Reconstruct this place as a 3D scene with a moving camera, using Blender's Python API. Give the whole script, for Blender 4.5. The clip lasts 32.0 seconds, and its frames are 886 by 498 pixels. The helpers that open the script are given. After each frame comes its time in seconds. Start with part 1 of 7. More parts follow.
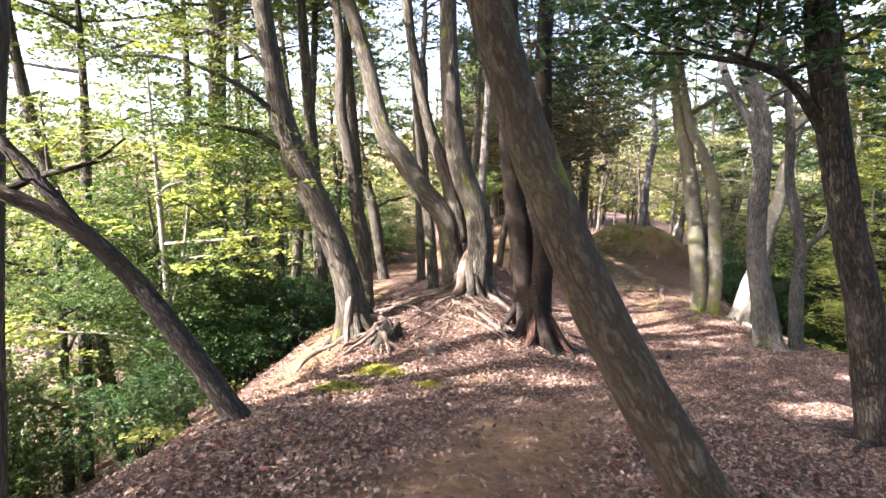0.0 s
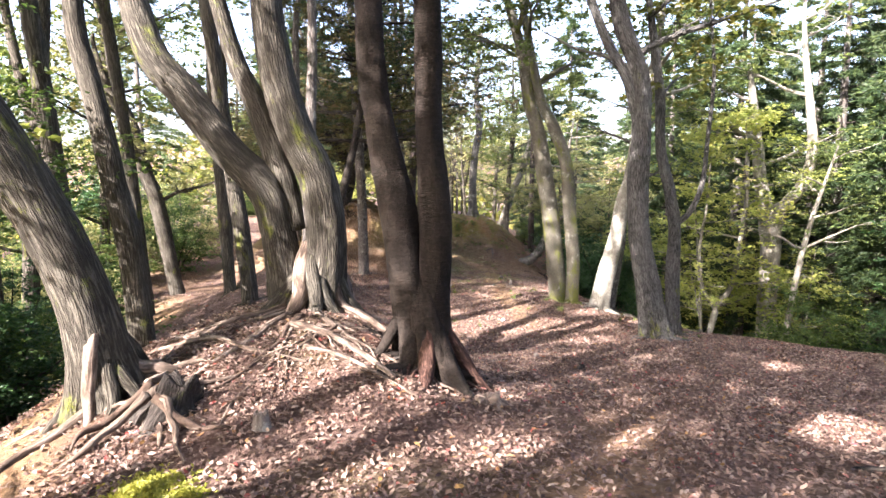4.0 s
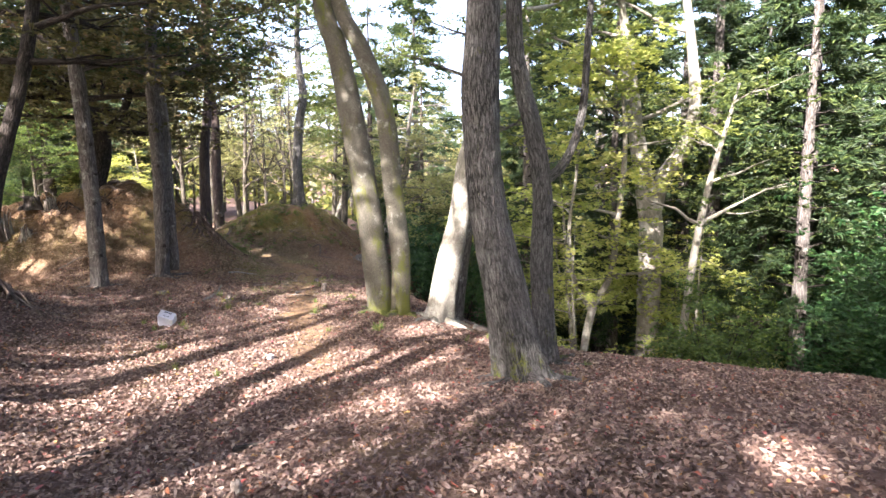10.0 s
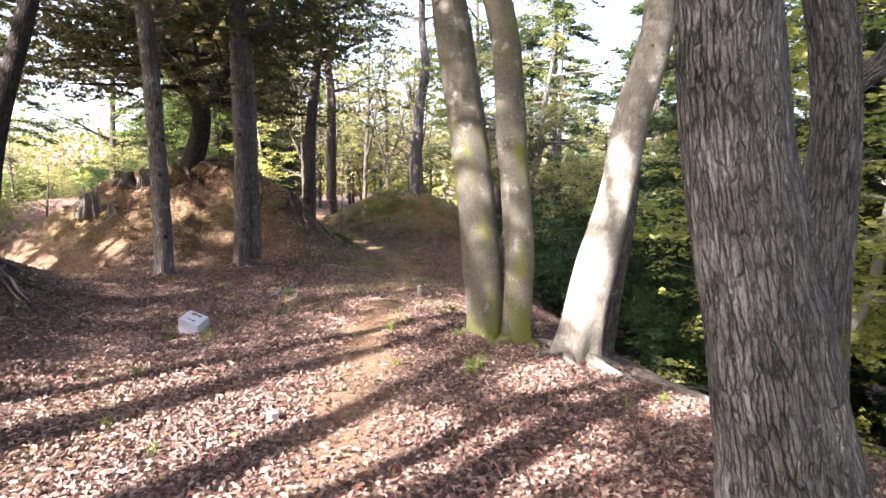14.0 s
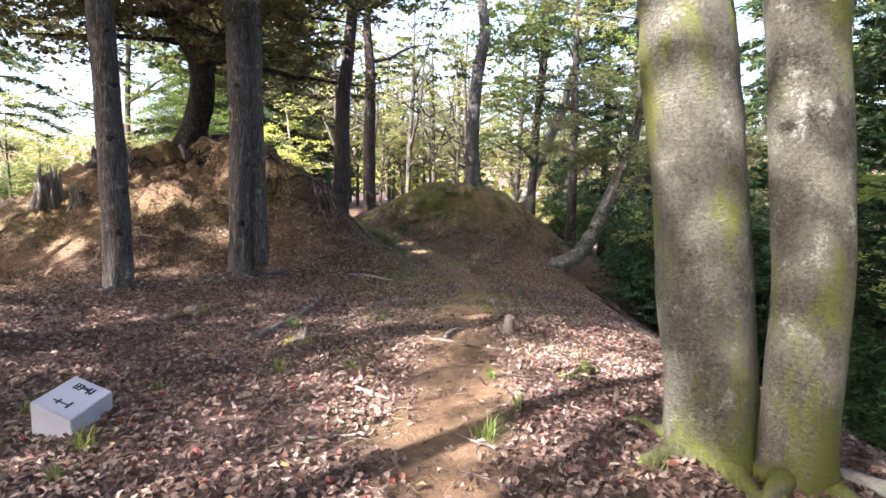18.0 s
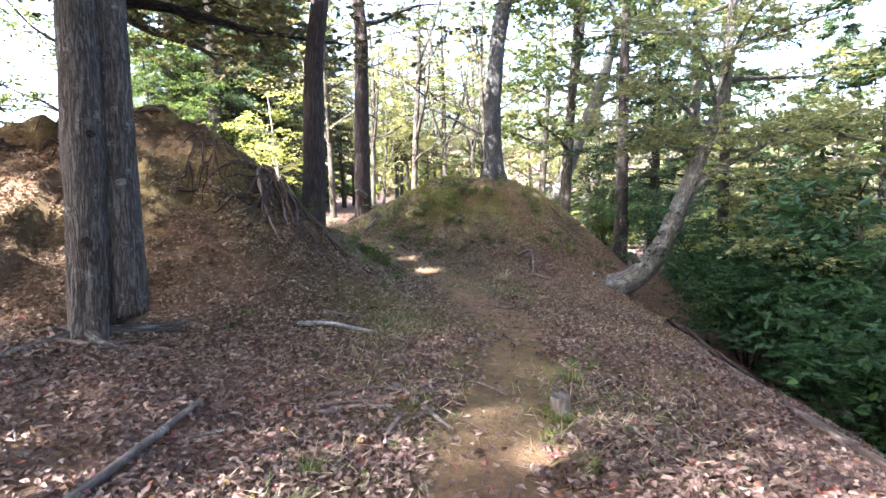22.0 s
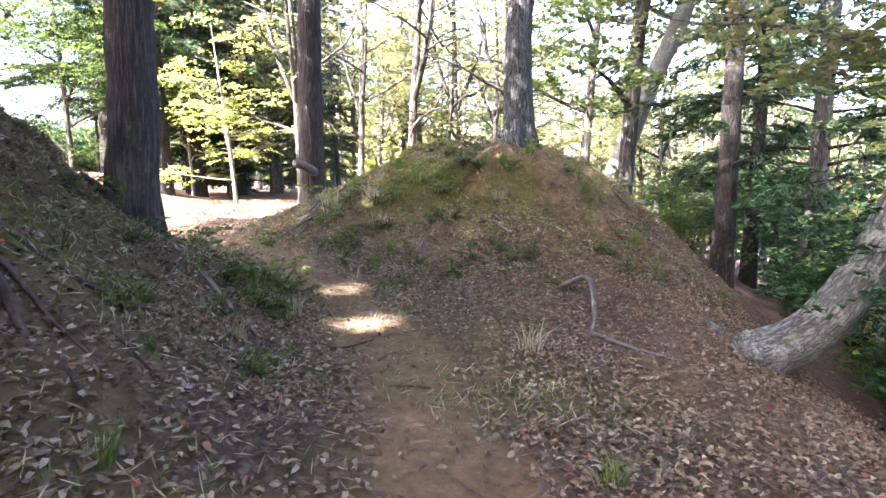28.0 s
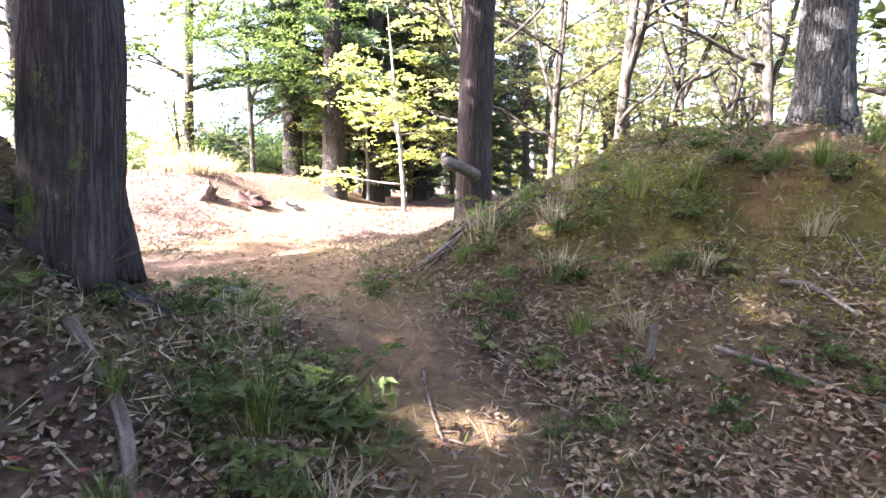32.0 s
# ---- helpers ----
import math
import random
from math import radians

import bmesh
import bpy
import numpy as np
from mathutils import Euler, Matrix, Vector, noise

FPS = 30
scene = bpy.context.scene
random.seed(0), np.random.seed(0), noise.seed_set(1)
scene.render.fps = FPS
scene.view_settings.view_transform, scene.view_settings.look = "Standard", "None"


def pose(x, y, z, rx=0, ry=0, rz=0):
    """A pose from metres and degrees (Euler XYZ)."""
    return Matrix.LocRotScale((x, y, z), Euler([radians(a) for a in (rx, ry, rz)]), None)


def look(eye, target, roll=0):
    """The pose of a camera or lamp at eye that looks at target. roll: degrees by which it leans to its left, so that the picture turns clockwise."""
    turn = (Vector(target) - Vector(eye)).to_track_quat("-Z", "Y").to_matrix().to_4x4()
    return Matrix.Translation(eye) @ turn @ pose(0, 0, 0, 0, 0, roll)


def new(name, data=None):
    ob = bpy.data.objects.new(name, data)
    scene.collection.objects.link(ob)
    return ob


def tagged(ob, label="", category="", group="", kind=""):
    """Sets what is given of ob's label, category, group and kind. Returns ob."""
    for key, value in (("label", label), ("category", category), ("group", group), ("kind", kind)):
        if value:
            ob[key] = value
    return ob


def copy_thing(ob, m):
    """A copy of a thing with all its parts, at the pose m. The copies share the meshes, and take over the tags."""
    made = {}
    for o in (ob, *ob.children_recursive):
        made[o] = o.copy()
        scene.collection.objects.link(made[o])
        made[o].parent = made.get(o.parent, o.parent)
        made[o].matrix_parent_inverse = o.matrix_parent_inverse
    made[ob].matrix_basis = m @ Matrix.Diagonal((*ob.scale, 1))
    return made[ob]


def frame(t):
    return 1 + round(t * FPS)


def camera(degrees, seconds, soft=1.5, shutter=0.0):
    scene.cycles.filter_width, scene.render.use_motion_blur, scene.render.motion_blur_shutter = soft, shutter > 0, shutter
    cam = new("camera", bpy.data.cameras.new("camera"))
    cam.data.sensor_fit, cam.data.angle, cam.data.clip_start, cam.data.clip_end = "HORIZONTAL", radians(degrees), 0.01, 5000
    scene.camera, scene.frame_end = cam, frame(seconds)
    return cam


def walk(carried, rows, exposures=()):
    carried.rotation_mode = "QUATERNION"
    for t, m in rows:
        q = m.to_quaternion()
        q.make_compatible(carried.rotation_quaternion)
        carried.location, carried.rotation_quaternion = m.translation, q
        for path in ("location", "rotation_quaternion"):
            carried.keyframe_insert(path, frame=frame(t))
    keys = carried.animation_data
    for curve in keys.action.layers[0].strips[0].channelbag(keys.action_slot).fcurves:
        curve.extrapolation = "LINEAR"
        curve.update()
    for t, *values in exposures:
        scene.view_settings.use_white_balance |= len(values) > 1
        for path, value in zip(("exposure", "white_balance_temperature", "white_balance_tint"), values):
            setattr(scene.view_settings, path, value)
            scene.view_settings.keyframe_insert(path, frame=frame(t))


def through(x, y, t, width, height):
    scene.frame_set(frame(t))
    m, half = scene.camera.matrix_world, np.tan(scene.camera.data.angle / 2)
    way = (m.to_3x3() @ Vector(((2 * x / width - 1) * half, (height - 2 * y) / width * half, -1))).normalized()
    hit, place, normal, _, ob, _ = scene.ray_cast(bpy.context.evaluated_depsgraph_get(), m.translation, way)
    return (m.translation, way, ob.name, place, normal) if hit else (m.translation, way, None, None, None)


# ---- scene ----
# camera and its walk
cam = camera(77.5, 32.0)
PATH = [
    (0, 0, 0, 1.55, 1.83, -6.77, 0.85),
    (0.5, -0.095, 0.447, 1.428, -0.01, -6.71, 0.71),
    (1, -0.163, 0.899, 1.336, -1.14, -6.67, 0.54),
    (1.5, -0.274, 1.43, 1.242, -2.86, -6.73, 0.45),
    (2, -0.345, 1.943, 1.137, -4.7, -6.68, 0.21),
    (2.5, -0.392, 2.463, 1.06, -7.91, -6.62, 0.13),
    (4.5, -0.223, 4.245, 0.845, -20.28, -6.63, -0.37),
    (5, 0.046, 4.736, 0.776, -22.95, -6.75, -0.59),
    (5.5, 0.324, 5.201, 0.739, -25.58, -6.75, -0.71),
    (6, 0.671, 5.648, 0.634, -27.83, -6.79, -0.76),
    (6.5, 1.01, 6.043, 0.585, -30.62, -6.78, -0.89),
    (7, 1.401, 6.445, 0.441, -32.63, -6.75, -0.95),
    (7.5, 1.713, 6.765, 0.37, -33.58, -6.64, -0.88),
    (8, 2.096, 7.117, 0.306, -33.74, -6.66, -0.86),
    (8.5, 2.411, 7.46, 0.227, -33.56, -6.65, -0.89),
    (9, 2.762, 7.793, 0.129, -33.27, -6.63, -0.82),
    (9.5, 3.08, 8.17, 0.046, -32.63, -6.59, -0.78),
    (10, 3.446, 8.528, -0.041, -31.41, -6.59, -0.69),
    (10.5, 3.749, 8.88, -0.044, -29.54, -6.56, -0.65),
    (11, 4.038, 9.241, -0.129, -26.85, -6.49, -0.47),
    (11.5, 4.322, 9.664, -0.233, -23.79, -6.48, -0.38),
    (12, 4.629, 10.068, -0.327, -21.9, -6.48, -0.25),
    (12.5, 4.911, 10.51, -0.409, -20.43, -6.46, -0.2),
    (13, 5.151, 10.955, -0.495, -19.49, -6.39, -0.01),
    (13.5, 5.332, 11.482, -0.562, -18.38, -6.47, 0.08),
    (14, 5.443, 12.019, -0.625, -17.57, -6.47, 0.25),
    (14.5, 5.543, 12.579, -0.709, -16.32, -6.47, 0.32),
    (15, 5.629, 13.152, -0.786, -15.66, -6.41, 0.41),
    (15.5, 5.725, 13.723, -0.857, -15.04, -6.43, 0.36),
    (17.5, 5.942, 15.902, -1.117, -13.74, -6.11, 0.25),
    (18, 5.978, 16.448, -1.104, -13.62, -6.12, 0.36),
    (18.5, 6.076, 16.993, -1.171, -13.46, -5.94, 0.28),
    (19, 6.196, 17.512, -1.199, -13.11, -5.95, 0.35),
    (19.5, 6.347, 18.041, -1.228, -12.82, -5.89, 0.08),
    (20, 6.454, 18.634, -1.262, -12.53, -5.8, -0.12),
    (20.5, 6.561, 19.16, -1.277, -12.52, -5.76, -0.29),
    (21, 6.689, 19.732, -1.271, -12.39, -5.9, -0.39),
    (21.5, 6.851, 20.226, -1.288, -12.24, -5.84, -0.59),
    (22, 7.033, 20.729, -1.273, -12.08, -5.88, -0.66),
    (22.5, 7.224, 21.224, -1.27, -11.85, -5.87, -0.7),
    (23, 7.411, 21.695, -1.3, -11.68, -5.77, -0.69),
    (23.5, 7.586, 22.179, -1.314, -11.55, -5.64, -0.8),
    (24, 7.76, 22.687, -1.341, -11.46, -5.76, -0.8),
    (24.5, 7.939, 23.157, -1.419, -11.23, -5.65, -0.72),
    (25, 8.154, 23.583, -1.473, -10.55, -5.41, -1.07),
    (25.5, 8.237, 24.068, -1.49, -10.35, -5.7, -0.54),
    (27.5, 8.748, 25.894, -1.446, -9.63, -7.16, -0.03),
    (28, 8.876, 26.394, -1.487, -9.3, -7.21, -0.03),
    (28.5, 8.998, 26.939, -1.522, -8.76, -7.41, -0),
    (29, 9.113, 27.468, -1.534, -8.28, -7.37, 0.03),
    (29.5, 9.21, 27.998, -1.548, -7.33, -7.33, 0.17),
    (30, 9.211, 28.472, -1.529, -5.46, -7.25, 0.44),
    (30.5, 9.235, 28.975, -1.534, -2.72, -7.18, 0.71),
    (31, 9.202, 29.372, -1.497, 1.15, -7.12, 0.68),
    (31.5, 9.135, 29.622, -1.466, 4.81, -6.89, 0.92),
    (32, 9.099, 29.767, -1.458, 10.49, -6.79, 1.01),
]


def gaze(x, y, z, yaw, pitch, roll):
    a, b = radians(yaw), radians(pitch)
    return look((x, y, z), (x - math.sin(a) * math.cos(b), y + math.cos(a) * math.cos(b), z + math.sin(b)), roll)


walk(cam, [(t, gaze(*p)) for t, *p in PATH], exposures=[(0.0, 3.1, 6450, 24), (2.0, 3.1, 6450, 24), (6.0, 3.1, 6450, 23), (9.0, 3.1, 6400, 23), (12.0, 3.15, 6400, 25), (15.0, 3.12, 6450, 27), (17.5, 3.0, 6250, 23), (20.0, 3.35, 6000, 22), (25.0, 4.0, 5800, 23), (32.0, 4.1, 5980, 28)])

# world, sun and exposure
SUN_AZ, SUN_EL = 242.0, 36.0
world = bpy.data.worlds.new("sky")
scene.world = world
world.use_nodes = True
wn = world.node_tree.nodes
sky = wn.new("ShaderNodeTexSky")
sky.sky_type, sky.sun_disc = "NISHITA", False
sky.sun_elevation, sky.sun_rotation = radians(SUN_EL), radians(SUN_AZ)
sky.air_density, sky.dust_density, sky.ozone_density = 1.0, 5.0, 1.0
wn["Background"].inputs["Strength"].default_value = 0.13
world.node_tree.links.new(sky.outputs[0], wn["Background"].inputs["Color"])
sun = new("sun", bpy.data.lights.new("sun", "SUN"))
sun.data.energy, sun.data.angle, sun.data.color = 5.0, radians(0.6), (1.0, 0.95, 0.86)
saz, sel = radians(SUN_AZ), radians(SUN_EL)
sun.matrix_basis = look((60 * math.sin(saz) * math.cos(sel), 60 * math.cos(saz) * math.cos(sel), 60 * math.sin(sel)), (0, 0, 0))


# materials
def material(name):
    m = bpy.data.materials.new(name)
    m.use_nodes = True
    nt = m.node_tree
    return m, nt, nt.nodes["Principled BSDF"]


def node(nt, kind, **kw):
    n = nt.nodes.new("ShaderNode" + kind)
    for k, v in kw.items():
        n.inputs[k.replace("_", " ")].default_value = v
    return n


def ramp(nt, fac, stops):
    r = nt.nodes.new("ShaderNodeValToRGB")
    e = r.color_ramp.elements
    while len(e) < len(stops):
        e.new(0.5)
    for el, (p, c) in zip(e, stops):
        el.position, el.color = p, (*c, 1)
    nt.links.new(fac, r.inputs[0])
    return r.outputs[0]


def mix(nt, fac, a, b, mode="MIX"):
    n = nt.nodes.new("ShaderNodeMix")
    n.data_type, n.blend_type = "RGBA", mode
    for s, v in ((n.inputs[0], fac), (n.inputs[6], a), (n.inputs[7], b)):
        if isinstance(v, (int, float)):
            s.default_value = v
        elif isinstance(v, tuple):
            s.default_value = (*v, 1)
        else:
            nt.links.new(v, s)
    return n.outputs[2]


def math_node(nt, op, a, b=0.0, clamp=False):
    n = nt.nodes.new("ShaderNodeMath")
    n.operation, n.use_clamp = op, clamp
    for s, v in zip(n.inputs, (a, b)):
        if isinstance(v, (int, float)):
            s.default_value = v
        else:
            nt.links.new(v, s)
    return n.outputs[0]


def noise_tex(nt, vec, scale, detail=4.0, rough=0.6, stretch=None):
    if stretch:
        mp = nt.nodes.new("ShaderNodeMapping")
        mp.inputs["Scale"].default_value = stretch
        nt.links.new(vec, mp.inputs["Vector"])
        vec = mp.outputs[0]
    n = node(nt, "TexNoise", Scale=scale, Detail=detail, Roughness=rough)
    nt.links.new(vec, n.inputs["Vector"])
    return n.outputs["Fac"]


def bump(nt, bsdf, height, strength, dist):
    b = node(nt, "Bump", Strength=strength, Distance=dist)
    nt.links.new(height, b.inputs["Height"])
    nt.links.new(b.outputs[0], bsdf.inputs["Normal"])


def attr(nt, name):
    n = nt.nodes.new("ShaderNodeAttribute")
    n.attribute_name = name
    return n


def bark(name, dark, mid, pale, across=22.0, along=0.12, depth=0.02, moss=0.0, lichen=0.0, rings=False, foot=0.0, plates=0.0):
    """Bark that runs along the stem: the attribute 'bark' holds the place on the stem's unrolled skin."""
    m, nt, b = material(name)
    v = attr(nt, "bark").outputs["Vector"]
    st = (1, 1, along) if not rings else (0.22, 0.22, 1.0)
    f = noise_tex(nt, v, across, 5, 0.65, st)
    if not rings and depth > 0.009 and along < 1:
        ridge = noise_tex(nt, v, across * 0.7, 3, 0.55, (1, 1, along * 0.8))
        ridge = math_node(nt, "MULTIPLY", math_node(nt, "ABSOLUTE", math_node(nt, "SUBTRACT", ridge, 0.5)), 7.0, True)
        f = math_node(nt, "ADD", math_node(nt, "MULTIPLY", ridge, 0.66), math_node(nt, "MULTIPLY", f, 0.38))
    if plates:
        warp = nt.nodes.new("ShaderNodeVectorMath")
        warp.operation = "MULTIPLY_ADD"
        wob = node(nt, "TexNoise", Scale=14.0, Detail=3.0)
        nt.links.new(v, wob.inputs["Vector"])
        warp.inputs[1].default_value = (0.035, 0.035, 0.09)
        nt.links.new(wob.outputs["Color"], warp.inputs[0])
        nt.links.new(v, warp.inputs[2])
        mp = nt.nodes.new("ShaderNodeMapping")
        mp.inputs["Scale"].default_value = (1, 1, 0.13)
        nt.links.new(warp.outputs[0], mp.inputs["Vector"])
        cell = node(nt, "TexVoronoi", Scale=plates)
        cell.feature = "DISTANCE_TO_EDGE"
        nt.links.new(mp.outputs[0], cell.inputs["Vector"])
        edge = math_node(nt, "MULTIPLY", cell.outputs["Distance"], 8.0, True)
        f = math_node(nt, "ADD", math_node(nt, "MULTIPLY", edge, 0.4), math_node(nt, "MULTIPLY", f, 0.6))
    if rings:
        f = math_node(nt, "ADD", math_node(nt, "MULTIPLY", f, 0.55), math_node(nt, "MULTIPLY", noise_tex(nt, v, 28.0, 5, 0.7), 0.45))
    big = noise_tex(nt, v, 2.2, 3, 0.6, (1, 1, 0.6))
    fine = noise_tex(nt, v, 70.0, 3, 0.7, (1, 1, 0.5))
    col = ramp(nt, f, ((0.27, dark), (0.5, mid), (0.82, pale)))
    col = mix(nt, math_node(nt, "MULTIPLY", fine, 0.35), col, dark)
    col = mix(nt, ramp(nt, big, ((0.42, (0, 0, 0)), (0.62, (0.28, 0.28, 0.28)))), col, pale)
    patch = ramp(nt, noise_tex(nt, v, 9.0, 5, 0.7, (1, 1, 0.5)), ((0.46, (0, 0, 0)), (0.66, (0.55, 0.55, 0.55))))
    col = mix(nt, patch, col, tuple(0.4 * a + 0.6 * b for a, b in zip(mid, dark)))
    speck = ramp(nt, noise_tex(nt, v, 42.0, 4, 0.75, (1, 1, 0.7)), ((0.5, (0, 0, 0)), (0.62, (0.5, 0.5, 0.5))))
    col = mix(nt, speck, col, dark)
    if lichen:
        li = math_node(nt, "ADD", math_node(nt, "MULTIPLY", noise_tex(nt, v, 5.0, 5, 0.7), 0.7), math_node(nt, "MULTIPLY", noise_tex(nt, v, 60.0, 4, 0.8), 0.3))
        col = mix(nt, ramp(nt, li, ((0.58 - lichen, (0, 0, 0)), (0.63 - lichen * 0.5, (0.7, 0.7, 0.7)))), col, (0.36, 0.37, 0.32))
    if moss:
        ms = math_node(nt, "ADD", math_node(nt, "MULTIPLY", noise_tex(nt, v, 3.1, 6, 0.7, (1, 1, 0.45)), 0.72), math_node(nt, "MULTIPLY", noise_tex(nt, v, 80.0, 4, 0.85), 0.28))
        if foot:
            sx = nt.nodes.new("ShaderNodeSeparateXYZ")
            nt.links.new(v, sx.inputs[0])
            ms = math_node(nt, "ADD", ms, math_node(nt, "MULTIPLY", math_node(nt, "SUBTRACT", 1.0, math_node(nt, "MULTIPLY", sx.outputs[2], 1.3), True), foot))
        col = mix(nt, ramp(nt, ms, ((0.62 - moss, (0, 0, 0)), (0.66 - moss * 0.5, (0.9, 0.9, 0.9)))), col, (0.14, 0.16, 0.03))
    nt.links.new(col, b.inputs["Base Color"])
    b.inputs["Roughness"].default_value = 0.9
    b.inputs["Specular IOR Level"].default_value = 0.2
    h = math_node(nt, "ADD", f, math_node(nt, "MULTIPLY", fine, 0.3))
    bump(nt, b, h, 1.0, depth)
    return m


def leaf_mat(name, stops, through=0.5, shift=0.35):
    """Leaves: each leaf takes its own colour; light shines through them."""
    m, nt, b = material(name)
    g = nt.nodes.new("ShaderNodeNewGeometry")
    oi = nt.nodes.new("ShaderNodeObjectInfo")
    fac = math_node(nt, "ADD", math_node(nt, "MULTIPLY", g.outputs["Random Per Island"], 1 - shift), math_node(nt, "MULTIPLY", oi.outputs["Random"], shift))
    col = ramp(nt, fac, stops)
    nt.links.new(col, b.inputs["Base Color"])
    b.inputs["Roughness"].default_value = 0.5
    b.inputs["Specular IOR Level"].default_value = 0.35
    t = nt.nodes.new("ShaderNodeBsdfTranslucent")
    nt.links.new(mix(nt, 0.6, col, mix(nt, 1.0, col, (1.3, 1.3, 0.75), "MULTIPLY")), t.inputs["Color"])
    mx = nt.nodes.new("ShaderNodeMixShader")
    mx.inputs[0].default_value = through
    nt.links.new(b.outputs[0], mx.inputs[1])
    nt.links.new(t.outputs[0], mx.inputs[2])
    nt.links.new(mx.outputs[0], nt.nodes["Material Output"].inputs["Surface"])
    return m


def plain(name, col, rough=0.8, scale=12.0, vary=0.35, depth=0.004, metal=0.0):
    m, nt, b = material(name)
    tc = nt.nodes.new("ShaderNodeTexCoord").outputs["Object"]
    n1, n2 = noise_tex(nt, tc, scale, 5, 0.65), noise_tex(nt, tc, scale * 0.2, 3, 0.6)
    lo = tuple(c * (1 - vary) for c in col)
    c = mix(nt, n1, lo, tuple(min(1, c * (1 + vary)) for c in col))
    c = mix(nt, math_node(nt, "MULTIPLY", n2, 0.5), c, lo)
    nt.links.new(c, b.inputs["Base Color"])
    b.inputs["Roughness"].default_value, b.inputs["Metallic"].default_value = rough, metal
    bump(nt, b, n1, 0.7, depth)
    return m


BARK_OAK = bark("bark_oak", (0.03, 0.029, 0.026), (0.098, 0.096, 0.088), (0.21, 0.208, 0.192), 34, 0.2, 0.05, 0.01, 0.0, False, 0.08, 32.0)
BARK_GREY = bark("bark_grey", (0.03, 0.027, 0.021), (0.074, 0.067, 0.053), (0.135, 0.126, 0.102), 38, 0.13, 0.024, 0.04, 0.0)
BARK_CHERRY = bark("bark_cherry", (0.006, 0.005, 0.0043), (0.02, 0.0155, 0.0125), (0.075, 0.06, 0.046), 46, 1.0, 0.04, 0.0, 0.0, True)
BARK_MOSSY = bark("bark_mossy", (0.055, 0.052, 0.04), (0.145, 0.139, 0.109), (0.26, 0.25, 0.2), 46, 1.3, 0.024, 0.1, 0.02, False, 0.13)
BARK_PALE = bark("bark_pale", (0.095, 0.09, 0.0741), (0.209, 0.2, 0.163), (0.332, 0.325, 0.271), 30, 0.3, 0.007, 0.0, 0.06)
BARK_BIRCH = bark("bark_birch", (0.03, 0.027, 0.025), (0.3, 0.29, 0.27), (0.6, 0.58, 0.55), 16, 0.8, 0.006)
BARK_ASH = bark("bark_ash", (0.06, 0.056, 0.048), (0.15, 0.144, 0.126), (0.27, 0.262, 0.232), 34, 0.3, 0.012, 0.03, 0.05)
BARK_CEDAR = bark("bark_cedar", (0.052, 0.046, 0.041), (0.145, 0.132, 0.119), (0.235, 0.218, 0.198), 44, 0.16, 0.026, 0.0, 0.02, False, 0.0)
BARK_SUGI = bark("bark_sugi", (0.034, 0.026, 0.024), (0.075, 0.06, 0.054), (0.12, 0.1, 0.09), 46, 0.1, 0.02, 0.02, 0.0)
BARK_BROWN = bark("bark_brown", (0.034, 0.028, 0.02), (0.062, 0.052, 0.038), (0.1, 0.087, 0.066), 26, 0.42, 0.018, 0.05, 0.0)
BARK_DARK = bark("bark_dark", (0.013, 0.011, 0.0095), (0.04, 0.034, 0.029), (0.085, 0.074, 0.063), 34, 0.3, 0.018, 0.02, 0.0)
ROOT_DARK = bark("root_dark", (0.025, 0.017, 0.013), (0.085, 0.058, 0.043), (0.17, 0.125, 0.095), 22, 0.2, 0.008)
ROOT_RED = bark("root_red", (0.02, 0.01, 0.008), (0.06, 0.03, 0.022), (0.13, 0.075, 0.055), 26, 0.4, 0.012)
ROOT_WOOD = bark("root_wood", (0.05, 0.036, 0.027), (0.15, 0.112, 0.085), (0.29, 0.235, 0.19), 18, 0.2, 0.01, 0.0, 0.0)
DEAD_WOOD = bark("dead_wood", (0.05, 0.043, 0.037), (0.155, 0.132, 0.112), (0.3, 0.265, 0.23), 26, 0.12, 0.008, 0.0, 0.05)

LEAF_GREEN = leaf_mat("leaf_green", ((0.0, (0.05, 0.08, 0.026)), (0.5, (0.105, 0.145, 0.045)), (1.0, (0.2, 0.225, 0.075))))
LEAF_LUSH = leaf_mat("leaf_lush", ((0.0, (0.024, 0.055, 0.018)), (0.5, (0.065, 0.115, 0.03)), (1.0, (0.16, 0.21, 0.055))))
LEAF_YELLOW = leaf_mat("leaf_yellow", ((0.0, (0.13, 0.16, 0.065)), (0.5, (0.235, 0.25, 0.11)), (0.88, (0.35, 0.33, 0.16)), (0.95, (0.42, 0.35, 0.16)), (1.0, (0.34, 0.2, 0.1))))
LEAF_MAPLE = leaf_mat("leaf_maple", ((0.0, (0.18, 0.23, 0.06)), (0.5, (0.31, 0.36, 0.1)), (1.0, (0.48, 0.47, 0.17))), 0.55)
LEAF_DARK = leaf_mat("leaf_dark", ((0.0, (0.012, 0.04, 0.014)), (0.6, (0.03, 0.085, 0.025)), (1.0, (0.07, 0.13, 0.03))), 0.25)
LEAF_BROWN = leaf_mat("leaf_brown", ((0.0, (0.045, 0.05, 0.02)), (0.5, (0.1, 0.095, 0.042)), (0.8, (0.16, 0.14, 0.065)), (1.0, (0.2, 0.115, 0.075))), 0.5)
LEAF_OLIVE = leaf_mat("leaf_olive", ((0.0, (0.05, 0.06, 0.015)), (0.5, (0.1, 0.115, 0.025)), (1.0, (0.2, 0.17, 0.04))))
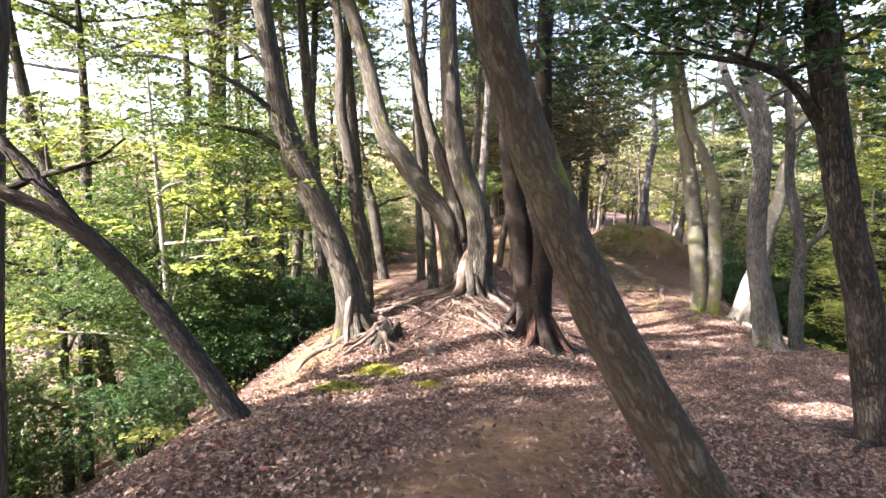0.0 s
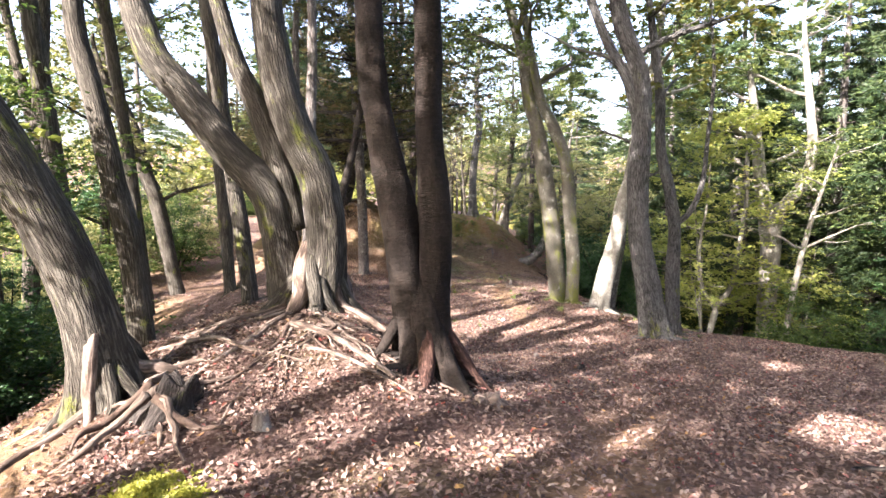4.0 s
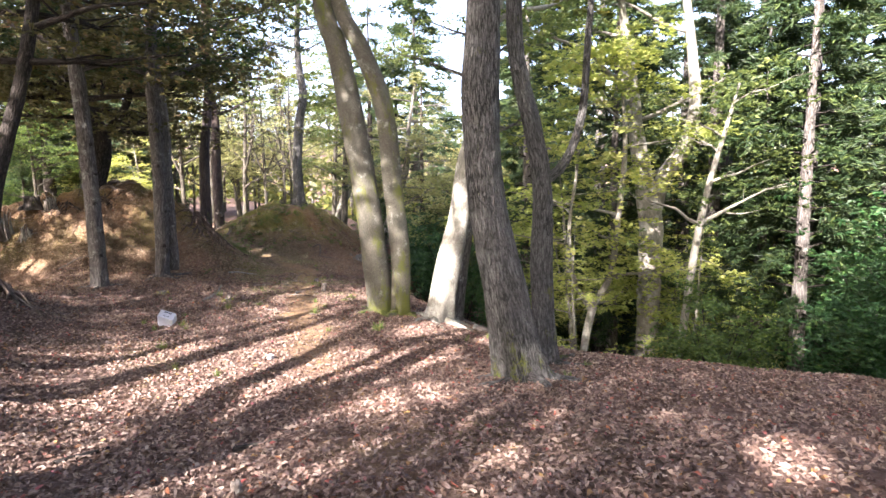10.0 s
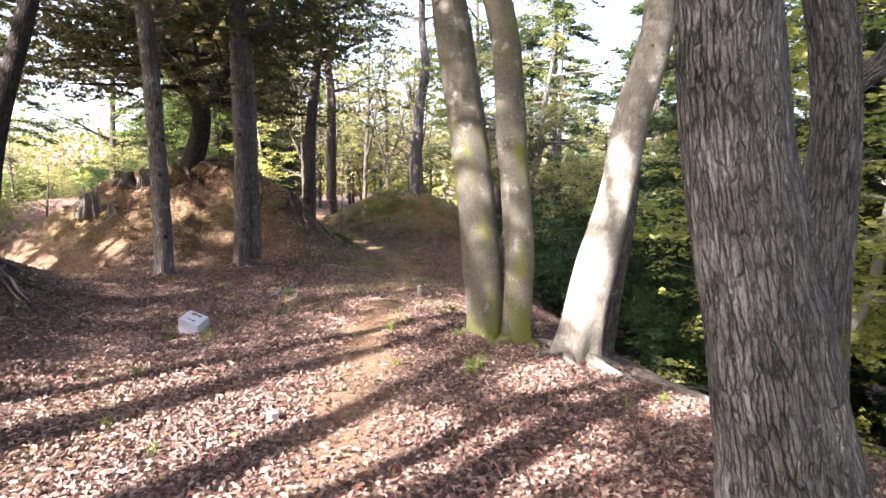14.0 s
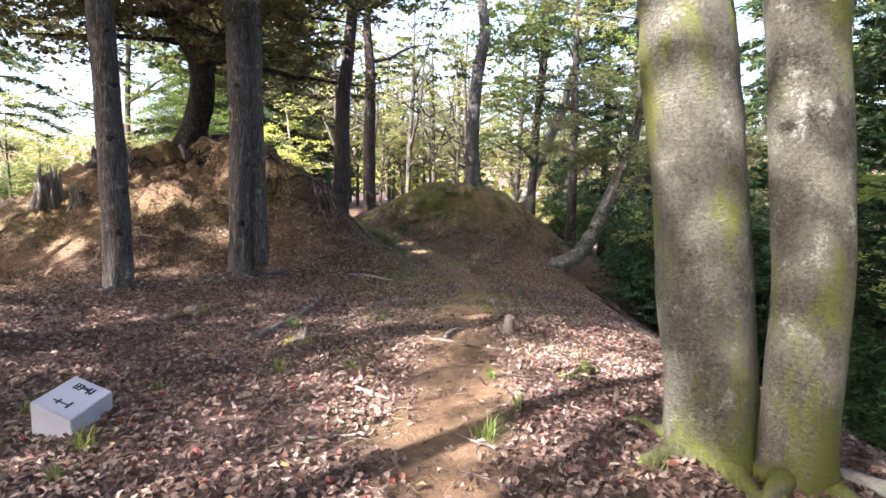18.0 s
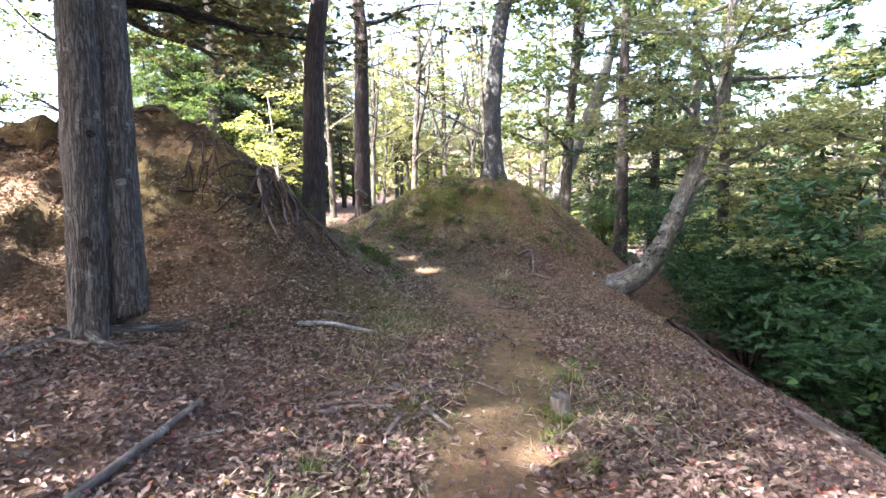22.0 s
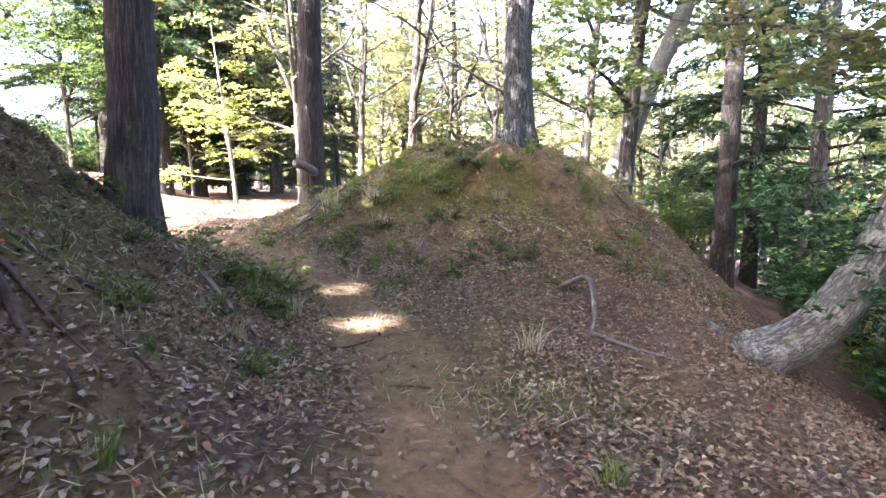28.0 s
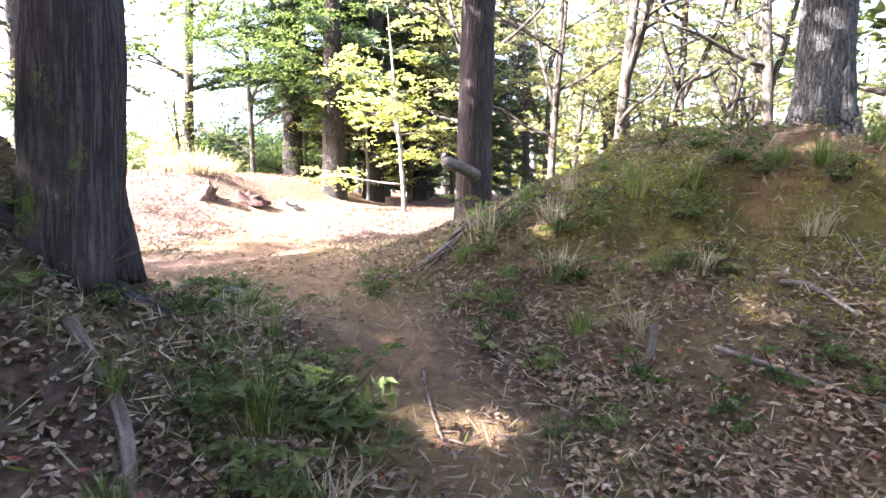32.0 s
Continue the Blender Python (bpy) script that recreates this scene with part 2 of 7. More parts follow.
NEEDLES = leaf_mat("needles", ((0.0, (0.0164, 0.03526, 0.0164)), (0.6, (0.03772, 0.0697, 0.0246)), (0.94, (0.082, 0.1148, 0.0328)), (1.0, (0.164, 0.082, 0.0369))), 0.3, 0.15)
LITTER = leaf_mat("dead_leaves", ((0.0, (0.06, 0.036, 0.028)), (0.3, (0.115, 0.072, 0.056)), (0.6, (0.18, 0.122, 0.096)), (0.85, (0.26, 0.193, 0.153)), (0.94, (0.36, 0.285, 0.23)), (0.965, (0.24, 0.05, 0.045)), (0.985, (0.26, 0.17, 0.06)), (1.0, (0.2, 0.06, 0.08))), 0.15, 0.0)
LITTER_TAN = leaf_mat("tan_dead_leaves", ((0.0, (0.075, 0.046, 0.026)), (0.3, (0.145, 0.096, 0.058)), (0.6, (0.22, 0.156, 0.098)), (0.85, (0.31, 0.237, 0.16)), (0.95, (0.42, 0.34, 0.245)), (0.97, (0.26, 0.06, 0.045)), (0.99, (0.3, 0.2, 0.07)), (1.0, (0.2, 0.06, 0.08))), 0.15, 0.0)
GRASS = leaf_mat("grass_blades", ((0.0, (0.05, 0.1, 0.02)), (0.6, (0.12, 0.18, 0.035)), (1.0, (0.35, 0.31, 0.12))), 0.35)
MOSS_TIPS = leaf_mat("moss_tips", ((0.0, (0.12, 0.14, 0.02)), (0.5, (0.2, 0.21, 0.03)), (1.0, (0.32, 0.3, 0.06))), 0.3)
STRAW = leaf_mat("straw_blades", ((0.0, (0.24, 0.19, 0.11)), (1.0, (0.52, 0.46, 0.32))), 0.3)
CONCRETE = plain("white_concrete", (0.5, 0.5, 0.53), 0.7, 30, 0.12, 0.002)
STONE = plain("grey_stone", (0.22, 0.22, 0.22), 0.8, 20, 0.25, 0.006)
INK = plain("black_paint", (0.012, 0.012, 0.014), 0.6, 20, 0.2, 0.0005)

# ground: leaf mould, bare trodden earth and red clay on the banks
GROUND, nt, b = material("forest_floor")
tc = nt.nodes.new("ShaderNodeTexCoord").outputs["Object"]
fine, mid_n, big = noise_tex(nt, tc, 45.0, 6, 0.75), noise_tex(nt, tc, 9.0, 5, 0.7), noise_tex(nt, tc, 0.7, 4, 0.6)
vor = node(nt, "TexVoronoi", Scale=22.0, Randomness=1.0)
warp = nt.nodes.new("ShaderNodeVectorMath")
warp.operation = "ADD"
wn2 = node(nt, "TexNoise", Scale=6.0, Detail=3.0)
nt.links.new(tc, wn2.inputs["Vector"])
sc = nt.nodes.new("ShaderNodeVectorMath")
sc.operation, sc.inputs["Scale"].default_value = "SCALE", 0.12
nt.links.new(wn2.outputs["Color"], sc.inputs[0])
nt.links.new(tc, warp.inputs[0])
nt.links.new(sc.outputs[0], warp.inputs[1])
nt.links.new(warp.outputs[0], vor.inputs["Vector"])
sep = nt.nodes.new("ShaderNodeSeparateColor")
nt.links.new(vor.outputs["Color"], sep.inputs[0])
leafy = ramp(nt, sep.outputs[0], ((0.0, (0.07, 0.044, 0.034)), (0.4, (0.135, 0.086, 0.069)), (0.75, (0.2, 0.137, 0.114)), (1.0, (0.28, 0.205, 0.172))))
leafy = mix(nt, ramp(nt, vor.outputs["Distance"], ((0.35, (0, 0, 0)), (0.75, (0.8, 0.8, 0.8)))), leafy, (0.055, 0.034, 0.026))
lit = ramp(nt, fine, ((0.25, (0.06, 0.038, 0.03)), (0.5, (0.125, 0.082, 0.065)), (0.68, (0.21, 0.143, 0.112)), (0.8, (0.29, 0.215, 0.17))))
lit = mix(nt, 0.7, lit, leafy)
lit = mix(nt, math_node(nt, "MULTIPLY", big, 0.35), lit, (0.14, 0.094, 0.076))
earth = ramp(nt, mid_n, ((0.3, (0.21, 0.13, 0.066)), (0.55, (0.32, 0.207, 0.112)), (0.75, (0.43, 0.295, 0.172))))
earth = mix(nt, math_node(nt, "MULTIPLY", fine, 0.45), earth, (0.12, 0.08, 0.055))
clay = ramp(nt, mid_n, ((0.3, (0.15, 0.093, 0.043)), (0.6, (0.26, 0.163, 0.076)), (0.8, (0.36, 0.24, 0.125))))
green = ramp(nt, fine, ((0.3, (0.07, 0.072, 0.016)), (0.55, (0.15, 0.15, 0.035)), (0.75, (0.24, 0.2, 0.07))))
wob = math_node(nt, "MULTIPLY", math_node(nt, "SUBTRACT", mid_n, 0.5), 1.3)


def masked(name):
    return math_node(nt, "ADD", attr(nt, name).outputs["Fac"], math_node(nt, "MULTIPLY", wob, math_node(nt, "MULTIPLY", attr(nt, name).outputs["Fac"], 1.2, True)), True)


col = mix(nt, masked("earth"), lit, earth)
col = mix(nt, masked("clay"), col, clay)
col = mix(nt, masked("moss"), col, green)
nt.links.new(col, b.inputs["Base Color"])
b.inputs["Roughness"].default_value = 0.95
b.inputs["Specular IOR Level"].default_value = 0.15
bump(nt, b, math_node(nt, "ADD", fine, mid_n), 1.0, 0.05)

# the lie of the land
def smooth(x, xs, ys):
    x, s = np.asarray(x, float), 0.0
    for o, w in ((-1.6, 0.15), (-0.8, 0.22), (0, 0.26), (0.8, 0.22), (1.6, 0.15)):
        s = s + w * np.interp(x + o, xs, ys)
    return s


def soft(v, k=0.5):
    return k * np.logaddexp(0, np.asarray(v, float) / k)


def vnoise(x, y, z=0.0):
    """Value noise, -1 to 1, for arrays."""
    x, y, z = np.broadcast_arrays(np.asarray(x, float), np.asarray(y, float), np.asarray(z, float))
    ix, iy, iz = np.floor(x).astype(np.int64), np.floor(y).astype(np.int64), np.floor(z).astype(np.int64)
    fx, fy, fz = x - ix, y - iy, z - iz
    fx, fy, fz = fx * fx * (3 - 2 * fx), fy * fy * (3 - 2 * fy), fz * fz * (3 - 2 * fz)

    def h(a, b, c):
        n = (a * 374761393 + b * 668265263 + c * 1274126177) & 0x7FFFFFFF
        n = ((n ^ (n >> 13)) * 1274126177) & 0x7FFFFFFF
        return ((n ^ (n >> 16)) & 0xFFFF) / 32767.5 - 1

    out = 0
    for a in (0, 1):
        for b2 in (0, 1):
            for c in (0, 1):
                out = out + h(ix + a, iy + b2, iz + c) * (fx if a else 1 - fx) * (fy if b2 else 1 - fy) * (fz if c else 1 - fz)
    return out


TRAIL_Y = (-30, -8, 0, 2.5, 5.5, 8.5, 11, 14, 16, 20, 24, 27, 30, 32.7, 35.3, 40, 60, 120)
TRAIL_X = (0, 0, 0, 0, 0.5, 3.4, 5.0, 5.8, 5.9, 6.8, 8.1, 8.9, 8.9, 8.5, 6.5, 3.5, 0, 0)
TRAIL_Z = (1.2, 0.7, 0, -0.42, -0.9, -1.62, -1.93, -2.4, -2.62, -2.68, -2.88, -3.03, -3.0, -2.78, -2.5, -2.25, -2.1, -2.0)
BRINK_R = ((-30, 0, 5, 11, 15, 18, 22, 26, 30, 34, 40, 60), (8, 9, 11, 12.4, 10.6, 9.9, 10.4, 11.3, 12.5, 13.6, 16, 22))
BRINK_L = ((-30, 0, 7, 10, 14, 20, 26, 34, 60), (-2.2, -2.2, -2.7, -2.9, -3.3, -3.2, -5, -8, -16))
TREAD = ((0, 22, 24, 26, 28, 30, 31.5, 32.4, 33.2, 35, 60), (0, 0, 0.05, 0.38, 0.52, 0.5, 0.48, 0.4, 0.12, 0, 0))
RIDGE = ((6, 7.8, 9, 10.6, 13, 16, 19, 21.5, 23.5, 26), (0, 0, 0.5, 1.45, 1.25, 1.25, 1.4, 1.5, 0.7, 0))


def knoll(x, y):
    """A worn bank: long slope in front, steep towards the trail."""
    dx, dy = x - 3.5, y - 31.6
    r = np.clip(np.hypot(dx / np.where(dx < 0, 7.0, 4.2), dy / np.where(dy > 0, 3.2, 5.2)), 0, 1)
    h = 1.32 * (1 + np.cos(np.pi * r ** np.where(dx > 0, 1.12, 1.35))) + 1.15 * np.exp(-0.5 * ((x - 6.2) ** 2 + (y - 29.3) ** 2) / 1.2)
    edge = y - 30.35 + 0.35 * vnoise(x * 1.3, 0.0 * y, 7.0) + 0.15 * vnoise(x * 3.7, 0.0 * y, 2.0)
    torn = 0.22 / (1 + np.exp(-np.clip(edge / 0.1, -30, 30))) - 0.12
    h = h + torn * np.exp(-0.5 * ((x - 2.7) / 1.0) ** 2 - 0.5 * ((y - 30.4) / 0.8) ** 2)
    hump = np.exp(-0.5 * ((x - 5.6) / 0.7) ** 2 - 0.5 * ((y - 29.6) / 0.6) ** 2)
    h = h + hump * (0.36 / (1 + np.exp(-np.clip((y - 29.55 + 0.2 * vnoise(x * 2.0, 0 * y, 1.0)) / 0.08, -30, 30))) - 0.18)
    h = h + 0.65 * np.exp(-0.5 * ((y - 31.8) / 1.1) ** 2) / (1 + np.exp(-np.clip((7.8 - x) / 0.22, -30, 30))) / (1 + np.exp(-np.clip((x - 4.0) / 0.5, -30, 30)))
    return h * (1 + 0.07 * vnoise(x * 1.4, y * 1.4, 4.0) + 0.08 * vnoise(x * 3.3, y * 3.3, 6.0) + 0.05 * vnoise(x * 7.0, y * 7.0, 3.0))


def mound(x, y):
    """A dome of clay with a small eroded scarp on its near face."""
    h = 1.78 * np.exp(-(np.hypot((x - 11.35) * 0.95, y - 36) / 3.0) ** 2.6)
    edge = y - 34.25 + 0.3 * vnoise(x * 1.4, 0.0 * y, 9.0) + 0.12 * vnoise(x * 4.0, 0.0 * y, 4.0)
    scarp = 0.4 / (1 + np.exp(-np.clip(edge / 0.06, -30, 30))) - 0.22
    h = h + scarp * np.exp(-0.5 * ((x - 10.9) / 1.2) ** 2 - 0.5 * ((y - 34.3) / 0.7) ** 2)
    return h * (1 + 0.06 * vnoise(x * 1.7, y * 1.7, 12.0) + 0.05 * vnoise(x * 4.1, y * 4.1, 14.0))


def ground(x, y):
    x, y = np.asarray(x, float), np.asarray(y, float)
    z = smooth(y, TRAIL_Y, TRAIL_Z)
    d = x - smooth(y, TRAIL_Y, TRAIL_X)
    z = z - 0.09 * soft(d - 0.5) * np.clip((45 - y) / 15, 0, 1) * np.exp(-np.clip(d - 6, 0, 99) / 6)
    er = x - smooth(y, *BRINK_R)
    z = z - 0.56 * soft(er, 0.5) + 0.5 * soft(er - 9, 2.5)
    el = smooth(y, *BRINK_L) - x
    z = z - 0.68 * soft(el, 0.45) + 0.6 * soft(el - 11, 3)
    z = z + smooth(y, *RIDGE) * np.exp(-0.5 * ((x - np.interp(y, (10, 16, 21), (0.1, 0.1, 0.75))) / (np.interp(y, (10, 16, 21), (1.3, 1.3, 1.05)) + np.where(x < 0.1, 0.8, 0.0))) ** 2)
    z = z + 0.4 * np.exp(-0.5 * (((x - 3.5) / 2) ** 2 + ((y - 26.8) / 2.2) ** 2))
    z = z + 0.95 / (1 + np.exp(np.clip((x - 2.3 + 0.35 * vnoise(x * 0.0, y * 0.6, 5.0)) / 0.45, -30, 30))) * np.clip((y - 37.5) / 3, 0, 1) * np.clip((52 - y) / 5, 0, 1) * np.clip((x + 9) / 5, 0, 1)
    z = z + knoll(x, y) + mound(x, y)
    far = np.clip((np.hypot(x - 5, y - 20) - 75) / 160, 0, 1)
    z = z + 26 * far * far * (3 - 2 * far)
    near = np.clip(1 - np.hypot(x - 5, y - 18) / 60, 0, 1)
    return z + near * (0.05 * vnoise(x * 0.9, y * 0.9) + 0.025 * vnoise(x * 2.7, y * 2.7, 5.0))


def gz(x, y):
    return float(ground(x, y))


def trail_mask(x, y):
    """How bare the trodden earth is."""
    d = np.abs(x - smooth(y, TRAIL_Y, TRAIL_X) - np.interp(y, *TREAD) + 0.1 * vnoise(0.0 * y, y * 0.5, 3.0) + 0.12 * vnoise(x * 2.3, y * 2.3, 15.0))
    w = np.interp(y, (-10, 5, 9, 14, 20, 24, 40), (0.75, 0.75, 0.3, 0.3, 0.8, 1.0, 1.0))
    wide = np.interp(y, (0, 14, 22, 26, 32, 36, 44), (0.9, 0.5, 0.4, 0.36, 0.38, 0.8, 1.5))
    w = w * np.interp(y, (34, 38), (1.0, 0.6))
    return w * np.clip(1.5 - d / wide, 0, 1)


def spaced(lo, hi, fine_lo, fine_hi, step, grow=1.16):
    a = list(np.arange(fine_lo, fine_hi + step / 2, step))
    s, v = step, fine_hi
    while v < hi:
        s *= grow
        v += s
        a.append(v)
    s, v = step, fine_lo
    while v > lo:
        s *= grow
        v -= s
        a.insert(0, v)
    return np.array(a)


def link_mesh(name, verts, faces, mat, parent=None, flat=False, label=""):
    """One mesh object out of arrays; faces is an (n, 3) or (n, 4) array, or a list of such."""
    me = bpy.data.meshes.new(name)
    groups = faces if isinstance(faces, list) else [faces]
    verts = np.asarray(verts, np.float32)
    loops = np.concatenate([np.asarray(f, np.int32).ravel() for f in groups])
    sizes = np.concatenate([np.full(len(f), np.asarray(f).shape[1], np.int32) for f in groups])
    me.vertices.add(len(verts))
    me.vertices.foreach_set("co", verts.ravel())
    me.loops.add(len(loops))
    me.loops.foreach_set("vertex_index", loops)
    me.polygons.add(len(sizes))
    me.polygons.foreach_set("loop_start", np.concatenate(([0], np.cumsum(sizes)[:-1])).astype(np.int32))
    me.polygons.foreach_set("use_smooth", np.full(len(sizes), not flat))
    me.update(calc_edges=True)
    me.materials.append(mat)
    ob = new(name, me)
    if parent:
        ob.parent = parent
    if label:
        tagged(ob, label)
    return ob


def set_attr(ob, name, values, kind="FLOAT"):
    a = ob.data.attributes.new(name, kind, "POINT")
    a.data.foreach_set("vector" if kind == "FLOAT_VECTOR" else "value", np.asarray(values, np.float32).ravel())


def grid_faces(nu, nv, wrap=False):
    i = np.arange(nv - 1)[:, None] * nu
    j = np.arange(nu if wrap else nu - 1)[None, :]
    k = (j + 1) % nu
    return np.stack([i + j, i + k, i + nu + k, i + nu + j], -1).reshape(-1, 4)


gx, gy = spaced(-700, 700, -6, 15, 0.16), spaced(-700, 800, -2, 40, 0.16)
X, Y = np.meshgrid(gx, gy)
Z = ground(X, Y)
floor_ob = link_mesh("ground", np.stack([X, Y, Z], -1).reshape(-1, 3), grid_faces(len(gx), len(gy)), GROUND)
tagged(floor_ob, "forest floor of brown leaf mould with a trodden earth trail", "ground", kind="structure")
flank = np.clip(1 - np.abs(X - smooth(Y, *BRINK_L) - 0.2) / 0.9, 0, 1) * np.clip((Y - 6) / 2, 0, 1) * np.clip((24 - Y) / 4, 0, 1)
set_attr(floor_ob, "earth", np.clip(trail_mask(X, Y) + 1.2 * flank * np.clip(0.9 + 0.6 * vnoise(X * 1.5, Y * 1.5, 11.0), 0, 1) + 0.45 * np.clip((Y - 20) / 4, 0, 1) * np.clip((37 - Y) / 2, 0, 1) * np.clip(0.55 + 0.9 * vnoise(X * 1.2, Y * 1.2, 13.0), 0, 1), 0, 1))
slope_m = 0.85 * np.clip(knoll(X, Y) * 0.55 - 0.35, 0, 1) * np.clip((36 - Y) / 3, 0, 1)
set_attr(floor_ob, "clay", np.clip(slope_m * (0.9 + 0.6 * vnoise(X * 0.6, Y * 0.6)), 0, 0.95) + 1.7 * np.clip(mound(X, Y) - 0.3, 0, 0.6) * np.clip((35.6 - Y) / 1.2, 0, 1) * np.clip(0.8 + vnoise(X * 1.2, Y * 1.2, 8.0), 0, 1))
side = np.clip(1.3 - np.abs(X - smooth(Y, TRAIL_Y, TRAIL_X) - 0.6) / 1.7, 0, 1) * np.clip((Y - 20) / 4, 0, 1) * np.clip((34 - Y) / 2, 0, 1)
set_attr(floor_ob, "moss", 0.5 * side * np.clip(0.45 + 0.8 * vnoise(X * 0.9, Y * 0.9, 17.0), 0, 1) * np.clip(1 - 1.2 * trail_mask(X, Y), 0, 1) + np.clip(1.9 * mound(X, Y) - 0.6, 0, 1) * np.clip(0.42 + 0.2 * np.clip((X - 11.5) / 1.5, -1, 1) + 0.25 * np.clip((Y - 34.4) / 0.5, -1, 1) + 0.85 * vnoise(X * 1.1, Y * 1.1) + 0.5 * vnoise(X * 3.1, Y * 3.1, 2.0), 0, 0.95) + 0.5 * np.clip(knoll(X, Y) - 0.3, 0, 1) * np.clip(vnoise(X * 1.3, Y * 1.3, 6.0) + 0.35, 0, 1) + 0.5 * np.clip(vnoise(X * 0.8, Y * 0.8, 9.0) - 0.45, 0, 1) + 0.4 * np.clip((Y - 21) / 4, 0, 1) * np.clip(1.6 - np.abs(np.abs(X - smooth(Y, TRAIL_Y, TRAIL_X)) - 1.3) / 1.1, 0, 1) * np.clip(vnoise(X * 0.9, Y * 0.9, 4.0) + 0.45, 0, 1) * np.clip((39 - Y) / 2, 0, 1))


# stems, roots and boughs
def curve_pts(pts, seg):
    """A smooth line through (x, y, z, radius) rows."""
    p = np.asarray(pts, float)
    q = np.vstack([2 * p[0] - p[1], p, 2 * p[-1] - p[-2]])
    q[:, 3] = np.maximum(q[:, 3], 0.002)
    out = []
    for i in range(1, len(q) - 2):
        n = max(2, int(np.linalg.norm(q[i + 1, :3] - q[i, :3]) / seg))
        t = np.linspace(0, 1, n, endpoint=False)[:, None]
        a, b2, c, d = q[i - 1], q[i], q[i + 1], q[i + 2]
        out.append(0.5 * (2 * b2 + (c - a) * t + (2 * a - 5 * b2 + 4 * c - d) * t * t + (3 * b2 - a - 3 * c + d) * t ** 3))
    out.append(q[-2:-1])
    o = np.vstack(out)
    o[:, 3] = np.maximum(o[:, 3], 0.002)
    return o


def tube(pts, sides=12, seg=0.15, rough=0.04, furrow=0.0, flare=0.0, lobes=5, seed=0):
    c = curve_pts(pts, seg)
    p, r = c[:, :3], c[:, 3]
    tan = np.gradient(p, axis=0)
    tan /= np.linalg.norm(tan, axis=1)[:, None] + 1e-9
    ref = np.array([1.0, 0, 0]) if abs(tan[0, 0]) < 0.8 else np.array([0, 1.0, 0])
    us, vs = [], []
    for t in tan:
        ref = ref - t * (ref @ t)
        ref /= np.linalg.norm(ref) + 1e-9
        us.append(ref)
        vs.append(np.cross(t, ref))
    us, vs = np.array(us), np.array(vs)
    s = np.concatenate(([0], np.cumsum(np.linalg.norm(np.diff(p, axis=0), axis=1))))
    th = np.linspace(0, 2 * np.pi, sides, endpoint=False)
    S, T = np.meshgrid(s, th, indexing="ij")
    R = np.repeat(r[:, None], sides, 1)
    cx, cy = np.cos(T), np.sin(T)
    k = 1 + rough * 1.5 * vnoise(cx * 1.5 + seed, cy * 1.5, S * 1.6) + rough * vnoise(cx * 4 + seed, cy * 4, S * 5.0)
    if furrow:
        f = vnoise(cx * R * 30 + seed, cy * R * 30, S * 5.0)
        k = k - furrow * np.clip(0.25 - np.abs(f), 0, 1) * 4
    if flare:
        fl = np.exp(-S / (1.1 * r[0] + 0.05))
        k = k + flare * fl * (0.45 + 0.55 * np.cos(lobes * T + seed + 0.8 * vnoise(cx + seed, cy, 2.0)))
    R = R * k
    V = p[:, None, :] + (cx * R)[..., None] * us[:, None, :] + (cy * R)[..., None] * vs[:, None, :]
    n = len(p)
    F = grid_faces(sides, n, True)
    V = np.vstack([V.reshape(-1, 3), p[-1] + tan[-1] * r[-1] * 0.4, p[0] - tan[0] * 0.02])
    j = np.arange(sides)
    kk = (j + 1) % sides
    caps = np.vstack([np.stack([(n - 1) * sides + j, (n - 1) * sides + kk, np.full(sides, n * sides)], -1), np.stack([kk, j, np.full(sides, n * sides + 1)], -1)])
    rr = np.repeat(r[:, None], sides, 1)
    A = np.stack([cx * rr + seed, cy * rr, S], -1).reshape(-1, 3)
    A = np.vstack([A, A[-1], A[0]])
    return V, [F, caps], A


def stem(name, pts, mat, parent=None, label="", **kw):
    V, F, A = tube(pts, **kw)
    ob = link_mesh(name, V, F, mat, parent, label=label)
    set_attr(ob, "bark", A, "FLOAT_VECTOR")
    return ob


def joined_tubes(name, many, mat, parent=None, sides=4, seg=0.35, **kw):
    VV, F4, F3, AA, o = [], [], [], [], 0
    for i, pts in enumerate(many):
        V, (q, t), A = tube(pts, sides=sides, seg=seg, seed=i * 0.37, **kw)
        VV.append(V), F4.append(q + o), F3.append(t + o), AA.append(A)
        o += len(V)
    ob = link_mesh(name, np.vstack(VV), [np.vstack(F4), np.vstack(F3)], mat, parent)
    set_attr(ob, "bark", np.vstack(AA), "FLOAT_VECTOR")
    return ob


def nr_sign(n, rng):
    return np.where(rng.random((n, 1)) < 0.7, 1.0, -1.0)


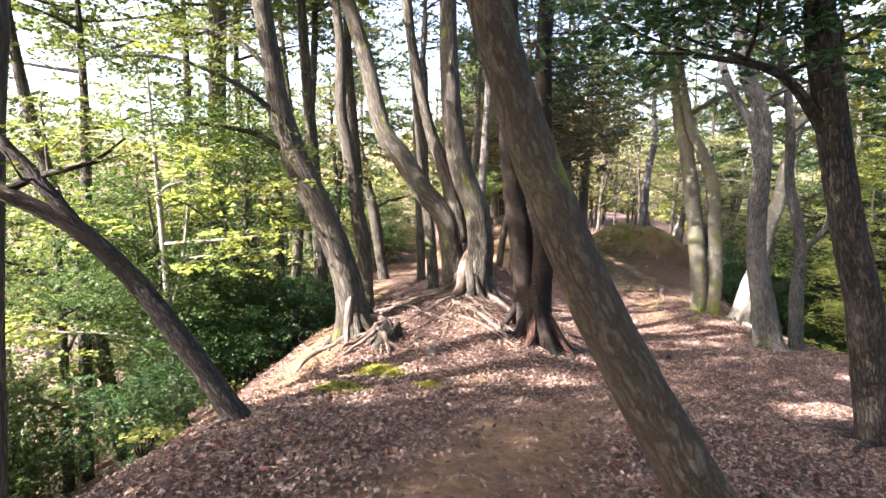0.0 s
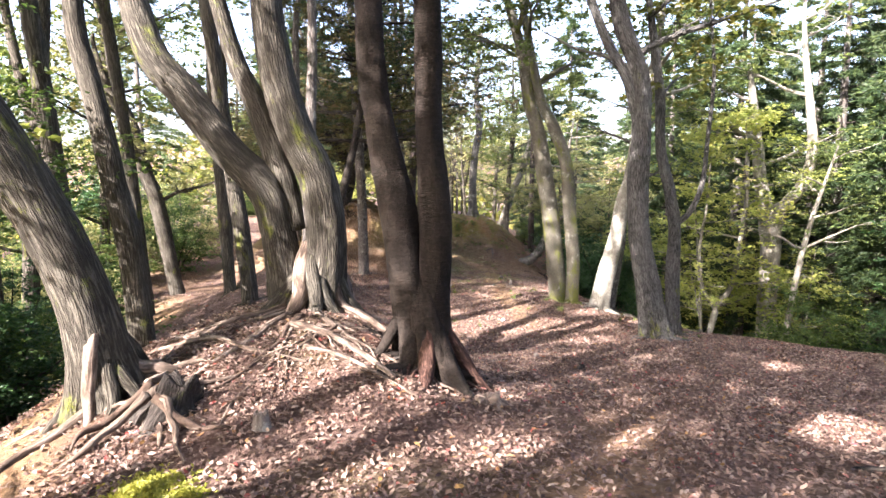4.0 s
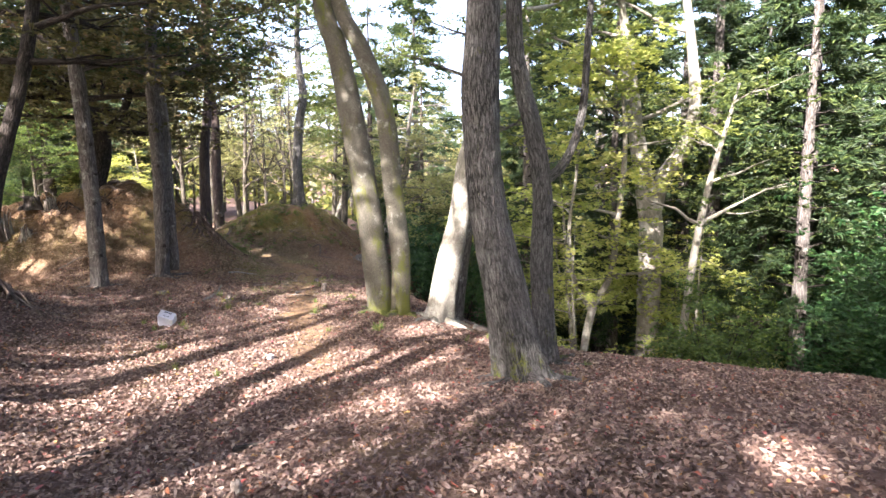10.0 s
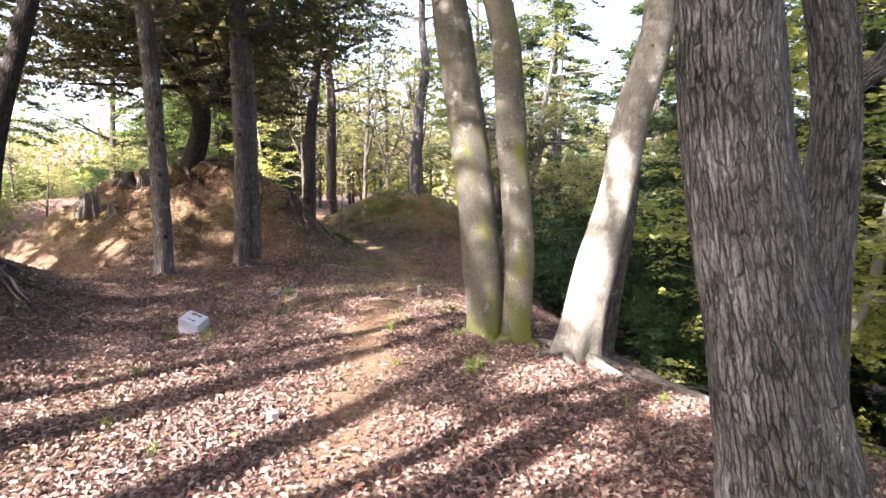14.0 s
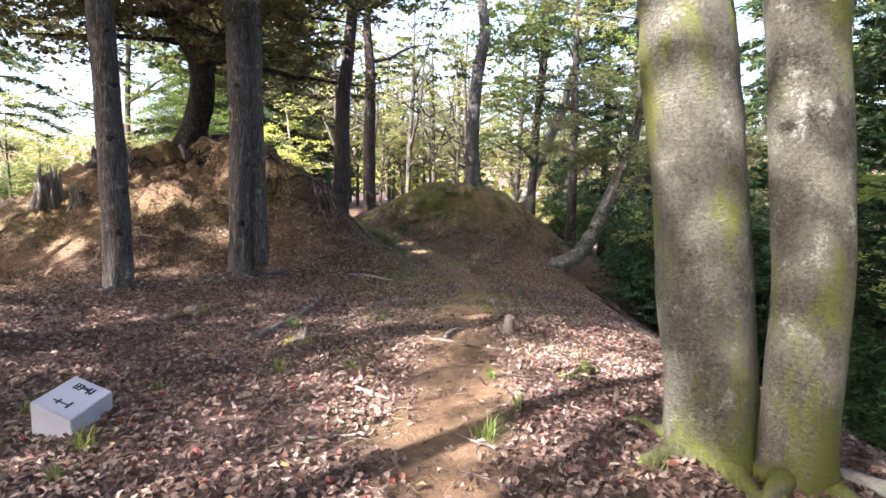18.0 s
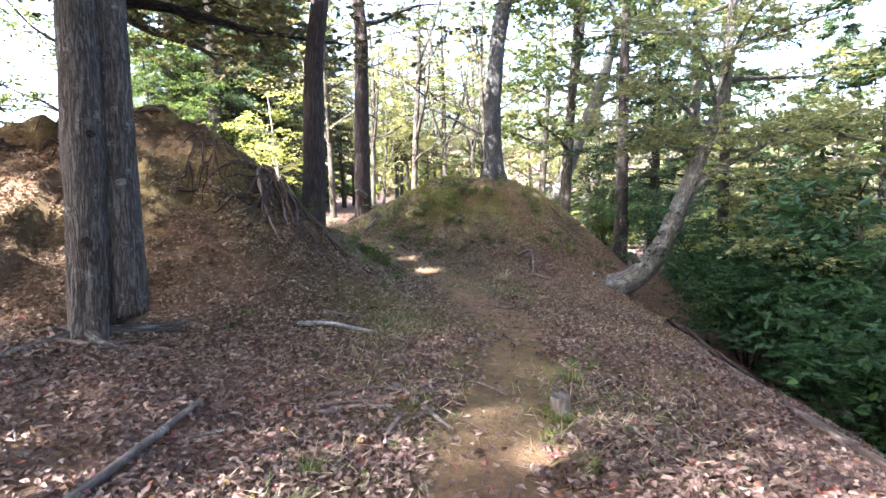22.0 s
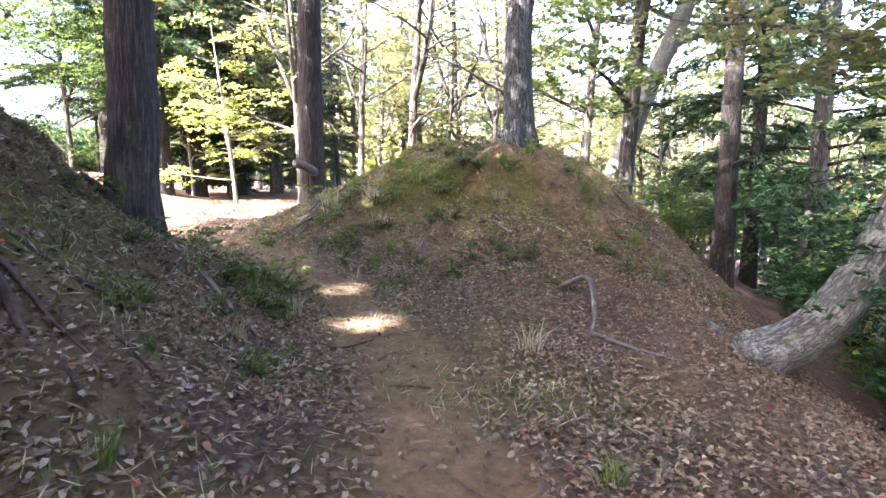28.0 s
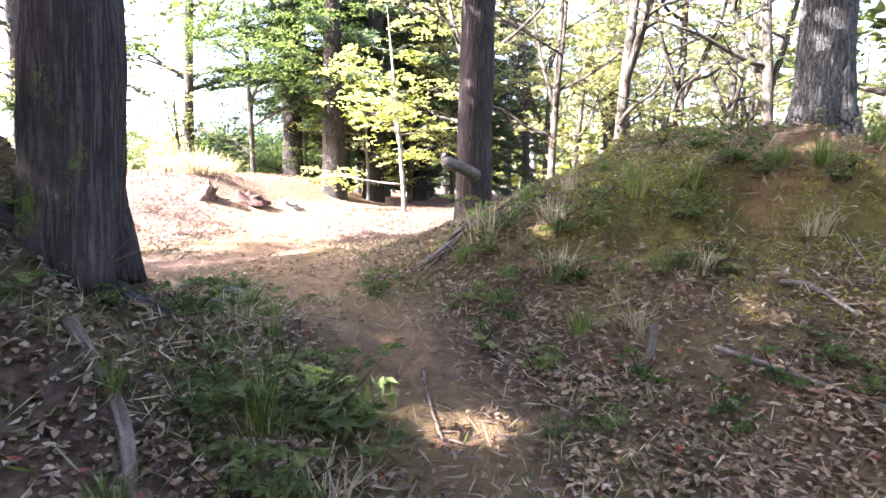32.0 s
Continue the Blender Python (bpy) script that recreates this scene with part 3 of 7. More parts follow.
def blades(points, length, width, rng, up=0.0, flat=0.5, along=None, fold=0.25, oval=False):
    """Many small leaves: a bent diamond of two triangles each. up: how far they stand up; along: their way, else any."""
    n = len(points)
    d = rng.normal(size=(n, 3)) if along is None else along + rng.normal(size=(n, 3)) * 0.35
    d[:, 2] = d[:, 2] * (1 - flat) + up
    d /= np.linalg.norm(d, axis=1)[:, None] + 1e-9
    w = rng.normal(size=(n, 3))
    w[:, 2] *= 1 - flat
    w -= d * np.sum(d * w, 1)[:, None]
    w /= np.linalg.norm(w, axis=1)[:, None] + 1e-9
    nn = np.cross(d, w)
    L = (length * (rng.uniform(0.65, 1.3, n) if not oval else rng.uniform(0.45, 1.0, n) + 0.55 * rng.random(n) ** 3))[:, None]
    W = (width * rng.uniform(0.7, 1.25, n))[:, None]
    a = points - d * L * 0.5
    c = points + d * L * 0.5
    m = points + d * L * 0.05
    lift = nn * W * fold
    if oval:
        cup = nn * W * fold * nr_sign(n, rng)
        V = np.stack([a, a + d * L * 0.3 + w * W * 0.48 + cup, a + d * L * 0.72 + w * W * 0.4 + cup, c + cup * 0.6, a + d * L * 0.72 - w * W * 0.4 + cup * 0.7, a + d * L * 0.3 - w * W * 0.48 + cup], 1).reshape(-1, 3)
        i = np.arange(n)[:, None] * 6
        return V, np.vstack([i + np.array([[0, 1, 4, 5]]), i + np.array([[1, 2, 3, 4]])])
    V = np.stack([a, m + w * W * 0.5 + lift, c, m - w * W * 0.5 + lift], 1).reshape(-1, 3)
    i = np.arange(n)[:, None] * 4
    F = np.vstack([i + np.array([[0, 1, 2]]), i + np.array([[0, 2, 3]])])
    return V, F


def fans(centres, k, reach, rng, droop=0.25):
    """k leaf places on a flat, slightly drooping spray round each centre."""
    n = len(centres)
    a = rng.uniform(0, 2 * np.pi, (n, 1))
    L = reach * rng.uniform(0.6, 1.3, (n, 1))
    u, w = rng.uniform(-1, 1, (n, k)), rng.uniform(-1, 1, (n, k))
    w = w * (1 - 0.75 * np.abs(u)) * 0.6
    x = (np.cos(a) * u - np.sin(a) * w) * L
    y = (np.sin(a) * u + np.cos(a) * w) * L
    z = (rng.normal(size=(n, 1)) * 0.22 * u - droop * u * u - 0.3 * w * w) * L + rng.normal(size=(n, k)) * 0.05 * L
    return np.repeat(centres, k, 0) + np.stack([x, y, z], -1).reshape(-1, 3)


def extend(pts, top, lean=0.5, taper=0.35, seed=0):
    """Carries a stem on upwards to the height top above its foot."""
    rng = random.Random(seed)
    pts = [tuple(p) for p in pts]
    x, y, z, r = pts[-1]
    a = pts[-2]
    dz = max(0.3, z - a[2])
    dx, dy = (x - a[0]) / dz * lean, (y - a[1]) / dz * lean
    r0, z0, goal = r, z, pts[0][2] + top
    while z < goal:
        st = min(1.5, goal - z + 0.05)
        z += st
        x += dx * st + rng.uniform(-0.18, 0.18)
        y += dy * st + rng.uniform(-0.18, 0.18)
        pts.append((x, y, z, max(0.02, r0 * (1 - (1 - taper) * (z - z0) / max(0.5, goal - z0)))))
    return pts


def at_height(pts, z):
    p = np.asarray(pts)
    i = int(np.argmin(np.abs(p[:, 2] - z)))
    return p[i]


def grow(parent, stems, mat, leaf, seed, limbs=6, low=0.45, high=0.97, reach=2.8, leaves=5000, size=0.1, wide=0.06, spread=0.55, flat=0.7, rise=0.5, twigs=True, split=False):
    """Limbs, twigs and a leafy crown on stems that already stand; split: every limb carries its own twigs and leaves."""
    rng, nr = random.Random(seed), np.random.default_rng(seed)
    tips, tw = [], []

    def leafage(name, holder, ends, count):
        t = np.array(ends)[nr.integers(0, len(ends), max(1, count // 26))]
        t = t + nr.normal(size=t.shape) * spread * np.array([1, 1, 0.5])
        V, F = blades(fans(t, 26, 0.52, nr), size, wide, nr, 0.0, flat)
        tagged(link_mesh(name, V, F, leaf, holder, flat=True), kind="stuff")

    for i in range(limbs):
        s = stems[i % len(stems)]
        c = curve_pts(s, 0.3)
        z0, z1 = c[0, 2], c[-1, 2]
        o = at_height(c, z0 + (z1 - z0) * (low + (high - low) * (i + rng.random()) / limbs))
        a, L = i * 2.4 + rng.uniform(-0.6, 0.6), reach * rng.uniform(0.6, 1.15)
        r = min(o[3] * 0.6, 0.03 + L * 0.018)
        pts = [(o[0], o[1], o[2], r)]
        x, y, z = o[:3]
        for k in range(1, 5):
            a += rng.uniform(-0.35, 0.35)
            x, y, z = x + math.cos(a) * L / 4, y + math.sin(a) * L / 4, z + rise * L / 4 * rng.uniform(0.4, 1.3)
            pts.append((x, y, z, r * (1 - 0.2 * k)))
        limb = stem("limb", pts, mat, parent, sides=6, seg=0.3, rough=0.06, seed=i)
        if split:
            tips, tw = [], []
        tips += [pts[2][:3], pts[3][:3], pts[4][:3], pts[4][:3]]
        for k in range(5):
            b0 = pts[rng.choice((1, 2, 3, 4))]
            aa, LL = a + rng.uniform(-1.6, 1.6), L * rng.uniform(0.25, 0.5)
            mid = (b0[0] + math.cos(aa) * LL * 0.5, b0[1] + math.sin(aa) * LL * 0.5, b0[2] + LL * rng.uniform(-0.05, 0.3), b0[3] * 0.35)
            end = (b0[0] + math.cos(aa) * LL, b0[1] + math.sin(aa) * LL, b0[2] + LL * rng.uniform(0.0, 0.45), 0.004)
            tw.append([(*b0[:3], b0[3] * 0.5), mid, end])
            tips += [mid[:3], end[:3], end[:3]]
        if split:
            tagged(joined_tubes("twig_spray", tw, mat, limb, sides=4, seg=0.4, rough=0.05), kind="stuff")
            if leaves:
                leafage("leaf_spray", limb, tips, int(leaves * 0.9 / limbs))
    if split:
        if high > 0.9 and leaves:
            leafage("crown", parent, [tuple(s[-1][:3]) for s in stems], leaves // 10)
        return
    for s in stems if high > 0.9 else ():
        tips += [tuple(s[-1][:3])] * 3
    if twigs and tw:
        tagged(joined_tubes("twig_spray", tw, mat, parent, sides=4, seg=0.4, rough=0.05), kind="stuff")
    if leaves:
        leafage("crown", parent, tips, leaves)


def base(name, x, y, label, category="tree", group=""):
    e = new(name)
    e.location = (0, 0, 0)
    e.empty_display_size = 0.3
    return tagged(e, label, category, group)


def surface_root(parent, x, y, ang, length, r, seed, mat, drop=0.0):
    rng = random.Random(seed)
    pts, n = [], max(3, int(length / 0.35))
    for i in range(n + 1):
        f = i / n
        rr = r * (1 - 0.8 * f)
        pts.append((x, y, gz(x, y) + rr * (0.15 - drop) + (0.28 * r if i == 0 else rng.uniform(-0.2, 0.25) * r) - (0.12 if i == n else 0), rr))
        ang += rng.uniform(-0.45, 0.45)
        x, y = x + math.cos(ang) * length / n, y + math.sin(ang) * length / n
    return stem("root", pts, mat, parent, sides=7, seg=0.12, rough=0.1, seed=seed)


def settle(e, x, y, z):
    """Puts the foot of a thing at its base and its parts round it."""
    for o in e.children_recursive:
        o.data.transform(Matrix.Translation((-x, -y, -z)))
    e.location = (x, y, z)
    return e


def key_tree(name, label, stems, mat, leaf=None, seed=0, roots=0, root_len=1.2, root_r=0.07, sides=20, flare=0.5, furrow=0.0, lobes=5, rough=0.04, crown=None, tops=(8,), root_mat=None, group="", stilts=0):
    """A tree whose stems are given as (x, y, z, radius) rows from the ground up."""
    e = tagged(new(name), label, "tree", group)
    full = []
    for i, s in enumerate(stems):
        s = [tuple(p) for p in s]
        if i == 0:
            x, y = s[0][:2]
            s[0] = (x, y, gz(x, y) - 0.12, s[0][3] * (0.75 if flare else 1))
        top = tops[min(i, len(tops) - 1)]
        s = extend(s, top, seed=seed + i) if top else s
        full.append(s)
        stem("trunk" if i == 0 else "stem", s, mat, e, sides=sides if i == 0 else max(8, sides - 6), seg=0.09 if furrow else 0.13, rough=rough, furrow=furrow, flare=flare if i == 0 else 0, lobes=lobes, seed=seed * 1.7 + i)
    x, y, z, r = full[0][0]
    rng = random.Random(seed)
    for i in range(roots):
        a = 2 * math.pi * i / roots + rng.uniform(-0.3, 0.3)
        surface_root(e, x + math.cos(a) * r * 0.9, y + math.sin(a) * r * 0.9, a, root_len * rng.uniform(0.6, 1.3), root_r * rng.uniform(0.7, 1.2), seed * 31 + i, root_mat or mat)
    for i in range(stilts):
        a = 2 * math.pi * (i + rng.uniform(-0.25, 0.25)) / stilts
        h, out, w = rng.uniform(0.3, 0.75), rng.uniform(0.45, 0.8), rng.uniform(0.05, 0.09) * (1.5 if r > 0.3 else 1.0)
        rows = []
        for f, up, k in ((0.3, h * 1.25, 0.8), (0.95, h * 0.8, 1.0), (1.0 + out * 0.7, h * 0.3, 0.9), (1.0 + out * 1.5, 0.03, 0.7), (1.0 + out * 2.4, -0.06, 0.35)):
            a += rng.uniform(-0.12, 0.12)
            px, py = x + math.cos(a) * r * f, y + math.sin(a) * r * f
            rows.append((px, py, (gz(px, py) if f > 1.2 else z + 0.12) + up, w * k))
        stem("root", rows, mat if i % 3 else root_mat or mat, e, sides=9, seg=0.08, rough=0.12, seed=seed * 3 + i)
    if crown:
        grow(e, full, mat, leaf, seed, split=True, **crown)
    return settle(e, x, y, z + 0.12)


# leaning trunks beside the first steps of the trail
key_tree("leaning_tree", "stout grey-brown trunk leaning steeply over the trail", [[(1.72, 2.97, -0.6, 0.2), (1.41, 3.03, -0.21, 0.163), (1.07, 3.07, 0.34, 0.152), (0.76, 3.09, 0.9, 0.142), (0.48, 3.08, 1.5, 0.131), (0.25, 3.05, 2.1, 0.121), (0.07, 2.98, 2.7, 0.112), (-0.05, 2.9, 3.3, 0.105)]],
         BARK_BROWN, LEAF_OLIVE, 1, roots=6, root_len=0.9, sides=28, furrow=0.05, flare=0.45, tops=(10,), crown=dict(limbs=11, low=0.6, leaves=15000, size=0.1, wide=0.075, reach=3.6, rise=0.25))
key_tree("dark_tree", "dark furrowed trunk at the edge of the clearing", [[(4.88, 6.3, -1.3, 0.23), (4.6, 6.29, 0.12, 0.185), (4.3, 6.28, 1.15, 0.175), (3.99, 6.27, 2.38, 0.165), (3.76, 6.26, 3.55, 0.15)], [(4.0, 6.27, 2.1, 0.07), (3.4, 6.2, 2.75, 0.05), (2.6, 6.25, 2.95, 0.03), (1.9, 6.3, 3.0, 0.015)]],
         BARK_DARK, LEAF_DARK, 2, roots=5, sides=22, furrow=0.04, tops=(9, 0), crown=dict(limbs=10, low=0.5, leaves=4500, reach=2.4, size=0.12, wide=0.07))
key_tree("slanting_tree", "thin dark trunk slanting far out over the slope", [
    [(-2.45, 5.95, -1.15, 0.18), (-2.94, 5.94, -0.49, 0.125), (-3.54, 5.92, 0.35, 0.11), (-4.13, 5.9, 0.94, 0.1), (-4.67, 5.88, 1.24, 0.09), (-5.4, 5.86, 1.55, 0.09), (-6.4, 5.84, 2.1, 0.06)],
    [(-4.1, 5.9, 0.9, 0.08), (-4.64, 5.88, 1.58, 0.075), (-5.0, 5.87, 2.0, 0.06), (-5.4, 5.9, 2.8, 0.05)]], BARK_DARK, LEAF_OLIVE, 3, roots=3, root_len=0.6, sides=16, tops=(0, 5), crown=dict(limbs=8, low=0.8, leaves=1400, reach=1.8, size=0.08, wide=0.055))
key_tree("rooted_tree", "leaning trunk with sunlit bare roots on the ridge", [[(-1.91, 9.95, -1.03, 0.371), (-2.09, 9.96, -0.19, 0.253), (-2.53, 10.0, 0.94, 0.248), (-3.04, 10.04, 2.0, 0.237), (-3.31, 10.06, 2.88, 0.195), (-3.42, 10.07, 3.62, 0.173)]],
         BARK_GREY, LEAF_GREEN, 4, stilts=9, roots=8, root_len=1.4, root_r=0.06, sides=24, furrow=0.03, flare=0.9, tops=(12,), root_mat=ROOT_WOOD, crown=dict(limbs=12, low=0.66, leaves=4200, size=0.12, wide=0.08, reach=3.0, rise=0.3))
key_tree("big_ridge_tree", "huge many-stemmed tree with buttress roots on the ridge", [
    [(0.22, 11.5, -0.72, 0.42), (0.4, 11.4, 0.02, 0.27), (0.33, 11.42, 0.96, 0.245), (0.03, 11.5, 1.68, 0.24), (-0.2, 11.6, 2.74, 0.21)],
    [(-0.1, 11.6, -0.6, 0.28), (-0.22, 11.58, 0.34, 0.235), (-0.38, 11.6, 0.9, 0.23), (-0.86, 11.75, 1.45, 0.215), (-1.31, 11.94, 2.11, 0.22), (-1.75, 12.13, 2.75, 0.2)],
    [(-0.02, 11.62, 0.3, 0.2), (-0.19, 11.7, 1.27, 0.17), (-0.43, 11.8, 1.99, 0.15), (-0.71, 11.9, 2.74, 0.12)]],
         BARK_GREY, LEAF_GREEN, 5, stilts=14, roots=10, root_len=1.5, root_r=0.07, sides=40, furrow=0.05, flare=0.8, lobes=8, tops=(13, 12, 11), root_mat=ROOT_WOOD, crown=dict(limbs=14, low=0.66, leaves=2800, size=0.15, wide=0.1, reach=3.4))
key_tree("twin_cherry_tree", "pair of dark ringed cherry trunks on red bark roots", [
    [(1.28, 9.8, -1.4, 0.3), (1.19, 9.84, -0.36, 0.205), (1.05, 9.89, 0.71, 0.2), (0.89, 9.96, 1.63, 0.165), (0.8, 10.0, 2.42, 0.16)],
    [(1.45, 9.75, -1.35, 0.26), (1.44, 9.75, -0.47, 0.185), (1.47, 9.73, 0.5, 0.18), (1.4, 9.76, 1.53, 0.152), (1.4, 9.76, 2.41, 0.15)]],
         BARK_CHERRY, LEAF_OLIVE, 6, stilts=4, roots=6, root_len=0.9, root_r=0.05, sides=40, rough=0.07, lobes=7, flare=1.0, tops=(13, 13), crown=dict(limbs=10, low=0.65, leaves=2600, size=0.15, wide=0.1, reach=2.8))
def bough(tree, rows, mat, leaf, seed, sprays=60, size=0.1, wide=0.06, reach=0.4, spread=(0.3, 0.3, 0.12), label=""):
    """A low limb with side twigs and flat sprays of leaves, on a tree that already stands."""
    rng = np.random.default_rng(seed)
    o = np.array(tree.location)
    limb = stem("limb", rows, mat, tree, sides=7, seg=0.12, rough=0.07, seed=seed)
    limb.data.transform(Matrix.Translation(-tree.location))
    c = curve_pts(rows, 0.1)[:, :3]
    c = c[len(c) // 4:]
    at = c[rng.integers(0, len(c), sprays)]
    ends = at + rng.normal(size=(sprays, 3)) * np.array(spread)
    tw = [[(*p, 0.007), (*(0.5 * (p + q) + np.array([0, 0, 0.03])), 0.005), (*q, 0.002)] for p, q in zip(at - o, ends - o)]
    tagged(joined_tubes("twig_spray", tw, mat, limb, sides=4, seg=0.2, rough=0.05), kind="stuff")
    V, F = blades(fans(ends, 24, reach, rng) - o, size, wide, rng, 0.0, 0.7)
    tagged(link_mesh("leaf_spray", V, F, leaf, limb, flat=True), label, kind="stuff")


tree = bpy.data.objects["twin_cherry_tree"]
o = Matrix.Translation(-tree.location)
z = gz(1.4, 9.75)
stem("foot", [(1.42, 9.72, z - 0.15, 0.36), (1.38, 9.75, z + 0.15, 0.3), (1.34, 9.77, z + 0.5, 0.26), (1.3, 9.79, z + 0.85, 0.2), (1.3, 9.79, z + 1.1, 0.1)], BARK_CHERRY, tree, "torn reddish foot of the two trunks", sides=40, seg=0.07, rough=0.12, flare=0.55, lobes=7, seed=3).data.transform(o)
for i, (a, L, w) in enumerate(((-2.6, 0.55, 0.1), (-1.9, 0.5, 0.09), (-1.2, 0.6, 0.1), (-0.5, 0.55, 0.09), (0.3, 0.6, 0.08), (2.6, 0.7, 0.1))):
    c, d = math.cos(a), math.sin(a)
    stem("buttress", [(1.38 + c * 0.12, 9.75 + d * 0.12, z + 0.62, w * 0.5), (1.38 + c * 0.26, 9.75 + d * 0.26, z + 0.32, w), (1.38 + c * 0.4, 9.75 + d * 0.4, z + 0.1, w * 0.95), (1.38 + c * (0.4 + L * 0.5), 9.75 + d * (0.4 + L * 0.5), gz(1.38 + c * (0.4 + L * 0.5), 9.75 + d * (0.4 + L * 0.5)), w * 0.6), (1.38 + c * (0.4 + L), 9.75 + d * (0.4 + L), gz(1.38 + c * (0.4 + L), 9.75 + d * (0.4 + L)) - 0.05, w * 0.25)], (BARK_CHERRY, ROOT_RED)[i % 2], tree, sides=10, seg=0.06, rough=0.16, seed=i + 5).data.transform(o)
tree = bpy.data.objects["dark_tree"]
bough(tree, [(4.0, 6.27, 2.9, 0.045), (3.95, 6.2, 3.3, 0.03), (3.4, 6.15, 3.75, 0.025), (2.8, 6.1, 3.7, 0.018), (2.2, 6.05, 3.35, 0.01)], BARK_DARK, LEAF_DARK, 18, 110, 0.09, 0.045, 0.3, (0.3, 0.3, 0.16), "drooping dark evergreen leaf spray")
tree = bpy.data.objects["rooted_tree"]
for i, rows in enumerate((
        [(-3.0, 10.03, 1.95, 0.06), (-3.6, 9.8, 2.35, 0.045), (-4.4, 9.5, 2.5, 0.03), (-5.3, 9.3, 2.45, 0.012)],
        [(-3.2, 10.05, 2.6, 0.06), (-3.9, 9.7, 3.2, 0.045), (-4.9, 9.3, 3.55, 0.03), (-6.0, 9.0, 3.5, 0.012)],
        [(-3.35, 10.06, 3.3, 0.06), (-4.0, 10.3, 4.0, 0.045), (-5.0, 10.7, 4.4, 0.03), (-6.2, 11.0, 4.4, 0.012)])):
    bough(tree, rows, BARK_GREY, (LEAF_LUSH, LEAF_GREEN, LEAF_GREEN)[i], 40 + i, 48, 0.095, 0.06, 0.42, (0.45, 0.45, 0.16))


# the oak by the trail and the trees on the right-hand brink
key_tree("oak_tree", "tall oak with deeply furrowed grey bark and mossy foot", [
    [(7.9, 13.86, -2.51, 0.42), (7.69, 14.01, -1.3, 0.275), (7.49, 14.11, -0.14, 0.228), (7.43, 14.14, 1.09, 0.228), (7.44, 14.1, 2.18, 0.2), (7.36, 14.13, 3.3, 0.19), (6.98, 14.29, 4.39, 0.18)],
    [(7.42, 14.12, 2.0, 0.12), (7.16, 14.22, 3.08, 0.11), (6.67, 14.42, 4.07, 0.1)]],
         BARK_OAK, LEAF_OLIVE, 7, roots=7, root_len=0.7, root_r=0.08, sides=54, furrow=0.06, flare=0.6, tops=(12, 10), crown=dict(limbs=9, low=0.5, leaves=3600, size=0.15, wide=0.1, reach=3.0))
key_tree("forked_oak_tree", "grey oak stem with one long bent bough", [
    [(9.04, 14.66, -2.66, 0.22), (8.94, 14.71, -1.48, 0.17), (8.94, 14.71, -0.14, 0.145), (8.81, 14.77, 0.74, 0.135), (8.59, 14.88, 1.73, 0.12), (8.52, 14.90, 3.0, 0.11)],
    [(8.90, 14.72, -0.05, 0.085), (9.22, 14.56, 0.26, 0.07), (9.45, 14.45, 0.93, 0.06), (9.51, 14.42, 1.91, 0.05)]],
         BARK_OAK, LEAF_OLIVE, 8, roots=5, root_len=0.7, root_r=0.07, sides=36, furrow=0.05, flare=0.5, tops=(11, 7), crown=dict(limbs=7, low=0.5, leaves=3600, size=0.15, wide=0.1, reach=2.6))
key_tree("mossy_tree", "smooth grey trunk spotted with green moss", [[(8.45, 19.3, -2.79, 0.34), (8.36, 19.36, -1.71, 0.275), (8.19, 19.45, -0.12, 0.265), (7.97, 19.58, 1.53, 0.25), (7.76, 19.7, 2.81, 0.215), (7.57, 19.8, 3.44, 0.2)]],
         BARK_MOSSY, LEAF_GREEN, 9, roots=6, root_len=0.8, root_r=0.08, sides=30, flare=0.5, rough=0.03, tops=(12,), crown=dict(limbs=8, low=0.55, leaves=3600, size=0.15, wide=0.1, reach=3.0))
key_tree("mossy_tree", "slimmer smooth grey trunk with a bend, green moss at its foot", [[(8.74, 19.0, -2.84, 0.255), (8.77, 19.0, -1.51, 0.205), (8.66, 19.06, -0.13, 0.2), (8.53, 19.14, 1.55, 0.195), (8.14, 19.33, 2.75, 0.18), (7.81, 19.5, 3.5, 0.155)]],
         BARK_MOSSY, LEAF_GREEN, 10, roots=5, root_len=0.7, root_r=0.07, sides=28, flare=0.4, rough=0.03, tops=(12,), crown=dict(limbs=7, low=0.55, leaves=3600, size=0.15, wide=0.1, reach=2.8))
key_tree("pale_tree", "pale sunlit trunk with a fluted foot leaning off the brink", [[(9.32, 18.4, -2.91, 0.37), (9.56, 18.37, -1.83, 0.27), (9.83, 18.32, -0.76, 0.228), (10.0, 18.27, 0.33, 0.222), (10.24, 18.21, 1.21, 0.205)]],
         BARK_PALE, LEAF_GREEN, 11, roots=6, root_len=0.8, root_r=0.09, sides=30, flare=0.7, lobes=6, rough=0.03, tops=(11,), crown=dict(limbs=8, low=0.55, leaves=3600, size=0.15, wide=0.1, reach=3.0))
key_tree("brown_tree", "brown trunk behind the pale one", [[(10.1, 18.95, -3.2, 0.2), (10.25, 18.9, -2.0, 0.16), (10.4, 18.85, -0.8, 0.14)]], BARK_CEDAR, LEAF_GREEN, 12, roots=3, sides=16, tops=(8,), crown=dict(limbs=5, low=0.5, leaves=2500, reach=2.0))
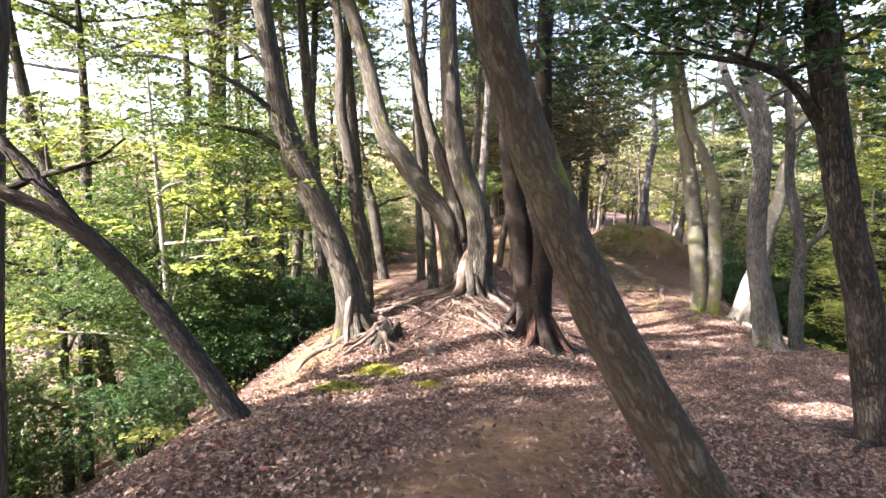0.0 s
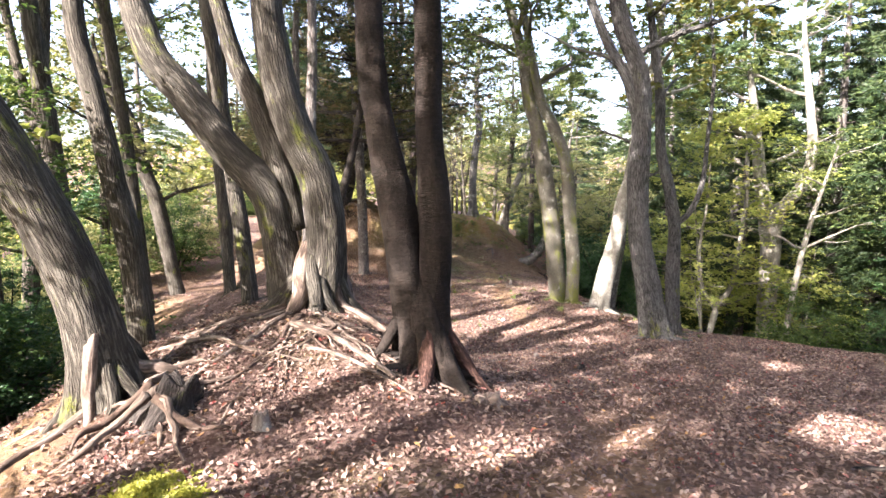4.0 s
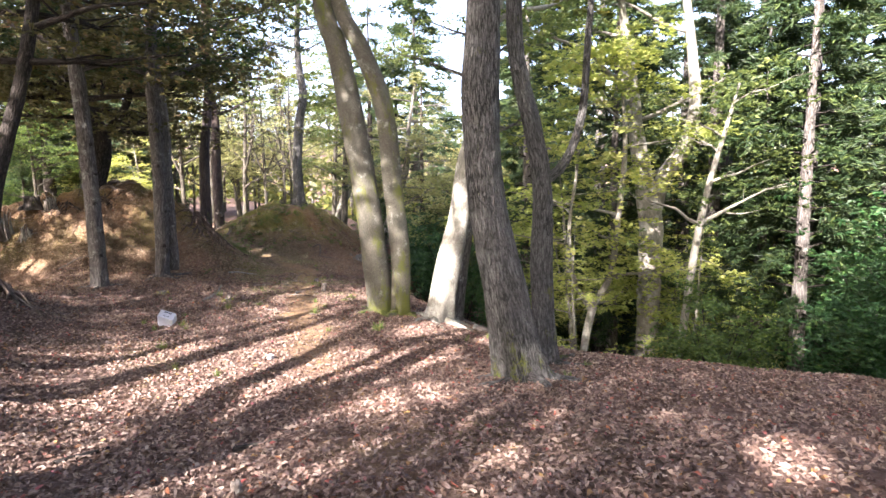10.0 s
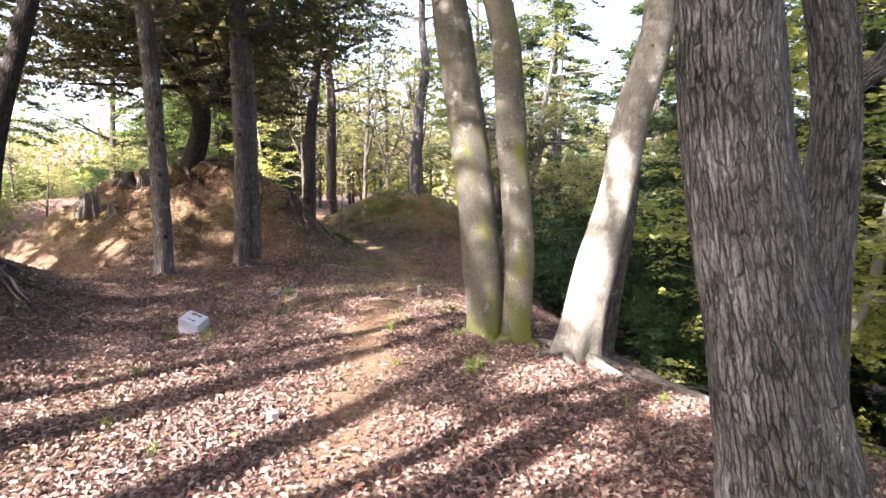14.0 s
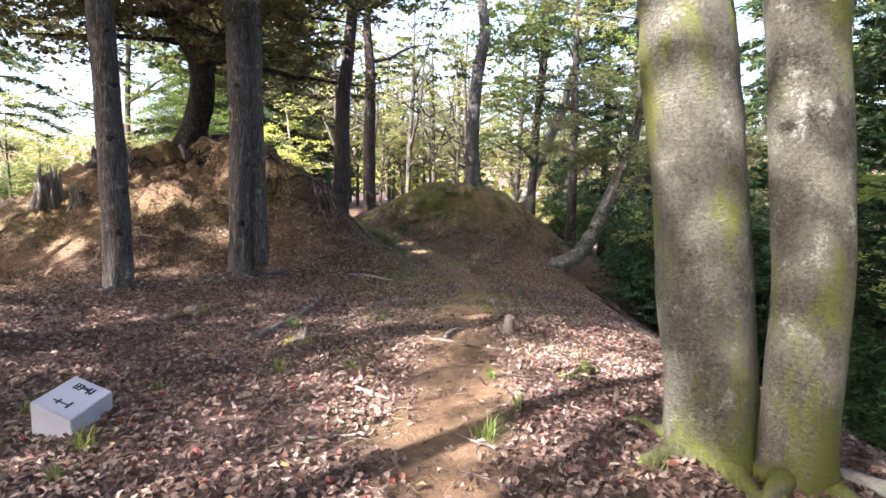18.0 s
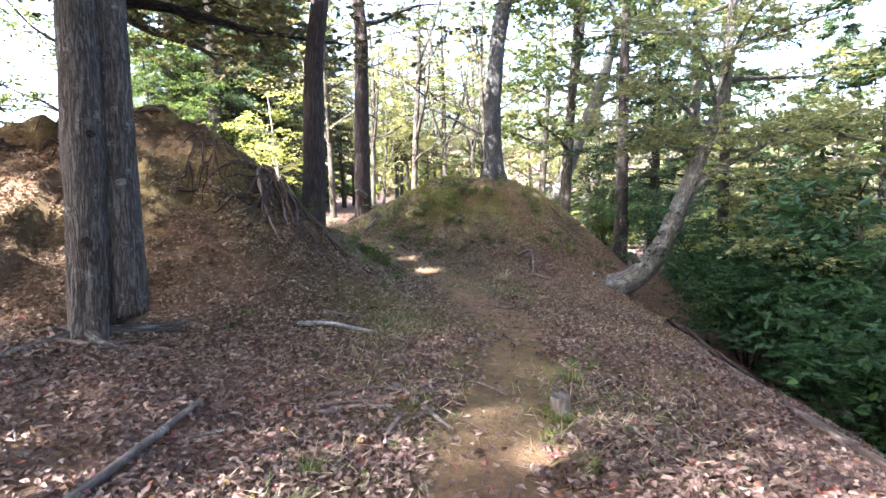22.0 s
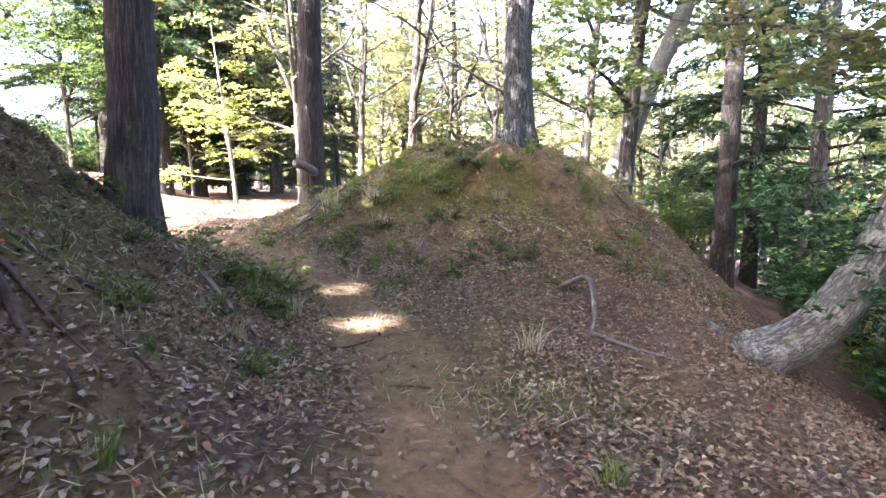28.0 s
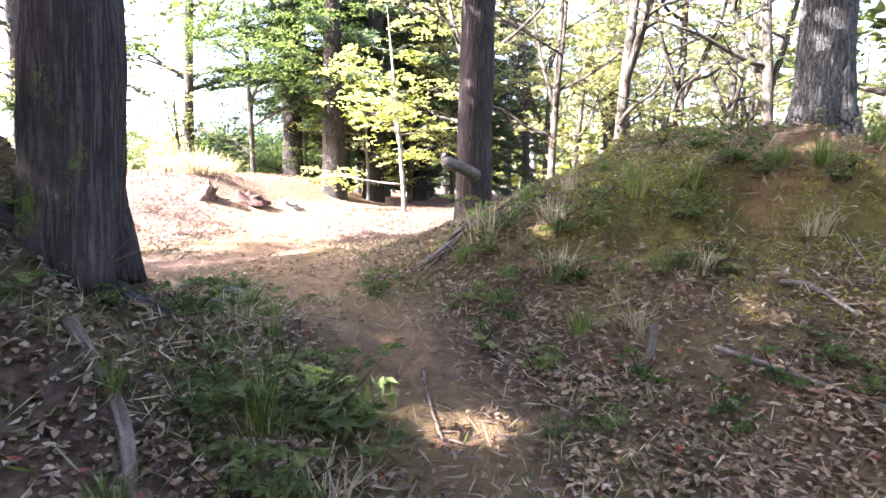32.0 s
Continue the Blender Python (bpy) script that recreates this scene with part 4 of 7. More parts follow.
key_tree("slope_tree", "mottled pale trunk standing below the brink", [[(15.75, 18.15, -5.5, 0.36), (15.8, 18.13, -2.2, 0.31), (15.75, 18.15, -0.9, 0.29), (15.4, 18.35, 1.2, 0.2), (15.2, 18.5, 3.0, 0.16)], [(15.8, 18.12, -1.1, 0.2), (16.02, 17.98, 0.09, 0.19), (16.41, 17.73, 0.76, 0.18), (16.66, 17.56, 1.84, 0.16), (16.56, 17.62, 3.16, 0.13)]], BARK_PALE, LEAF_GREEN, 13, sides=14, tops=(11, 8), crown=dict(limbs=8, low=0.55, leaves=4000, size=0.15, wide=0.1, reach=2.8))
key_tree("maple_tree", "slim pale maple with bright green leaves below the brink", [
    [(13.4, 18.3, -4.4, 0.12), (13.6, 18.1, -3.2, 0.1), (13.95, 17.85, -2.3, 0.08), (14.1, 17.75, -0.8, 0.07), (14.2, 17.7, 0.8, 0.06)], [(13.6, 18.1, -3.2, 0.07), (13.2, 18.3, -2.4, 0.06), (13.1, 18.4, -1.2, 0.05)]],
         BARK_PALE, LEAF_MAPLE, 14, sides=10, tops=(8, 6), crown=dict(limbs=16, low=0.22, leaves=9000, size=0.13, wide=0.1, reach=2.4, flat=0.85, spread=0.35, rise=0.2))
key_tree("slope_tree", "thin pale sapling slanting below the brink", [[(14.0, 16.0, -4.4, 0.1), (14.21, 15.86, -2.26, 0.085), (14.44, 15.71, -0.38, 0.07)]], BARK_PALE, LEAF_GREEN, 15, sides=9, tops=(7,), crown=dict(limbs=6, low=0.5, leaves=2500, reach=1.6))
# the cedars on the flat and the trees of the knoll and the mound
key_tree("cedar_tree", "straight cedar trunk with grey stringy bark and knots", [[(3.2, 25.5, -2.4, 0.26), (3.2, 25.5, -1.0, 0.19), (3.17, 25.5, 0.6, 0.18), (3.1, 25.52, 2.6, 0.18)]], BARK_CEDAR, NEEDLES, 16, roots=4, root_len=0.5, sides=30, furrow=0.06, flare=0.4, tops=(13,), crown=dict(limbs=16, low=0.42, leaves=15000, reach=3.4, size=0.2, wide=0.06))
key_tree("double_cedar_tree", "two cedar trunks grown together at the foot", [
    [(4.78, 26.6, -2.45, 0.25), (4.84, 26.6, -0.9, 0.19), (4.86, 26.6, 0.4, 0.18), (4.84, 26.6, 2.0, 0.17)], [(5.04, 26.75, -2.45, 0.22), (5.08, 26.75, -0.9, 0.16), (5.08, 26.75, 0.4, 0.155), (5.08, 26.75, 2.0, 0.15)]],
         BARK_CEDAR, NEEDLES, 17, roots=5, root_len=0.9, sides=30, furrow=0.06, flare=0.4, tops=(13, 12), crown=dict(limbs=16, low=0.42, leaves=15000, reach=3.4, size=0.2, wide=0.06))
key_tree("bent_tree", "pale grey tree bending out from a clawed foot on the brink", [
    [(12.8, 31.5, -3.42, 0.21), (13.0, 31.47, -3.38, 0.25), (13.61, 31.36, -3.1, 0.24), (14.04, 31.28, -2.55, 0.215), (14.33, 31.23, -1.93, 0.195), (14.61, 31.18, -1.23, 0.17), (14.97, 31.12, -0.28, 0.15), (15.3, 31.07, 0.73, 0.13)],
    [(14.55, 31.2, -1.4, 0.12), (15.2, 31.05, -0.85, 0.085), (15.9, 30.9, -0.5, 0.07), (16.9, 30.7, 0.15, 0.04)]],
         BARK_ASH, LEAF_YELLOW, 18, roots=3, root_len=0.4, root_r=0.06, sides=22, flare=0.6, tops=(8, 0), crown=dict(limbs=16, low=0.55, leaves=9000, size=0.12, wide=0.09, reach=3.0, flat=0.92, spread=0.3, rise=0.08))
key_tree("knoll_tree", "crooked dark tree on top of the knoll", [
    [(3.05, 31.3, 0.2, 0.4), (3.5, 31.15, 1.14, 0.29), (3.45, 31.15, 2.0, 0.27), (3.04, 31.25, 2.72, 0.24), (2.6, 31.4, 3.6, 0.2)], [(3.48, 31.15, 1.6, 0.16), (4.2, 31.1, 2.6, 0.13), (4.6, 31.2, 3.6, 0.1)]],
         BARK_DARK, LEAF_BROWN, 19, roots=8, root_len=1.3, root_r=0.1, sides=20, flare=0.9, tops=(9, 8), root_mat=ROOT_WOOD, crown=dict(limbs=32, low=0.24, high=0.62, leaves=46000, size=0.15, wide=0.102, reach=5.3, rise=-0.03, spread=0.85))
tree = bpy.data.objects["knoll_tree"]
for i, rows in enumerate((
        [(2.95, 31.3, 2.9, 0.09), (1.8, 31.0, 3.7, 0.06), (0.3, 30.7, 3.7, 0.04), (-1.5, 30.3, 3.2, 0.012)],
        [(3.0, 31.25, 3.0, 0.08), (1.8, 30.6, 3.3, 0.05), (0.7, 30.2, 2.9, 0.03), (-0.4, 29.8, 2.6, 0.012)],
        [(2.8, 31.3, 3.3, 0.08), (2.4, 30.4, 3.9, 0.05), (1.6, 29.6, 3.9, 0.03), (0.6, 28.9, 3.6, 0.012)],
        [(4.3, 31.1, 3.0, 0.07), (4.9, 30.6, 3.8, 0.045), (5.6, 30.2, 3.8, 0.012)])):
    bough(tree, rows, BARK_DARK, LEAF_BROWN, 60 + i, 80, 0.12, 0.08, 0.5, (0.55, 0.55, 0.25))
key_tree("bank_tree", "thick dark trunk beside the trail at the foot of the knoll", [[(6.78, 32.1, -1.9, 0.31), (6.86, 32.1, -1.0, 0.225), (6.88, 32.1, -0.04, 0.205), (6.95, 32.1, 1.39, 0.185)]], BARK_SUGI, LEAF_GREEN, 20, roots=3, root_len=0.4, sides=36, furrow=0.06, flare=0.45, tops=(11,), crown=dict(limbs=12, low=0.5, leaves=10000, size=0.13, wide=0.09, reach=3.2))
key_tree("mound_tree", "dark straight trunk behind the mound with a cut branch stub", [[(8.16, 36.99, -1.6, 0.3), (8.16, 36.99, 0.53, 0.22), (8.22, 36.98, 3.08, 0.18)]], BARK_SUGI, LEAF_GREEN, 21, roots=4, root_len=0.6, sides=22, furrow=0.04, flare=0.4, tops=(11,), crown=dict(limbs=8, low=0.5, leaves=3600, size=0.15, wide=0.1, reach=2.8))
key_tree("mound_oak_tree", "grey oak on the top of the mound with a flared foot", [[(11.9, 36.3, -0.95, 0.36), (11.88, 36.3, 1.11, 0.235), (12.03, 36.28, 3.02, 0.225)]], BARK_OAK, LEAF_GREEN, 22, roots=6, root_len=0.7, sides=36, furrow=0.05, flare=1.3, lobes=6, tops=(12,), crown=dict(limbs=9, low=0.6, leaves=4500, size=0.13, wide=0.085, reach=3.0))
key_tree("pale_slope_tree", "pale sunlit trunk slanting behind the mound", [[(14.8, 39.28, -2.2, 0.26), (15.5, 39.14, -0.57, 0.236), (16.06, 39.04, 0.91, 0.218), (16.62, 38.93, 2.21, 0.208)]], BARK_PALE, LEAF_GREEN, 23, sides=16, tops=(9,), crown=dict(limbs=8, low=0.4, leaves=7500, size=0.15, wide=0.1, reach=2.8))
key_tree("ridge_side_tree", "slim grey trunk on the far side of the ridge", [[(-2.24, 13.1, -1.4, 0.23), (-2.33, 13.14, -0.08, 0.185), (-2.53, 13.21, 1.09, 0.17), (-2.67, 13.26, 2.0, 0.16), (-2.82, 13.32, 2.73, 0.15), (-2.91, 13.35, 3.31, 0.142)]], BARK_GREY, LEAF_GREEN, 24, sides=14, tops=(10,), crown=dict(limbs=8, low=0.76, leaves=2000, size=0.12, wide=0.08, reach=2.4))
key_tree("ridge_side_tree", "pale forked trunk on the far side of the ridge", [[(-3.48, 24.93, -2.5, 0.3), (-4.01, 25.13, 0.31, 0.25), (-4.37, 25.26, 1.42, 0.22), (-4.92, 25.47, 3.24, 0.18), (-5.37, 25.63, 4.14, 0.16)], [(-4.03, 25.13, 0.13, 0.18), (-4.15, 25.18, 0.87, 0.17), (-4.54, 25.32, 2.7, 0.15), (-5.17, 25.56, 4.49, 0.12)]], BARK_GREY, LEAF_YELLOW, 25, sides=14, tops=(9,), crown=dict(limbs=8, low=0.35, leaves=6750, size=0.15, wide=0.1, reach=2.6))
key_tree("ridge_tree", "slender dark trunk on the dark bank", [[(1.5, 21.6, -2.1, 0.16), (1.75, 21.6, 0.0, 0.13), (2.3, 21.6, 2.0, 0.12), (2.6, 21.6, 3.5, 0.11)]], BARK_DARK, LEAF_BROWN, 26, roots=5, root_len=0.9, sides=14, tops=(11,), crown=dict(limbs=22, low=0.36, high=0.9, leaves=13000, size=0.13, wide=0.09, reach=3.8, rise=0.1, spread=0.7))


tree = bpy.data.objects["bent_tree"]
for i, rows in enumerate((
        [(15.0, 31.12, -0.2, 0.05), (14.2, 30.9, 0.45, 0.04), (13.2, 30.7, 0.75, 0.025), (12.0, 30.5, 0.8, 0.01)],
        [(15.15, 31.1, 0.4, 0.05), (14.5, 30.6, 1.2, 0.04), (13.6, 30.2, 1.6, 0.025), (12.4, 29.9, 1.7, 0.01)],
        [(15.2, 31.08, 0.6, 0.05), (15.0, 30.4, 1.5, 0.035), (14.8, 29.6, 2.0, 0.02), (14.6, 28.8, 2.1, 0.01)],
        [(14.8, 31.15, -0.7, 0.04), (14.0, 31.5, -0.1, 0.03), (13.3, 31.9, 0.15, 0.02), (12.6, 32.2, 0.2, 0.01)])):
    bough(tree, rows, BARK_ASH, LEAF_YELLOW, 50 + i, 46, 0.09, 0.06, 0.42, (0.4, 0.4, 0.1), "thin flat layers of yellow-green leaves")

# slim stems standing along the ridge behind the big tree
for i, (x, y, r, dx, top) in enumerate(((-0.7, 14.6, 0.15, -0.5, 11), (0.45, 16.4, 0.13, 0.25, 12), (-1.3, 18.2, 0.14, -0.2, 11), (0.1, 19.4, 0.12, 0.4, 10), (-1.6, 22.6, 0.14, 0.1, 12))):
    z = gz(x, y)
    key_tree("ridge_stem_tree", "slim straight brown trunk in the stand on the ridge", [[(x, y, z, r * 1.3), (x + dx * 0.2, y, z + 1.2, r), (x + dx * 0.6, y + 0.05, z + 3, r * 0.9), (x + dx, y, z + 5, r * 0.8)]], BARK_CEDAR if i % 2 else BARK_GREY, LEAF_GREEN, 60 + i, roots=3, root_len=0.5, root_r=0.04, sides=14, flare=0.3, tops=(top,), crown=dict(limbs=8, low=0.76, leaves=1900, size=0.14, wide=0.09, reach=2.6), group="stand of slim trees on the ridge")


# the wood round about: a few grown trees, set out many times
def wood_tree(name, label, seed, height, r, mat, leaf, crown, sides=9, bend=0.5, forks=0):
    rng = random.Random(seed)
    e = tagged(new(name), label, "tree", "trees of the wood")
    dx, dy = rng.uniform(-bend, bend), rng.uniform(-bend, bend)
    p = [(0, 0, -0.3, r * 1.3), (0.02, 0, 0.4, r), (dx * 0.4, dy * 0.4, height * 0.3, r * 0.85), (dx, dy, height * 0.6, r * 0.65), (dx * 1.2 + 0.2, dy * 1.3, height, r * 0.15)]
    stems = [p]
    for i in range(forks):
        a = rng.uniform(0, 6.3)
        o = p[2 + i % 2]
        stems.append([(*o[:3], o[3] * 0.7), (o[0] + math.cos(a) * height * 0.08, o[1] + math.sin(a) * height * 0.08, o[2] + height * 0.2, o[3] * 0.5), (o[0] + math.cos(a) * height * 0.12, o[1] + math.sin(a) * height * 0.12, o[2] + height * 0.42, o[3] * 0.15)])
    for i, s in enumerate(stems):
        stem("trunk" if i == 0 else "stem", s, mat, e, sides=sides, seg=0.5, rough=0.05, seed=seed + i)
    if crown:
        grow(e, stems, mat, leaf, seed, **crown)
    return e


def conifer(name, label, seed, height, r, leaf, low=0.15, reach=2.4, tiers=30, sprays=24, droop=0.35, blade=0.2, wood=None):
    """A cedar: boughs in whorls all the way up, each hung with sprays of short needles."""
    rng, nr = random.Random(seed), np.random.default_rng(seed)
    e = tagged(new(name), label, "tree", "cedars of the wood")
    stem("trunk", [(0, 0, -0.3, r * 1.3), (0, 0, 0.5, r), (0.05, 0, height * 0.5, r * 0.6), (0, 0.03, height, 0.02)], wood or BARK_CEDAR, e, sides=9, seg=0.5, rough=0.05, seed=seed)
    boughs, pts, ways = [], [], []
    for i in range(tiers):
        f = i / tiers
        z = height * (low + (0.98 - low) * f)
        for k in range(2):
            a = i * 2.4 + k * 3.1 + rng.uniform(-0.5, 0.5)
            L = reach * (1 - 0.85 * f) * rng.uniform(0.7, 1.2)
            q = [(0, 0, z, 0.035 * (1 - f) + 0.008)]
            for m in (0.35, 0.7, 1.0):
                q.append((math.cos(a) * L * m, math.sin(a) * L * m, z + L * (0.25 * m - droop * m * m) + rng.uniform(-0.08, 0.08), 0.02 * (1 - m) + 0.004))
            boughs.append(q)
            c = curve_pts(q, L / 12)
            for j in range(sprays):
                o = c[min(len(c) - 1, int(len(c) * (0.3 + 0.7 * rng.random())))][:3]
                w = np.array([math.cos(a) + rng.uniform(-0.8, 0.8), math.sin(a) + rng.uniform(-0.8, 0.8), rng.uniform(-0.6, 0.15)])
                w /= np.linalg.norm(w)
                for s in range(5):
                    pts.append(o + w * 0.09 * s + nr.normal(size=3) * 0.035)
                    ways.append(w)
    tagged(joined_tubes("bough_whorl", boughs, BARK_DARK, e, sides=3, seg=0.8, rough=0.0), kind="stuff")
    V, F = blades(np.array(pts), blade, blade * 0.2, nr, 0.0, 0.0, np.array(ways) * 0.9, 0.3)
    link_mesh("crown", V, F, leaf, e, flat=True)
    return e


def bush(name, label, seed, leaf, height=1.8, wide=1.3, leaves=3500, size=0.12, stems_n=6, mat=None):
    rng, nr = random.Random(seed), np.random.default_rng(seed)
    e = tagged(new(name), label, "shrub", "shrubs of the wood")
    tw, tips = [], []
    for i in range(stems_n):
        a = i * 6.28 / stems_n + rng.uniform(-0.4, 0.4)
        w, h = wide * rng.uniform(0.3, 0.9), height * rng.uniform(0.7, 1.1)
        g = min(0.03, 0.018 * height)
        q = [(0.05 * w * math.cos(a), 0.05 * w * math.sin(a), -0.06 * min(1, height), g), (w * 0.4 * math.cos(a), w * 0.4 * math.sin(a), h * 0.45, g * 0.7), (w * math.cos(a), w * math.sin(a), h, g * 0.2)]
        tw.append(q)
        for k in range(7):
            f = rng.uniform(0.25, 1.0)
            o = np.array(q[0][:3]) * (1 - f) + np.array(q[2][:3]) * f
            tips.append(o + nr.normal(size=3) * wide * 0.22)
    for i, q in enumerate(tw):
        stem("stem", q, mat or BARK_DARK, e, sides=5, seg=0.3, seed=i)
    t = np.array(tips)[nr.integers(0, len(tips), leaves // 20)] + nr.normal(size=(leaves // 20, 3)) * wide * 0.16
    p = fans(t, 20, min(0.32, wide * 0.4), nr, 0.4)
    p[:, 2] = np.maximum(p[:, 2], min(0.06, height * 0.2))
    V, F = blades(p, size, size * 0.45, nr, 0.0, 0.6)
    link_mesh("foliage", V, F, leaf, e, flat=True)
    return e


def place(proto, x, y, turn, scale, sink=0.05, first=[]):
    m = Matrix.Translation((x, y, gz(x, y) - sink)) @ Matrix.Rotation(turn, 4, "Z") @ Matrix.Scale(scale, 4)
    if proto not in first:
        first.append(proto)
        proto.matrix_basis = m
        return proto
    return copy_thing(proto, m)


near_crown = dict(limbs=11, low=0.2, leaves=7000, reach=2.8, size=0.15, wide=0.1, spread=0.5)
P_GREEN = [wood_tree("broadleaf_tree", "slim forest tree with a green leafy crown", 101 + i, 10 + i, 0.14 + 0.02 * i, BARK_GREY, LEAF_GREEN, near_crown, forks=i % 3) for i in range(3)]
P_LUSH = [wood_tree("broadleaf_tree", "young tree thick with fresh green leaves", 111 + i, 7 + i, 0.1, BARK_GREY, LEAF_LUSH, dict(limbs=16, low=0.1, leaves=19000, reach=2.5, size=0.09, wide=0.06), forks=1) for i in range(2)]
P_YELLOW = [wood_tree("autumn_tree", "slender tree with yellowing autumn leaves", 121 + i, 8 + i, 0.11, BARK_GREY, LEAF_YELLOW, dict(limbs=12, low=0.2, leaves=5500, reach=2.6, size=0.14, wide=0.1, flat=0.8, spread=0.4), forks=1) for i in range(2)]
P_MAPLE = [wood_tree("maple_tree", "small maple with bright yellow-green leaves", 191 + i, 6.5 + i, 0.08, BARK_PALE, LEAF_MAPLE, dict(limbs=14, low=0.15, leaves=4200, reach=2.4, size=0.13, wide=0.1, flat=0.85, spread=0.35, rise=0.15), forks=1) for i in range(2)]
P_BARE = [wood_tree("bare_tree", "slim grey tree nearly bare of leaves", 131 + i, 9 + i, 0.12, BARK_GREY, LEAF_YELLOW, dict(limbs=20, low=0.22, leaves=1900, reach=2.8, size=0.12, wide=0.08, flat=0.85), forks=3) for i in range(2)]
# added shade casters: their crowns stand above the view and block the sun
P_TALL_SHADE = [wood_tree("tall_tree", "tall tree with a high leafy crown, added for its shade", 181 + i, 17 + i, 0.2, BARK_GREY, LEAF_GREEN, dict(limbs=16, low=0.68, leaves=7500, reach=3.4, size=0.16, wide=0.11, spread=0.6, rise=0.2), bend=2.2) for i in range(2)]
# added shade casters of middle height, for the ridge trunks and the flat
P_MID_SHADE = [wood_tree("broadleaf_tree", "tree with a broad layered green crown, added for its shade", 185 + i, 11 + i, 0.15, BARK_GREY, (LEAF_GREEN, LEAF_LUSH)[i], dict(limbs=16, low=0.64, leaves=13000, reach=3.4, size=0.11, wide=0.075, spread=0.6, rise=0.15)) for i in range(2)]
P_CEDAR = [conifer("cedar_tree", "dark green cedar with drooping boughs", 141 + i, 12 + 2 * i, 0.2, NEEDLES, low=0.04 + 0.12 * i, reach=2.7, tiers=36, sprays=60, blade=0.24) for i in range(2)]
P_GIANT = [conifer("cedar_tree", "tall dark cedar with dense drooping boughs", 147, 20, 0.3, NEEDLES, low=0.1, reach=3.8, tiers=52, sprays=70, blade=0.2)]
P_SUGI = [conifer("cedar_tree", "stout old cedar with bare lower trunk and layered boughs", 149, 15, 0.42, NEEDLES, low=0.2, reach=3.4, tiers=34, sprays=60, blade=0.22, wood=BARK_DARK)]
P_SLIM = [conifer("cedar_tree", "slim brown cedar trunk with sparse drooping boughs", 145, 13, 0.2, NEEDLES, low=0.16, reach=2.0, tiers=17, sprays=32, blade=0.2, wood=BARK_DARK)]
P_FAR = [wood_tree("broadleaf_tree", "far forest tree in mixed autumn green", 161 + i, 11 + i, 0.16, BARK_GREY, m, dict(limbs=8, low=0.25, leaves=1800, reach=3.0, size=0.34, wide=0.24, spread=0.7, twigs=False)) for i, m in enumerate((LEAF_GREEN, LEAF_OLIVE, LEAF_YELLOW))]
P_FAR.append(conifer("cedar_tree", "far dark green cedar", 171, 14, 0.2, NEEDLES, low=0.08, reach=2.8, tiers=20, sprays=9, blade=0.45))
P_BUSH = [bush("evergreen_shrub", "dark glossy evergreen shrub on the slope", 151, LEAF_DARK, 2.6, 1.7, 9500, 0.11), bush("green_shrub", "leafy bright green shrub", 152, LEAF_LUSH, 2.2, 1.5, 8500, 0.1), bush("yellow_shrub", "low shrub with yellow-green leaves", 153, LEAF_YELLOW, 1.5, 1.2, 4000, 0.1)]

wood = random.Random(77)
TAKEN = []


def set_out(n, area, kinds, gap, lo, hi):
    """n plants inside area = (x0, x1, y0, y1), clear of the trail and of each other."""
    done, tries = 0, 0
    while done < n and tries < n * 40:
        tries += 1
        x, y = wood.uniform(area[0], area[1]), wood.uniform(area[2], area[3])
        d = x - float(smooth(y, TRAIL_Y, TRAIL_X))
        if (-5.5 < d < 4.5 and -6 < y < 37) or x < float(smooth(y, *BRINK_R)) + 1.0 and x > float(smooth(y, *BRINK_L)) - 1.0 and y < 38:
            continue
        if any((x - a) ** 2 + (y - c) ** 2 < gap * gap for a, c in TAKEN):
            continue
        TAKEN.append((x, y))
        place(wood.choice(kinds), x, y, wood.uniform(0, 6.28), wood.uniform(lo, hi))
        done += 1


# right-hand slope: cedars, maples and evergreen thickets
for k, x, y, s in ((0, 15.6, 30.4, 1.15), (0, 16.6, 28.4, 1.4), (0, 15.4, 27.4, 0.9), (0, 18.8, 27.6, 1.2), (1, 13.9, 15.0, 1.0), (0, 18.2, 36.2, 0.5), (1, 17.0, 33.4, 0.6), (0, 19.8, 36.6, 1.2), (1, 20.2, 33.4, 1.2), (0, 18.4, 31.4, 1.0), (1, 16.6, 38.4, 0.7), (0, 21.0, 39.5, 1.3), (1, 19.0, 41.5, 1.0), (0, 14.8, 22.6, 0.75), (0, 16.5, 12.2, 1.1), (0, 18.5, 14.0, 1.2), (1, 15.6, 22.5, 1.0), (2, 17.5, 16.0, 1.3), (1, 19.0, 24.5, 1.2)):
    TAKEN.append((x, y))
    place(P_BUSH[k], x, y, x * 3.1, s)
